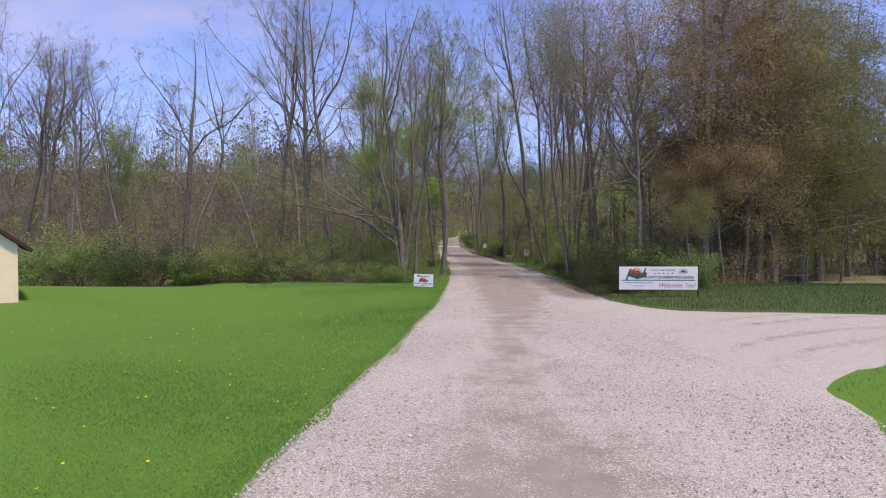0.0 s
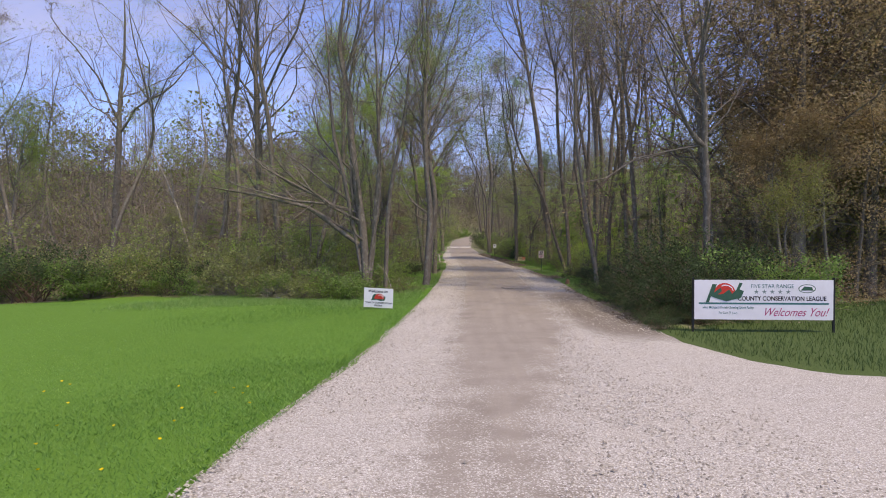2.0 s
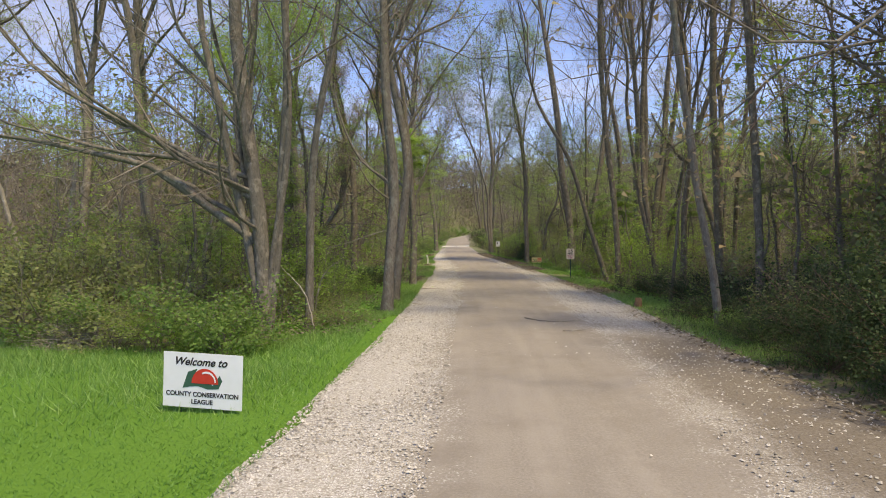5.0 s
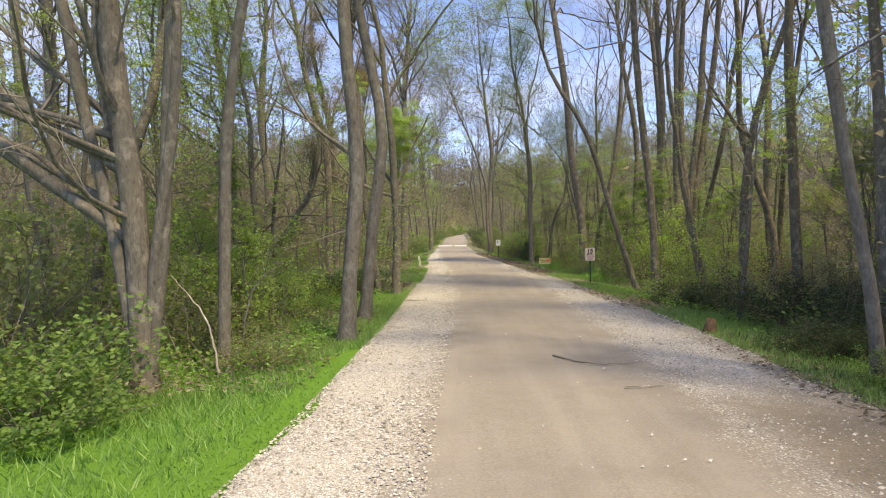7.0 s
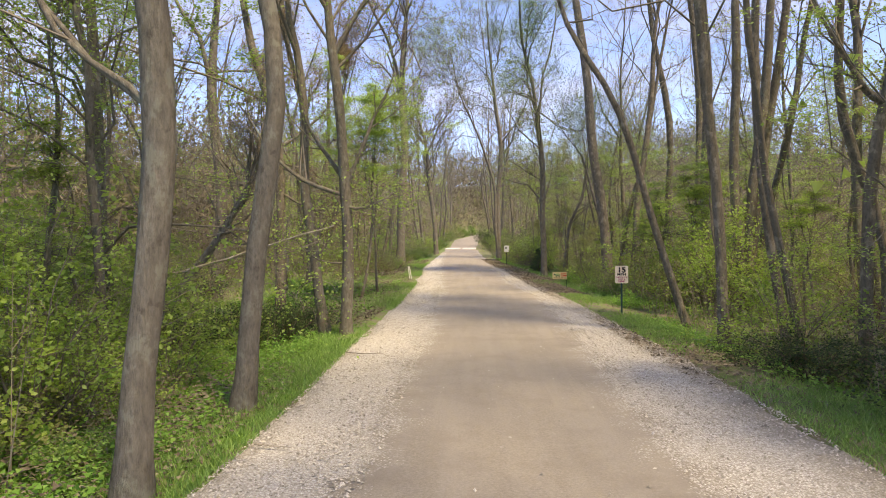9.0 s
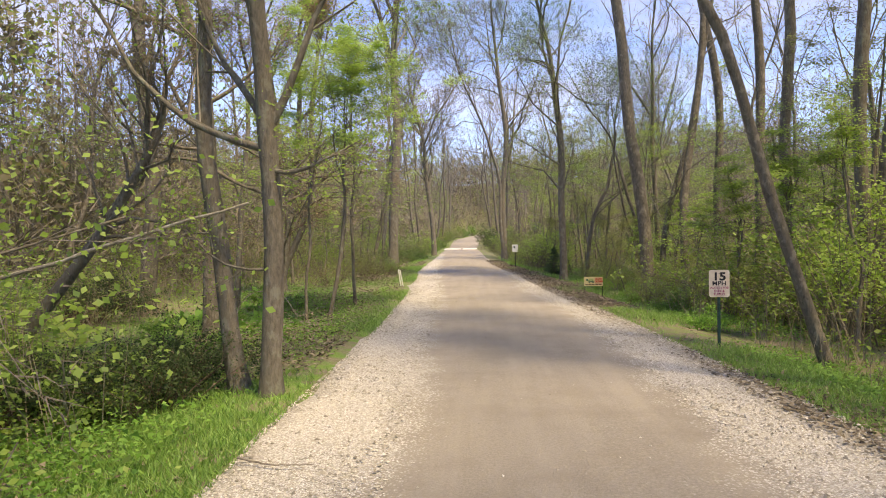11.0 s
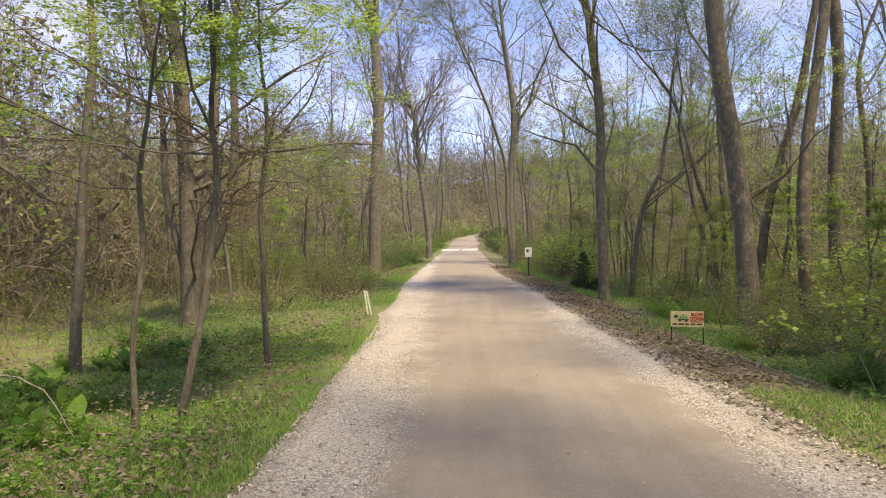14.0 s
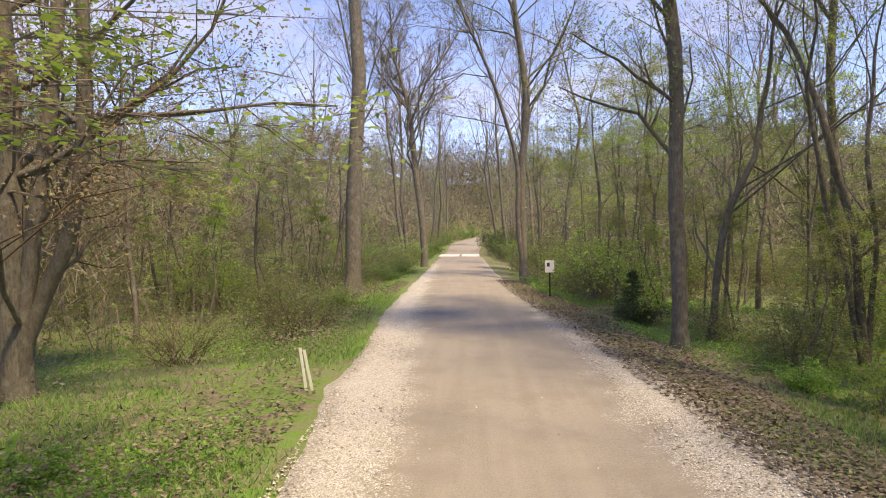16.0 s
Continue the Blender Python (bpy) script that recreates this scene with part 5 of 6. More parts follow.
for x, y, k, s, q in [(-1.75, 35.0, 0, 0.85, 0.8), (-2.5, 36.1, 0, 1.0, 0.9), (-3.4, 35.6, 4, 0.5, 0.7), (-9.0, 38.4, 0, 1.0, 0.9), (-14.4, 39.2, 0, 1.25, 0.9), (-4.3, 36.0, 2, 0.8, 0.7), (-5.6, 36.6, 0, 0.95, 0.8), (-6.8, 37.3, 2, 1.1, 0.9), (-7.9, 38.0, 2, 1.0, 1.0),
                      (-9.6, 39.6, 1, 1.1, 1.0), (-11.2, 40.4, 0, 1.1, 1.0), (-13.4, 40.4, 2, 1.2, 1.0), (-15.2, 39.9, 0, 1.2, 1.0), (-17.2, 39.2, 1, 1.75, 1.0), (-19.3, 39.4, 0, 1.6, 1.0),
                      (-21.4, 39.0, 2, 1.5, 1.0), (-23.2, 38.4, 0, 1.7, 1.0), (-25.5, 38.8, 2, 1.7, 1.0), (-28.0, 38.4, 0, 1.6, 1.0), (-31, 38.6, 0, 1.6, 1.0), (-20.4, 41.5, 2, 1.6, 1.1), (-24.2, 41.5, 4, 1.3, 1.1), (-14.0, 42.0, 4, 1.0, 1.0), (-10.2, 42.0, 3, 1.3, 1.1), (-8.0, 40.0, 2, 1.2, 1.2), (-12.2, 41.8, 2, 1.3, 1.2), (-4.6, 38.6, 2, 1.2, 1.1),
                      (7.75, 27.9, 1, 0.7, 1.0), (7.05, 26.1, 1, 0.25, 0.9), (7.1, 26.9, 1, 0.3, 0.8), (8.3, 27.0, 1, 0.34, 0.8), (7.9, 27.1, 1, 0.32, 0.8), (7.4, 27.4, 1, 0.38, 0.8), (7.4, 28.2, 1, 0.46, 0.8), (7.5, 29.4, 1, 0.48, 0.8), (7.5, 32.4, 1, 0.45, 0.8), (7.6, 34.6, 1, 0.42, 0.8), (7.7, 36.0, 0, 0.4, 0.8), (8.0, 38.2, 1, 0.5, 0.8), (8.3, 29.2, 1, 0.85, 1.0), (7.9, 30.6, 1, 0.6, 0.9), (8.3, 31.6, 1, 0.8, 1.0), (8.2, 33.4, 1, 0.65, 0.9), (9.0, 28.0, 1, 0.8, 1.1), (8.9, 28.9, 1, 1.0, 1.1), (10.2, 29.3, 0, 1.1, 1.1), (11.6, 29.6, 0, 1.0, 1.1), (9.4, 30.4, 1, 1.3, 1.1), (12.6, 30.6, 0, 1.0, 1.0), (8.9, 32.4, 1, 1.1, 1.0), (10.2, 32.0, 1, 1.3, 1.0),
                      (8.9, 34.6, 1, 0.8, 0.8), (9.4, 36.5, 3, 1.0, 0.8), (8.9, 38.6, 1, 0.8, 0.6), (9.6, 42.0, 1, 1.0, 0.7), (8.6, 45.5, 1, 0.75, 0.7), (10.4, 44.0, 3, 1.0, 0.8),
                      (-0.9, 48.9, 1, 0.62, 1.0), (-1.7, 48.7, 0, 0.72, 0.9), (-2.6, 48.5, 1, 0.72, 0.9), (-1.3, 49.9, 1, 0.7, 0.9), (-2.3, 50.1, 0, 0.75, 0.9), (-3.4, 49.4, 0, 0.8, 0.9), (-0.4, 40.9, 0, 0.4, 0.8), (-0.3, 37.9, 2, 0.45, 0.7), (-2.0, 40.2, 2, 0.8, 0.7), (-2.7, 42.5, 2, 0.9, 0.7),
                      (10.3, 54.0, 4, 0.9, 1.0), (11.2, 55.6, 2, 1.0, 1.0), (10.0, 57.0, 2, 0.85, 1.0), (9.8, 58.4, 4, 1.0, 0.9), (11.6, 57.0, 4, 1.1, 0.9), (10.9, 60.5, 2, 1.0, 0.9),
                      (7.4, 75.5, 1, 0.45, 0.8), (8.7, 62.6, 2, 0.5, 0.9), (9.3, 64.2, 2, 0.6, 0.9), (8.4, 66.2, 4, 0.4, 0.9), (9.9, 66.4, 2, 0.6, 1.0), (8.8, 69.6, 2, 0.6, 0.9), (10.8, 68.4, 4, 0.6, 0.9), (11.6, 65.0, 2, 0.8, 0.9), (9.8, 71.4, 2, 0.7, 0.9), (8.6, 73.0, 2, 0.6, 0.9), (11.4, 72.4, 4, 0.7, 1.0), (12.4, 68.0, 2, 0.9, 1.0), (9.2, 60.6, 4, 0.5, 0.9), (10.2, 63.0, 2, 0.6, 0.9), (7.8, 77.5, 4, 1.0, 1.0), (7.2, 82.0, 4, 1.0, 1.0), (7.0, 86.5, 2, 1.0, 1.0), (6.4, 94.0, 2, 1.1, 1.0), (5.9, 101, 4, 1.0, 1.0), (6.0, 118, 1, 1.2, 1.0), (5.9, 124, 0, 1.3, 1.0), (5.9, 129.5, 1, 1.6, 1.1), (6.3, 136, 0, 1.7, 1.1), (6.6, 144, 1, 1.8, 1.2),
                      (-1.9, 73.5, 3, 0.8, 0.9), (-2.6, 76.0, 2, 0.8, 0.8), (-1.8, 79.0, 0, 0.7, 0.8), (-2.6, 92.0, 0, 1.0, 0.8), (-2.2, 97.0, 0, 1.0, 0.8), (-2.7, 104.0, 2, 1.0, 0.8), (-1.6, 42.2, 4, 0.6, 0.9), (-2.6, 43.6, 4, 0.7, 0.9), (-3.8, 42.6, 4, 0.9, 0.9), (-5.0, 43.8, 4, 0.9, 1.0), (-1.4, 44.8, 4, 0.5, 0.8), (-2.8, 46.4, 4, 0.7, 0.9), (-4.4, 45.6, 4, 0.9, 1.0),
                      (-6.2, 46.0, 4, 1.0, 1.0), (-3.6, 49.0, 4, 0.7, 0.9), (-5.4, 50.5, 4, 0.9, 0.9), (-7.2, 48.6, 4, 1.1, 1.0), (-6.8, 52.4, 4, 0.9, 0.9), (-8.4, 51.0, 4, 1.1, 1.0), (-7.6, 43.0, 4, 1.1, 1.0), (-9.0, 45.6, 4, 1.1, 1.0),
                      (-1.3, 55.2, 5, 0.30, 0.8), (-2.0, 54.2, 5, 0.36, 0.8), (-2.9, 55.6, 5, 0.32, 0.9), (-1.9, 57.0, 5, 0.26, 0.8), (-3.2, 57.4, 5, 0.38, 0.8), (-2.4, 58.6, 5, 0.30, 0.8), (-4.0, 59.2, 5, 0.40, 0.8), (-1.6, 60.8, 5, 0.24, 0.8),
                      (-2.6, 61.8, 5, 0.34, 0.8), (-3.7, 62.8, 5, 0.36, 0.8), (-1.9, 63.6, 5, 0.28, 0.8), (-4.4, 56.4, 5, 0.40, 0.8), (-4.6, 64.0, 5, 0.40, 0.8), (-2.9, 53.2, 5, 0.38, 0.9), (7.9, 55.0, 5, 0.34, 0.9), (8.4, 59.4, 5, 0.36, 0.9), (8.1, 63.0, 5, 0.3, 0.9), (8.0, 67.6, 5, 0.32, 0.9),
                      (-3.0, 116, 0, 1.2, 1.0), (-2.9, 123, 0, 1.2, 1.0), (-3.2, 129, 3, 1.3, 1.0), (-2.6, 138, 0, 1.2, 1.1), (-2.3, 146, 2, 1.3, 1.1), (-1.9, 156, 0, 1.4, 1.1), (-1.2, 166, 2, 1.4, 1.1), (0.4, 178, 0, 1.4, 1.1), (2.4, 190, 0, 1.4, 1.1),
                      (-3.6, 70.5, 3, 0.8, 0.8), (12.5, 46, 3, 1.0, 0.9), (13.5, 52, 3, 1.1, 0.9), (-5.0, 44.5, 3, 1.0, 0.8), (-6.5, 40.5, 3, 1.1, 1.0)]:
    bush(x, y, k, s, q)


def open_floor(x, y):
    """The clear grassy floor beside the last stretch of the drive."""
    return (-6.5 < x < 1 and 49.5 < y < 72) or (6 < x < 13 and 60 < y < 80)


def scatter_bushes():
    rng = random.Random(5)
    made = 0
    while made < 86:
        left = rng.random() < 0.5
        y = rng.uniform(38, 112)
        x = road_left(y) - rng.uniform(2.2, 16) if left else road_right(y) + rng.uniform(2.4, 16)
        if not wood_edge(x, y, 1.2) or open_floor(x, y):
            continue
        bush(x, y, rng.choices(range(5), [0.6, 0.5, 2.6, 1.6, 3.0] if y > 46 or left else [1, 2, 0.3, 2, 0.5])[0], rng.uniform(0.7, 1.25), rng.uniform(0.8, 1.1))
        made += 1


scatter_bushes()


# ---------------------------------------------------------------- low growth
def undergrowth():
    """Brush on the woodland floor: thin stems with a haze of young leaves."""
    rng = np.random.default_rng(21)
    n = 5200
    y = rng.uniform(37, 125, n)
    left = rng.random(n) < 0.5
    off = 1.3 + rng.gamma(1.6, 6.0, n)
    x = np.where(left, road_left(y) - off, road_right(y) + off)
    extra_x, extra_y = rng.uniform(-40, -2, 450), rng.uniform(41, 50, 450)
    x, y = np.concatenate([x, extra_x]), np.concatenate([y, extra_y])
    ok = np.array([bool(wood_edge(a, b, 0.9)) and not open_floor(a, b) for a, b in zip(x, y)])
    x, y = x[ok], y[ok]
    z = land(x, y)
    n, m = len(x), 9
    h = rng.uniform(0.5, 1.0, n) * rng.choice([0.8, 1.4, 2.4, 3.2], n, p=[0.35, 0.3, 0.22, 0.13])
    own = np.repeat(np.arange(n), m)
    base = np.stack([x, y, z - 0.05], 1)[own] + np.concatenate([rng.normal(0, 0.18, (n * m, 2)), np.zeros((n * m, 1))], 1)
    d = unit(np.concatenate([rng.normal(0, 0.33, (n * m, 2)), np.ones((n * m, 1))], 1))
    tip = base + d * (h[own] * rng.uniform(0.6, 1.2, n * m))[:, None]
    stems = slivers(base, tip, rng.uniform(0.008, 0.02, n * m), rng)
    fork = base + (tip - base) * rng.uniform(0.35, 0.8, (n * m, 1))
    side = slivers(fork, fork + unit(d + rng.normal(0, 0.7, d.shape)) * (0.35 * h[own])[:, None], np.full(n * m, 0.008), rng)
    me = mesh_of("undergrowth", [(*stems, 0), (*side, 0)], TWIG_THICKET)
    top = tagged(link("undergrowth", me), "thin brown brush on the woodland floor with young leaves", "undergrowth", kind="stuff")
    green = rng.random(n) < 0.78
    cnt = rng.poisson(np.where(green, 30, 5), n)
    own = np.repeat(np.arange(n), cnt)
    q = len(own)
    C = np.stack([x, y, z], 1)[own] + np.concatenate([rng.normal(0, 0.22, (q, 2)) * (0.5 + h[own, None] * 0.5), np.zeros((q, 1))], 1)
    C[:, 2] += h[own] * rng.beta(2.2, 1.6, q)
    slot = np.array([0, 0, 1, 2])[(own * 7919) % 4]
    ch = [(*blades_of(C[slot == k], 0.085, rng, 0.5), k) for k in range(3)]
    tagged(link("foliage", mesh_of("undergrowth_foliage", ch, LEAF_YOUNG, LEAF_OLIVE, LEAF_YOUNG), top), kind="stuff")


undergrowth()


def blades(P, h, w, rng, lean=0.35):
    """Upright three-cornered grass blades at the places P."""
    n = len(P)
    a = rng.uniform(0, 6.283, n)
    s = np.stack([np.cos(a), np.sin(a), np.zeros(n)], 1) * (w * rng.uniform(0.6, 1.4, n))[:, None]
    t = np.concatenate([rng.normal(0, lean, (n, 2)), np.ones((n, 1))], 1) * (h * rng.uniform(0.55, 1.3, n))[:, None]
    V = np.stack([P - s, P + s, P + t], 1).reshape(-1, 3)
    return V, np.arange(3 * n).reshape(-1, 3)


def grass():
    rng = np.random.default_rng(31)
    n = 520000
    y = 2.6 + 35.5 * rng.beta(1.0, 1.6, n)
    x = road_left(y) + 0.15 - rng.gamma(1.1, 4.2, n)
    keep = (lawn_mask(x, y) > rng.uniform(0.3, 0.8, n)) & (x > -22)
    x, y = x[keep][:260000], y[keep][:260000]
    P = np.stack([x, y, land(x, y) - 0.01], 1)
    tall = 1 + 0.7 * smooth(0.2, 0.9, waves(x, y, 1.7, 3.0))
    ch = [(*blades(P, 0.036 * tall, 0.0065, rng, 0.9), 0)]
    # the banner's lawn, its shade put into darker blades, and the far island
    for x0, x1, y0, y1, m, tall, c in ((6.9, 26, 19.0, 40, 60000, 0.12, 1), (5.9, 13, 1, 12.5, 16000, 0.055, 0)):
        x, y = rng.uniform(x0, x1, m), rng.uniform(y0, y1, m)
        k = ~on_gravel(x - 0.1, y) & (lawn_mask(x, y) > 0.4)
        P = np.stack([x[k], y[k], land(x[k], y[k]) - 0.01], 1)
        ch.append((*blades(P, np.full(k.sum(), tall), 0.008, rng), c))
    tagged(link("lawn_grass", mesh_of("lawn_grass", ch, BLADE, BLADE_SHADED)), "short bright green mown grass", "grass", kind="stuff")
    # rough verge along the drive through the wood
    n = 330000
    y = rng.uniform(33, 84, n)
    left = rng.random(n) < 0.56
    off = rng.gamma(1.3, np.where(left & (y > 48), 2.1, np.where(y > 58, 2.2, 1.0)), n) - 0.12
    x = np.where(left, road_left(y) - off, road_right(y) + off)
    thick = waves(x, y, 1.4, 5.0) + np.where(left, 0.35, -0.05)
    thick = np.where(left & (y > 50.3) & (y < 54.2) & (off < 1.7), thick - 1.1, thick)
    thick = np.where((y > 54) & left, thick - 0.15 - 0.9 * smooth(0.1, 0.7, waves(x, y, 2.3, 6.0)), thick)
    thick = np.where((y > 58) & ~left, thick - 1.0 * smooth(1.6, 0.8, x - road_right(y)) - 0.1 - 0.5 * smooth(0.2, 0.8, waves(x, y, 3.1, 6.0)), thick)
    keep = (thick > rng.uniform(-0.9, 0.9, n)) & (lawn_mask(x, y) < 0.95)
    x, y = x[keep], y[keep]
    ex, ey = rng.uniform(-9, 0.6, 46000), rng.uniform(29, 37.5, 46000)
    k = (ex < road_left(ey) - 0.05) & (rng.random(46000) < smooth(29, 33.5, ey)) & (waves(ex, ey, 1.1, 2.0) > rng.uniform(-1.0, 0.7, 46000))
    x, y = np.concatenate([x, ex[k]]), np.concatenate([y, ey[k]])
    P = np.stack([x, y, land(x, y) - 0.01], 1)
    h = 0.115 * (0.7 + 0.6 * smooth(0, 1.4, np.maximum(road_left(y) - x, x - road_right(y))))
    tagged(link("verge_grass", mesh_of("verge_grass", [(*blades(P, h, 0.008, rng, 0.6), 0)], BLADE_WILD)), "rough green grass on the wooded verge", "grass", kind="stuff")


grass()


def road_top(x, y):
    lo, hi = road_left(y), road_right(y)
    e = np.minimum(x - lo, hi - x)
    return rise(y) + 0.045 * smooth(0, 2.2, e)


def herbs():
    rng = np.random.default_rng(41)
    n = 300000
    y = rng.uniform(36, 96, n)
    left = rng.random(n) < 0.55
    off = 0.5 + rng.gamma(1.7, 2.4, n)
    x = np.where(left, road_left(y) - off, road_right(y) + off)
    clear = ((x > -4.6) & (x < 1) & (y > 49.5) & (y < 72)) | ((x > 6) & (x < 7.9) & (y > 56) & (y < 76))
    keep = (waves(x, y, 2.1, 7.0) + 0.5 * waves(x, y, 0.7, 1.0) > rng.uniform(-1.0, 0.8, n) + 0.85 * clear) & ((y > 39) | (x > 3))
    x, y = x[keep], y[keep]
    C = np.stack([x, y, land(x, y) + rng.uniform(0.02, 0.26, len(x)) * (0.6 + 0.4 * waves(x, y, 3.0))], 1)
    ex, ey = rng.uniform(-6.5, 0.9, 30000), rng.uniform(37.2, 47.5, 30000)
    k = (ex < road_left(ey) - 0.5) & (waves(ex, ey, 1.3, 4.0) > rng.uniform(-0.9, 0.8, 30000))
    C = np.concatenate([C, np.stack([ex[k], ey[k], land(ex[k], ey[k]) + rng.uniform(0.02, 0.38, k.sum())], 1)])
    tagged(link("ground_plants", mesh_of("ground_plants", [(*specks(C, 0.058, rng, 0.6), 0)], HERB)), "leafy green ground plants on the woodland floor", "plants", kind="stuff")
    n = 130000
    y = rng.uniform(27, 90, n)
    left = rng.random(n) < 0.5
    off = np.where(left, 0.15, -0.55) + rng.gamma(1.3, 1.6, n)
    x = np.where(left, road_left(y) - off, road_right(y) + off)
    keep = waves(x, y, 1.9, 9.0) + 1.1 * (left & (y > 50.3) & (y < 54.2) & (off < 1.9)) + 0.25 * (left & (y > 54) & (waves(x, y, 2.3, 6.0) > 0.3)) + 1.0 * (~left & (y > 58.5) & (off < 1.4)) > rng.uniform(-0.7, 0.9, n)
    keep &= (y > 36) | (x > 3)
    x, y = x[keep], y[keep]
    vy = rng.uniform(58.5, 84, 9000)
    vx = road_right(vy) - 0.35 + 1.7 * rng.beta(1.6, 1.7, 9000)
    x, y = np.concatenate([x, vx]), np.concatenate([y, vy])
    C = np.stack([x, y, np.where(x < road_right(y), road_top(x, y), land(x, y)) + rng.uniform(0.006, 0.03, len(x))], 1)
    tagged(link("leaf_litter", mesh_of("leaf_litter", [(*specks(C, 0.062, rng, 0.8), 0)], LITTER)), "dry brown fallen leaves on the verge", "leaf litter", kind="stuff")


herbs()


STONE = leaf("gravel_stone", (0.24, 0.22, 0.19), (0.52, 0.49, 0.44), (0.74, 0.71, 0.67), 0.0, 0.9)


def stones():
    """Loose gravel, thickest along both edges of the drive."""
    rng = np.random.default_rng(51)
    n = 170000
    y = 3.5 + 74 * rng.beta(1.0, 1.25, n)
    lo, hi = road_left(y), road_right(y)
    u = rng.beta(0.7, 0.7, n)
    x = lo + 0.08 + (hi - lo - 0.16) * u
    tanl = np.interp(y, [0, 6, 12, 20, 26, 42, 55, 63, 78], [-0.6, 0.15, 1.2, 1.9, 2.2, 2.4, 2.15, 1.88, 1.0])
    tanr = np.interp(y, [0, 10, 14, 20, 26, 33, 50, 57, 63, 78], [2.9, 2.65, 2.9, 3.7, 4.6, 5.0, 5.3, 5.3, 4.7, 4.4])
    keep = (rng.random(n) < np.where((x > tanl) & (x < tanr), 0.007, 1.0)) & ((y > 24) | (x < 6.6)) & ((x < 4.8) | (y < 20) | (y > 38) | (rng.random(n) < 0.35))
    x, y = x[keep][:75000], y[keep][:75000]
    n = len(x)
    r = 0.009 + 0.021 * rng.beta(1.1, 5, n)
    c = np.stack([x, y, road_top(x, y) + r * 0.2], 1)
    base = np.array([(1, 0, 0), (0, 1, 0), (-1, 0, 0), (0, -1, 0), (0, 0, 0.75), (0, 0, -0.75)], float)
    V = c[:, None] + base[None] * r[:, None, None] * rng.uniform(0.6, 1.5, (n, 6, 1)) + rng.normal(0, 0.2, (n, 6, 3)) * r[:, None, None]
    f = np.array([(0, 1, 4), (1, 2, 4), (2, 3, 4), (3, 0, 4)])
    F = (np.arange(n)[:, None, None] * 6 + f).reshape(-1, 3)
    me = mesh_of("loose_gravel", [(V.reshape(-1, 3), F, 0)], STONE)
    me.polygons.foreach_set("use_smooth", np.zeros(len(me.polygons), bool))
    tagged(link("loose_gravel", me), "loose pale crushed stone on the drive", "gravel", kind="stuff")


stones()


# ---------------------------------------------------------------- signs
BANNER_WHITE = plain("banner_white_vinyl", (0.74, 0.75, 0.80), 0.45, 0, 0.05, 3)
SIGN_WHITE = plain("sign_white", (0.80, 0.80, 0.84), 0.4, 0, 0.04, 5)
SIGN_CREAM = plain("sign_aged_cream", (0.72, 0.63, 0.54), 0.5, 0, 0.1, 9)
SIGN_YELLOW = plain("sign_faded_yellow", (0.66, 0.56, 0.31), 0.6, 0, 0.15, 9)
INK, RED, TEAL, DKGREEN, PINK = (plain(n, c, 0.5, 0, 0.08) for n, c in (("ink_black", (0.025, 0.022, 0.03)), ("print_red", (0.62, 0.05, 0.035)), ("print_teal", (0.04, 0.17, 0.17)),
                                                                        ("print_dark_green", (0.035, 0.11, 0.075)), ("print_crimson", (0.42, 0.05, 0.16))))
PRINT_GREY = plain("print_grey_green", (0.17, 0.235, 0.24), 0.5)
LIGHTGREEN = plain("print_light_green", (0.42, 0.52, 0.22), 0.6)
POST_DARK = plain("post_dark_metal", (0.03, 0.033, 0.036), 0.5, 0.4)
POST_GREEN = plain("post_green_steel", (0.03, 0.075, 0.07), 0.5, 0.3)
RUST = plain("rusty_steel", (0.13, 0.075, 0.045), 0.85, 0.1, 0.3)
CONCRETE = plain("pale_concrete", (0.70, 0.68, 0.65), 0.9, 0, 0.15, 7)
PVC = plain("weathered_white_plastic", (0.66, 0.67, 0.60), 0.5, 0, 0.1)


def part(name, bm, mat, parent, label="", m=None, smooth_=False):
    me = bpy.data.meshes.new(name)
    bm.to_mesh(me)
    bm.free()
    for p in me.polygons:
        p.use_smooth = smooth_
    me.materials.append(mat)
    ob = link(name, me, parent, label)
    if m is not None:
        ob.matrix_local = m
    return ob


def slab(w, d, h, bevel=0.0, seg=2):
    """A box w by d by h on its base's middle, with its edges rounded."""
    bm = bmesh.new()
    bmesh.ops.create_cube(bm, size=1, matrix=Matrix.Translation((0, 0, h / 2)) @ Matrix.Diagonal((w, d, h, 1)))
    if bevel:
        bmesh.ops.bevel(bm, geom=bm.edges[:], offset=bevel, segments=seg, affect="EDGES")
    return bm


def plate(w, h, d, corner, seg=4):
    """An upright plate in the xz plane, front towards -y, with rounded corners."""
    bm = bmesh.new()
    vs = []
    for cx, cz, a0 in ((w / 2 - corner, h - corner, 0), (-w / 2 + corner, h - corner, 90), (-w / 2 + corner, corner, 180), (w / 2 - corner, corner, 270)):
        for k in range(seg + 1):
            a = math.radians(a0 + 90 * k / seg)
            vs.append(bm.verts.new((cx + corner * math.cos(a), 0, cz + corner * math.sin(a))))
    f = bm.faces.new(vs)
    e = bmesh.ops.extrude_face_region(bm, geom=[f])
    bmesh.ops.translate(bm, vec=(0, d, 0), verts=[v for v in e["geom"] if isinstance(v, bmesh.types.BMVert)])
    bmesh.ops.recalc_face_normals(bm, faces=bm.faces[:])
    return bm


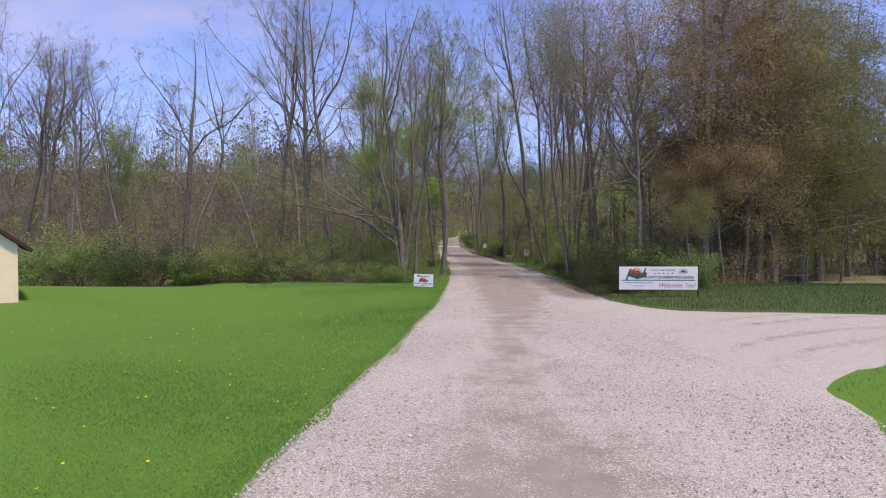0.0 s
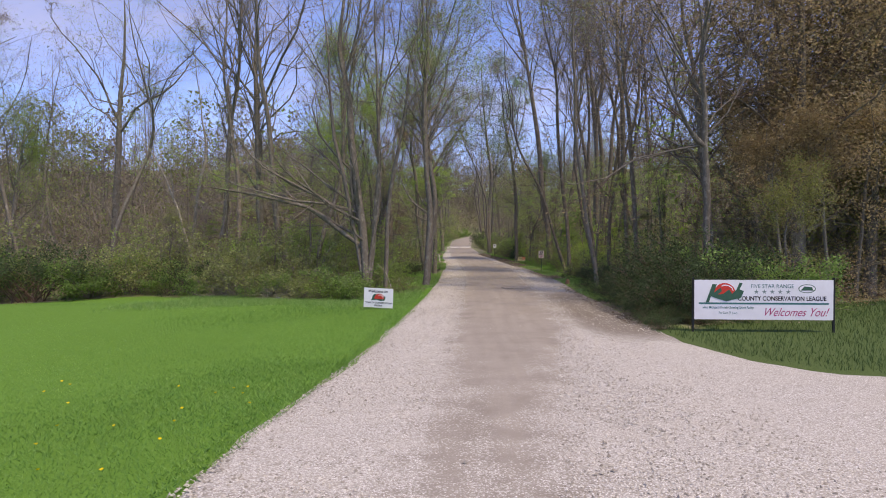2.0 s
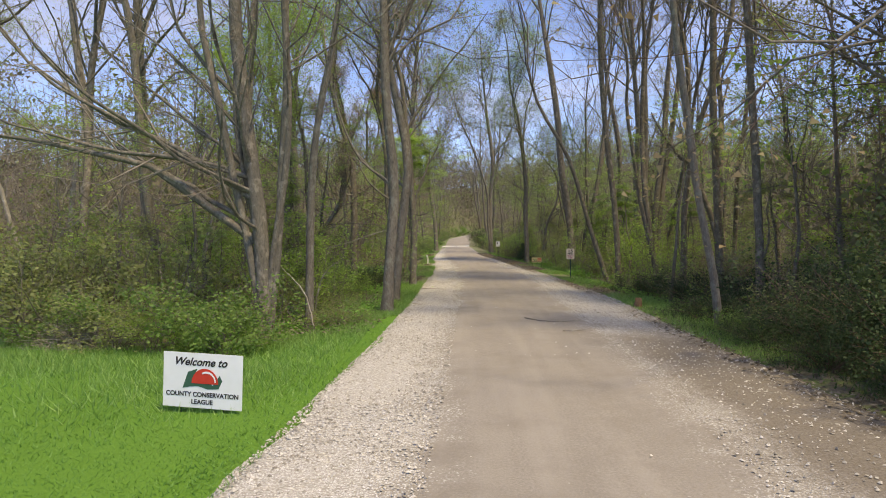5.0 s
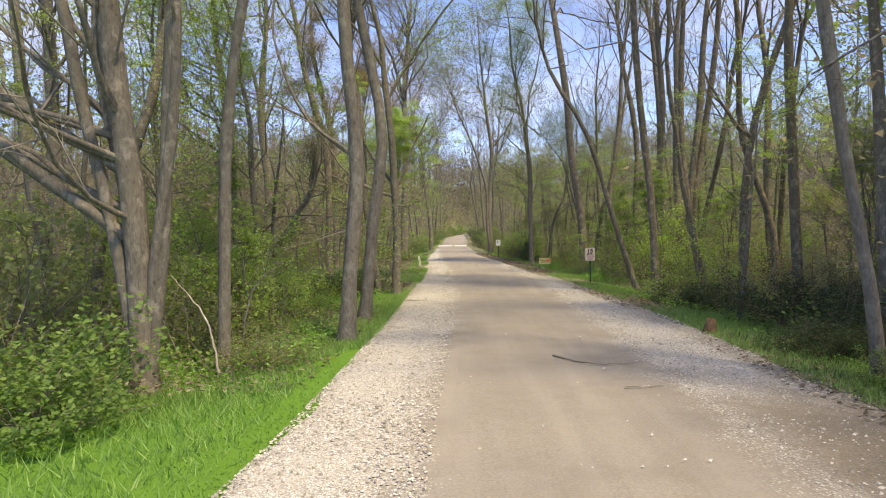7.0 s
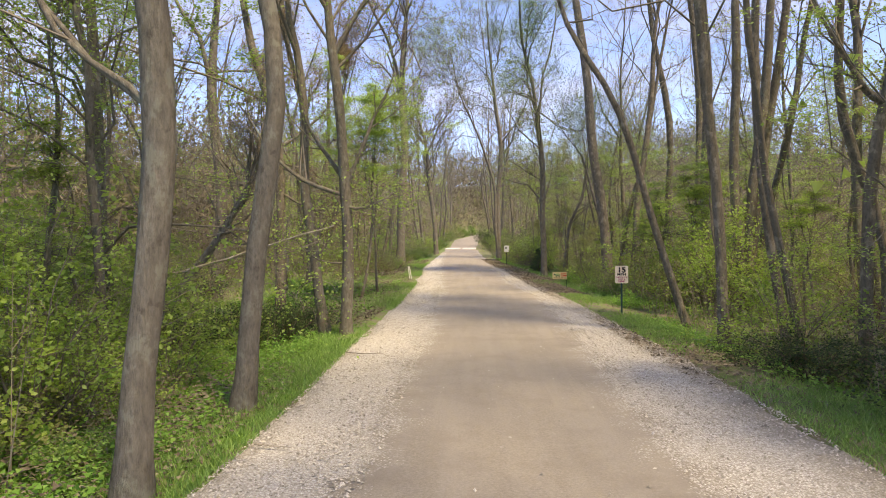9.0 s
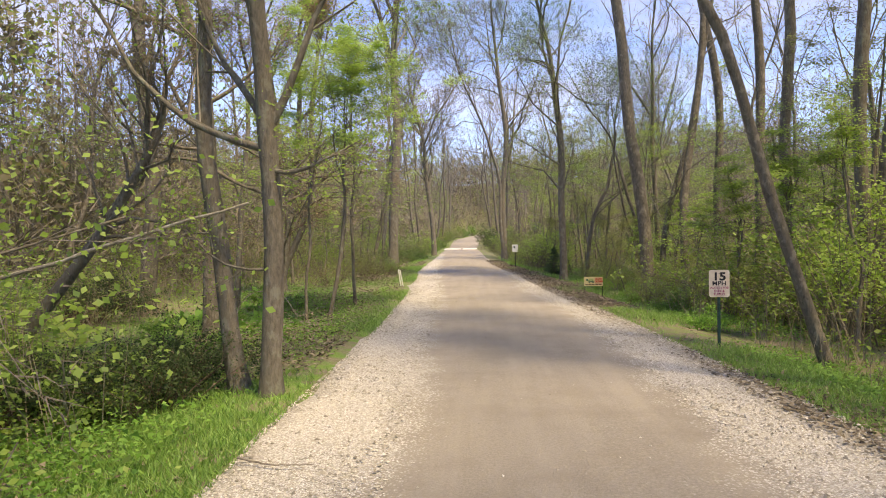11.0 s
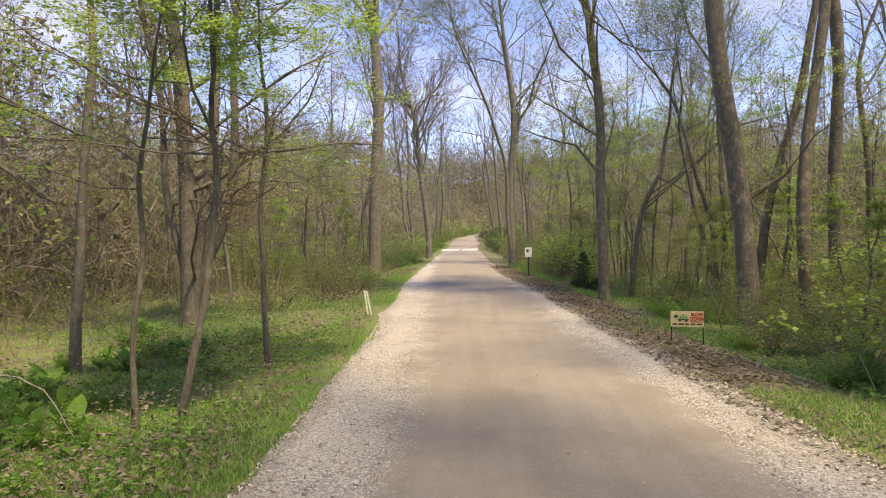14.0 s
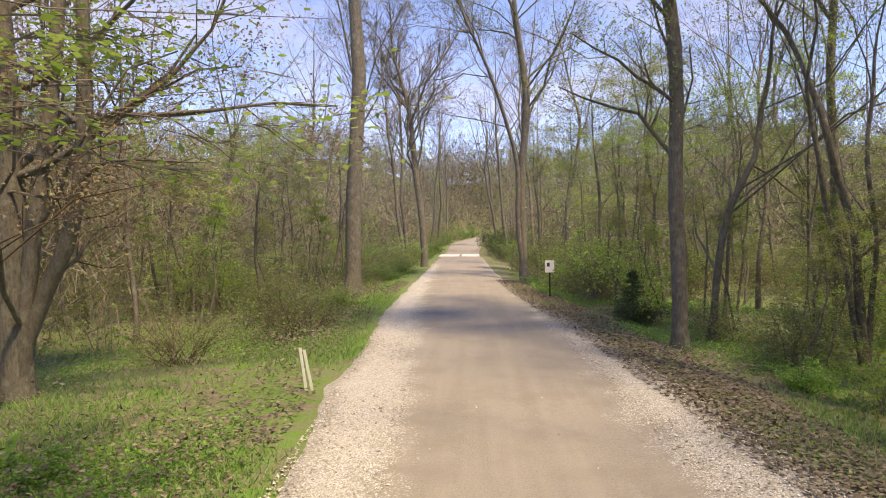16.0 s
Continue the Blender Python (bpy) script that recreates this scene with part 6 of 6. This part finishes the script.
def outline(points, d=0.002):
    """A thin printed shape in the xz plane."""
    bm = bmesh.new()
    f = bm.faces.new([bm.verts.new((x, 0, z)) for x, z in points])
    e = bmesh.ops.extrude_face_region(bm, geom=[f])
    bmesh.ops.translate(bm, vec=(0, d, 0), verts=[v for v in e["geom"] if isinstance(v, bmesh.types.BMVert)])
    bmesh.ops.recalc_face_normals(bm, faces=bm.faces[:])
    return bm


def oval(rx, rz, cx, cz, n=24, a0=0, a1=360):
    return [(cx + rx * math.cos(math.radians(a0 + (a1 - a0) * k / n)), cz + rz * math.sin(math.radians(a0 + (a1 - a0) * k / n))) for k in range(n if a1 - a0 == 360 else n + 1)]


def lettering(name, text, size, x, z, mat, parent, y=-0.003, slant=0.0, width=1.0, bold=0.0):
    cu = bpy.data.curves.new(name, "FONT")
    cu.body, cu.size, cu.align_x, cu.shear, cu.offset, cu.extrude = text, size, "CENTER", slant, bold, 0.0006
    tmp = new("lettering_source", cu)
    me = bpy.data.meshes.new_from_object(tmp.evaluated_get(bpy.context.evaluated_depsgraph_get()))
    bpy.data.objects.remove(tmp)
    me.name = name
    me.materials.clear()
    me.materials.append(mat)
    ob = link(name, me, parent)
    ob.matrix_local = pose(x, y, z, 90, 0, 0) @ Matrix.Diagonal((width, 1, 1, 1))
    return ob


def post(name, w, h, mat, parent, x, y=0.0, z=-0.25, label=""):
    return part(name, slab(w, w, h, w * 0.15), mat, parent, label, pose(x, y, z))


def printed(name, pts, mat, parent, y=-0.003):
    return part(name, outline(pts), mat, parent, "", pose(0, y, 0))


def banner_sign():
    e = new("banner_sign")
    e.matrix_world = pose(9.19, 25.52, float(land(9.0, 25.5)), 0, 0, -4.0)
    w, z0, h = 3.07, 0.30, 0.92
    bm = plate(w, h, 0.006, 0.004, 1)
    p = part("panel", bm, BANNER_WHITE, e, "white printed vinyl banner", pose(0, 0, z0))
    for x in (-w / 2 - 0.02, w / 2 + 0.02):
        post("post", 0.05, z0 + h + 0.30, POST_DARK, e, x, 0.035)
    for z in (z0 + 0.01, z0 + h - 0.03):
        part("rail", slab(w + 0.06, 0.03, 0.03, 0.004), POST_DARK, e, "", pose(0, 0.035, z))
    printed("stripe", [(-w / 2 + 0.1, 0.355), (w / 2 - 0.1, 0.355), (w / 2 - 0.1, 0.395), (-w / 2 + 0.1, 0.395)], TEAL, p)
    lettering("lettering", "COUNTY CONSERVATION LEAGUE", 0.14, 0.41, 0.445, INK, p, bold=0.003, width=0.87)
    lettering("lettering", "FIVE STAR RANGE", 0.125, 0.2, 0.735, TEAL, p, width=0.95)
    for k in range(5):
        pts = []
        for j in range(10):
            r, a = (0.062, 0.021)[j % 2], math.pi / 2 + j * math.pi / 5
            pts.append((-0.15 + 0.175 * k + r * math.cos(a), 0.645 + r * math.sin(a)))
        printed("star", pts, PRINT_GREY, p)
    lettering("lettering", "Welcomes You!", 0.27, 0.69, 0.09, PINK, p, slant=0.5, width=0.80)
    lettering("lettering", "West Michigan's Premier Shooting Sports Facility", 0.082, -0.78, 0.256, TEAL, p, slant=0.2, width=0.70, bold=0.0006)
    lettering("lettering", "For Over 75 Years", 0.078, -0.78, 0.13, TEAL, p, slant=0.2, width=0.70)
    printed("emblem_ground", oval(0.19, 0.10, 0.96, 0.72), DKGREEN, p)
    printed("emblem", oval(0.17, 0.085, 0.96, 0.72), SIGN_WHITE, p, -0.006)
    printed("emblem_band", [(0.82, 0.68), (1.10, 0.68), (1.06, 0.76), (0.9, 0.775)], DKGREEN, p, -0.009)
    def squeeze(pts):
        return [(-0.87 + 0.82 * (x + 0.84), z) for x, z in pts]
    printed("emblem_shell", squeeze(oval(0.30, 0.27, -0.82, 0.58, 18, 0, 180)), RED, p, -0.003)
    printed("emblem_arc", squeeze(oval(0.22, 0.17, -0.80, 0.64, 14, 10, 120) + oval(0.20, 0.145, -0.80, 0.64, 14, 10, 120)[::-1]), SIGN_WHITE, p, -0.006)
    printed("emblem_body", squeeze([(-1.34, 0.40), (-1.16, 0.82), (-1.04, 0.82), (-1.12, 0.62), (-0.94, 0.74), (-0.90, 0.66), (-1.02, 0.58), (-0.86, 0.60), (-0.70, 0.70), (-0.62, 0.60), (-0.50, 0.70),
                                    (-0.42, 0.86), (-0.34, 0.84), (-0.42, 0.70), (-0.30, 0.66), (-0.38, 0.50), (-0.62, 0.46), (-0.78, 0.42), (-1.0, 0.48), (-1.2, 0.54), (-1.25, 0.40)]), DKGREEN, p, -0.009)
    tagged(e, "white printed banner stretched between dark metal posts on grass", "banner")


def yard_sign():
    e = new("yard_sign")
    e.matrix_world = pose(-0.36, 30.3, float(land(-0.45, 30.3)), 0, 2.5, -7.0)
    p = part("panel", plate(0.92, 0.60, 0.008, 0.003, 1), SIGN_WHITE, e, "white corrugated plastic panel", pose(0, 0, 0.055))
    for x in (-0.25, 0.25):
        post("wire_leg", 0.008, 0.55, POST_DARK, e, x, 0.012)
    lettering("lettering", "Welcome to", 0.12, -0.03, 0.465, INK, p, slant=0.35, bold=0.003)
    lettering("lettering", "COUNTY CONSERVATION", 0.070, 0.0, 0.125, INK, p, bold=0.002)
    lettering("lettering", "LEAGUE", 0.070, 0.0, 0.045, INK, p, bold=0.002)
    printed("emblem_shell", oval(0.155, 0.165, 0.03, 0.27, 18, 0, 180), RED, p, -0.006)
    printed("emblem_arc", oval(0.11, 0.115, 0.05, 0.29, 14, 0, 120) + oval(0.095, 0.095, 0.05, 0.29, 14, 0, 120)[::-1], SIGN_WHITE, p, -0.009)
    printed("emblem_body", [(-0.23, 0.21), (-0.17, 0.39), (-0.06, 0.43), (-0.10, 0.34), (0.0, 0.27), (0.08, 0.31), (0.12, 0.25), (0.2, 0.37), (0.23, 0.31), (0.19, 0.22), (0.06, 0.21), (-0.05, 0.24), (-0.14, 0.23)], DKGREEN, p, -0.003)
    tagged(e, "small white welcome sign pushed into the lawn", "sign")


def speed_sign():
    e = new("speed_limit_sign")
    e.matrix_world = pose(7.145, 52.24, float(land(7.22, 52.24)), 0, 0, -3)
    w, h = 0.335, 0.455
    z0 = 0.84
    p = part("panel", plate(w, h, 0.004, 0.035), SIGN_CREAM, e, "aged cream metal plate", pose(0, 0, z0))
    post("post", 0.045, z0 + 0.55, POST_GREEN, e, 0.0, 0.03, -0.3, "dark green steel post")
    for z in (0.06, h - 0.06):
        bm = bmesh.new()
        bmesh.ops.create_cone(bm, cap_ends=True, segments=8, radius1=0.008, radius2=0.007, depth=0.008)
        part("bolt", bm, POST_DARK, p, "", pose(0, -0.003, z, 90))
    lettering("lettering", "15", 0.185, 0.0, 0.285, INK, p, bold=0.006, width=1.2)
    lettering("lettering", "MPH", 0.10, 0.0, 0.198, INK, p, bold=0.002, width=1.15)
    for t, z in (("WATCH FOR", 0.135), ("DEER &", 0.083), ("TURKEY", 0.032)):
        lettering("lettering", t, 0.055, 0.0, z, PINK, p, bold=0.0008, width=0.95)
    tagged(e, "cream speed limit plate on a dark green post by the drive", "sign")


def turtle_sign():
    e = new("warning_sign")
    e.matrix_world = pose(6.70, 61.6, float(land(6.74, 61.6)), 0, 0, -14)
    w, h, z0 = 0.56, 0.28, 0.32
    p = part("panel", plate(w, h, 0.01, 0.004, 1), SIGN_YELLOW, e, "faded yellow board", pose(0, 0, z0))
    for x in (-w / 2 + 0.015, w / 2 - 0.015):
        post("post", 0.017, z0 + h + 0.25, POST_DARK, e, x, 0.025)
    for t, z in (("SLOW", 0.195), ("DOWN", 0.115)):
        lettering("lettering", t, 0.085, 0.165, z, RED, p, bold=0.004, width=0.85)
    printed("red_bar", [(0.05, 0.085), (0.265, 0.085), (0.265, 0.10), (0.05, 0.10)], RED, p)
    for x0, x1 in ((-0.25, -0.17), (-0.15, -0.06), (-0.04, 0.03), (0.06, 0.14), (0.16, 0.25)):
        printed("text_bar", [(x0, 0.035), (x1, 0.035), (x1, 0.062), (x0, 0.062)], RUST, p)
    printed("painted_shell", oval(0.09, 0.10, -0.07, 0.135, 16, 0, 180), LIGHTGREEN, p)
    for x, z in ((-0.115, 0.17), (-0.07, 0.20), (-0.025, 0.17), (-0.07, 0.155)):
        printed("shell_mark", oval(0.013, 0.012, x, z, 10), DKGREEN, p, -0.006)
    printed("painted_body", oval(0.10, 0.012, -0.07, 0.133), DKGREEN, p, -0.005)
    printed("painted_head", oval(0.036, 0.034, -0.19, 0.185), DKGREEN, p)
    for x in (-0.125, -0.015):
        printed("painted_foot", oval(0.026, 0.018, x, 0.11), DKGREEN, p)
    tagged(e, "faded yellow warning board on two thin dark posts", "sign")


def far_sign():
    e = new("small_sign")
    e.matrix_world = pose(5.5, 81.4, float(land(5.5, 81.4)), 0, 0, 4)
    p = part("panel", plate(0.34, 0.45, 0.005, 0.03), SIGN_WHITE, e, "white metal plate", pose(0, 0, 0.90))
    post("post", 0.05, 1.3, POST_DARK, e, 0.0, 0.03, -0.3)
    printed("text_bar", [(-0.10, 0.22), (0.0, 0.22), (0.0, 0.36), (-0.10, 0.36)], POST_GREEN, p)
    tagged(e, "small white plate on a dark post beside the drive", "sign")


banner_sign()
yard_sign()
speed_sign()
turtle_sign()
far_sign()


# ---------------------------------------------------------------- shed
SIDING = plain("cream_siding", (0.78, 0.68, 0.50), 0.75, 0, 0.06, 2)
SHINGLE = plain("dark_brown_shingle", (0.055, 0.035, 0.03), 0.9, 0, 0.3, 20)


def shed():
    """Cream shed with a dark gabled roof; its gable looks towards the drive's entry."""
    e = new("shed")
    e.matrix_world = pose(-15.15, 23.55, 0.0, 0, 0, 35)
    W, D, H, R = 4.6, 5.5, 2.2, 1.75
    bm = bmesh.new()
    vs = [bm.verts.new(p) for p in ((-W, 0, -0.1), (0, 0, -0.1), (0, 0, H), (-W / 2, 0, H + R), (-W, 0, H))]
    f = bm.faces.new(vs)
    g = bmesh.ops.extrude_face_region(bm, geom=[f])
    bmesh.ops.translate(bm, vec=(0, D, 0), verts=[v for v in g["geom"] if isinstance(v, bmesh.types.BMVert)])
    bmesh.ops.recalc_face_normals(bm, faces=bm.faces[:])
    part("wall", bm, SIDING, e, "cream board wall")
    sl = math.atan2(R, W / 2)
    ln = (W / 2 + 0.42) / math.cos(sl)
    for s in (1, -1):
        bm = slab(ln, D + 0.5, 0.14, 0.01)
        part("roof", bm, SHINGLE, e, "dark brown roof slope", pose(-W / 2 + s * (W / 4 + 0.21), D / 2, H + R / 2 - 0.13, 0, math.degrees(sl) * s, 0))
    part("corner_board", slab(0.09, 0.03, H, 0.005), SIDING, e, "", pose(-0.045, -0.017, 0))
    part("seam", slab(W, 0.012, 0.02, 0.002), SIDING, e, "", pose(-W / 2, -0.008, H - 0.02))
    tagged(e, "cream-walled shed with a dark brown gabled roof on the lawn", "shed")


shed()


# ---------------------------------------------------------------- small things along the drive
def marker():
    e = new("marker_stake")
    e.matrix_world = pose(0.18, 66.6, float(land(0.28, 66.6)), 0, -9, 12)
    for x, h in ((-0.045, 0.60), (0.045, 0.56)):
        part("slat", slab(0.045, 0.018, h + 0.15, 0.004), PVC, e, "", pose(x, 0, -0.12, 0, 2 if x < 0 else -1, 0))
    tagged(e, "leaning pair of white plastic marker slats on the verge", "marker")


def crossing():
    for i, (x, w) in enumerate(((0.0, 2.1), (2.3, 1.9))):
        e = part("concrete_slab", slab(w, 6.5, 0.12, 0.015), CONCRETE, None, "", pose(x + 0.1, 129.5, 0.0, 0, 0, 0))
        tagged(e, "pale concrete slab of the small crossing in the drive", "concrete slab", "concrete slabs")


def stick(name, pts, r, mat, label, category, seed=0, group=""):
    """A fallen stick or bough through the given points."""
    rng = np.random.default_rng(seed)
    p = np.array(pts, float)
    t = np.linspace(0, len(p) - 1, 17)
    P = np.stack([np.interp(t, np.arange(len(p)), p[:, k]) for k in range(3)], 1)
    for _ in range(4):
        P[1:-1] = 0.4 * P[1:-1] + 0.3 * (P[:-2] + P[2:])
    P[1:-1] += rng.normal(0, r * 0.4, (15, 3))
    ob = link(name, mesh_of(name, [(*tubes(P[None], (r * np.linspace(1, 0.35, 17))[None], 6, rng, 0.08), 0)], mat))
    return tagged(ob, label, category, group)


marker()
crossing()
stick("fallen_twig", [(3.85, 37.95, 0.06), (4.1, 37.5, 0.055), (4.4, 37.28, 0.055), (4.85, 37.35, 0.06)], 0.014, TWIG, "long thin dark twig lying on the drive", "twig", 1)
stick("fallen_twig", [(4.4, 36.0, 0.06), (4.65, 35.98, 0.058), (4.85, 36.05, 0.06)], 0.012, DEADWOOD, "short broken stick lying on the drive", "twig", 2)
stick("fallen_twig", [(1.0, 46.4, 0.05), (1.4, 46.2, 0.05), (1.7, 46.25, 0.05)], 0.010, TWIG, "short dark stick on the gravel edge", "twig", 3)
stick("fallen_twig", [(1.1, 41.2, 0.05), (1.5, 41.1, 0.05)], 0.012, DEADWOOD, "short pale stick on the gravel edge", "twig", 4)
stick("fallen_branch", [(-4.6, 48.0, 0.9), (-2.2, 48.5, 1.6), (0.3, 48.85, 2.35)], 0.04, DEADWOOD, "pale dead bough leaning against a trunk", "branch", 5)
stick("fallen_branch", [(-1.5, 48.0, -0.1), (-1.35, 47.7, 0.35), (-1.2, 47.5, 0.75)], 0.018, DEADWOOD, "pale broken stem standing by the bush", "branch", 6)
stick("fallen_branch", [(12.2, 68.3, -0.3), (11.1, 68.0, 1.5), (9.9, 67.6, 3.6)], 0.045, DEADWOOD, "pale dead stem leaning among the trees", "branch", 7)
stick("bent_sapling", [(-2.6, 56.2, -0.2), (-2.5, 56.1, 0.5), (-1.9, 56.0, 0.75), (-1.3, 55.9, 0.6), (-1.05, 55.9, 0.1)], 0.016, DEADWOOD, "thin sapling bent over in a hoop", "sapling", 8)
stick("fallen_branch", [(-1.35, 40.0, -0.2), (-1.2, 39.9, 0.55), (-1.0, 39.8, 1.05), (-0.6, 39.7, 1.3)], 0.022, DEADWOOD, "pale crooked dead stem at the wood's edge", "branch", 9)
stick("fallen_branch", [(-0.7, 37.2, 0.0), (-0.9, 37.4, 0.7), (-1.6, 37.8, 1.3)], 0.02, DEADWOOD, "pale crooked dead stem at the wood's edge", "branch", 10)


def spruce(x, y, h, w):
    """A small dark spruce: whorls of drooping boughs set with short needles."""
    rng = np.random.default_rng(71)
    e = new("spruce")
    e.matrix_world = pose(x, y, float(land(x, y)))
    P = np.array([[0, 0, -0.1], [0.01, 0, h * 0.4], [0, 0.01, h * 0.75], [0, 0, h]])[None]
    link("trunk", mesh_of("spruce_trunk", [(*tubes(P, np.array([[0.035, 0.025, 0.014, 0.004]]), 7), 0)], BARK_BROWN), e)
    z = h * rng.uniform(0.04, 0.97, 150)
    a = rng.uniform(0, 6.283, 150)
    ln = w / 2 * (1.02 - z / h) ** 0.8 * rng.uniform(0.7, 1.15, 150)
    A = np.stack([np.zeros(150), np.zeros(150), z], 1)
    B = A + np.stack([np.cos(a) * ln, np.sin(a) * ln, -0.18 * ln + 0.05], 1)
    own = np.repeat(np.arange(150), 60)
    f = rng.uniform(0.12, 1.03, len(own))[:, None]
    C = A[own] * (1 - f) + B[own] * f
    d = unit(unit(B - A)[own] + rng.normal(0, 0.6, (len(own), 3)))
    link("bough", mesh_of("spruce_boughs", [(*slivers(A, B, np.full(150, 0.014), rng), 0)], TWIG), e)["kind"] = "stuff"
    link("foliage", mesh_of("spruce_needles", [(*slivers(C, C + d * 0.085, np.full(len(C), 0.012), rng), 0)], LEAF_SPRUCE), e)["kind"] = "stuff"
    tagged(e, "small dark green spruce on the wooded verge", "tree")


LEAF_SPRUCE = leaf("needle_dark_green", (0.075, 0.125, 0.065), (0.105, 0.165, 0.085), (0.14, 0.21, 0.105), 0.25)
spruce(7.15, 75.6, 1.5, 1.3)


def broad_leaf_meshes(seed):
    """A clump of large arching leaves on short stalks."""
    rng = np.random.default_rng(seed)
    ch = []
    for k in range(9):
        a, ln, lean = 0.7 * k + rng.normal(0, 0.3), rng.uniform(0.22, 0.42), rng.uniform(0.35, 0.95)
        out = np.array([math.cos(a), math.sin(a), 0.0])
        side = np.array([-math.sin(a), math.cos(a), 0.0])
        t = np.linspace(0, 1, 6)
        mid = out * (ln * np.sin(t * lean * 1.3))[:, None] + np.array([0, 0, 1.0]) * (ln * (t * math.cos(lean) + 0.25 * t - 0.45 * t * t * lean))[:, None]
        half = ln * np.array([0.015, 0.14, 0.23, 0.24, 0.15, 0.005])
        fold = np.array([0, 0, 0.25])
        V = np.stack([mid - side * half[:, None] + fold * half[:, None], mid, mid + side * half[:, None] + fold * half[:, None]], 1).reshape(-1, 3)
        i = np.arange(5) * 3
        F = np.concatenate([np.stack([i, i + 1, i + 4, i + 3], 1), np.stack([i + 1, i + 2, i + 5, i + 4], 1)])
        ch.append((V, F, 0))
    return mesh_of("broad_leaves", ch, HERB)


def broad_plants():
    kinds = [broad_leaf_meshes(s) for s in (81, 82, 83)]
    rng = random.Random(84)
    for x0, x1, y0, y1, n in ((-4.6, -1.4, 50.5, 57.5, 34), (-5.5, -2.4, 57.5, 66, 26), (-3.2, -0.6, 38.6, 41.5, 10)):
        for _ in range(n):
            x, y = rng.uniform(x0, x1), rng.uniform(y0, y1)
            ob = link("broad_leaved_plant", rng.choice(kinds))
            ob.matrix_world = pose(x, y, float(land(x, y)) - 0.01, 0, 0, rng.uniform(0, 360)) @ Matrix.Scale(rng.uniform(0.7, 1.3), 4)
            tagged(ob, "clump of broad bright green leaves on the woodland floor", "plant", "broad-leaved plants")


broad_plants()


def brush_heap(x, y, w, h, seed):
    """A low heap of dry cut brush and dead grass."""
    rng = np.random.default_rng(seed)
    n = 1500
    p = rng.normal(0, 0.36, (n, 2)) * w
    z = h * np.exp(-(p ** 2).sum(1) / (0.45 * w) ** 2) * rng.uniform(0.05, 1.0, n)
    A = np.stack([p[:, 0], p[:, 1], z - 0.03], 1)
    d = unit(np.stack([rng.normal(0.25, 0.9, n), rng.normal(-0.3, 0.9, n), rng.normal(0.12, 0.3, n)], 1))
    ob = link("brush_heap", mesh_of("brush_heap", [(*slivers(A, A + d * rng.uniform(0.3, 1.0, (n, 1)), rng.uniform(0.008, 0.022, n), rng), 0)], DEADWOOD))
    ob.matrix_world = pose(x, y, float(land(x, y)))
    tagged(ob, "low heap of dry tan brush at the lawn's edge", "brush", kind="stuff")


brush_heap(-7.9, 37.9, 1.3, 0.7, 85)
brush_heap(-5.2, 36.4, 1.1, 0.6, 86)


def stump():
    rng = np.random.default_rng(8)
    P = np.array([[0, 0, -0.1], [0, 0, 0.05], [0.01, 0, 0.2], [0.02, 0, 0.3], [0.02, 0, 0.31]])[None]
    R = np.array([[0.16, 0.12, 0.09, 0.07, 0.02]])
    ob = link("stump", mesh_of("stump", [(*tubes(P, R, 11, rng, 0.1), 0)], bark("stump_rotten", (0.09, 0.06, 0.04), (0.26, 0.16, 0.095), None, 1.0)))
    ob.matrix_world = pose(6.98, 40.4, float(land(6.98, 40.4)) - 0.06)
    tagged(ob, "low broken brown tree stump at the drive's edge", "stump")


stump()


def dandelions():
    rng = np.random.default_rng(61)
    n = 120
    y = rng.uniform(5, 20, n)
    x = road_left(y) - 0.3 - rng.gamma(1.4, 3.0, n)
    bm = bmesh.new()
    bmesh.ops.create_cone(bm, cap_ends=True, segments=9, radius1=0.008, radius2=0.021, depth=0.014)
    me = bpy.data.meshes.new("dandelion")
    bm.to_mesh(me)
    bm.free()
    me.materials.append(DANDELION)
    for a, b in zip(x, y):
        ob = link("dandelion", me)
        ob.matrix_world = pose(a, b, float(land(a, b)) + rng.uniform(0.05, 0.09), rng.uniform(-15, 15), rng.uniform(-15, 15), 0)
        tagged(ob, "small yellow dandelion flower in the lawn", "flower", "dandelions in the lawn")


dandelions()
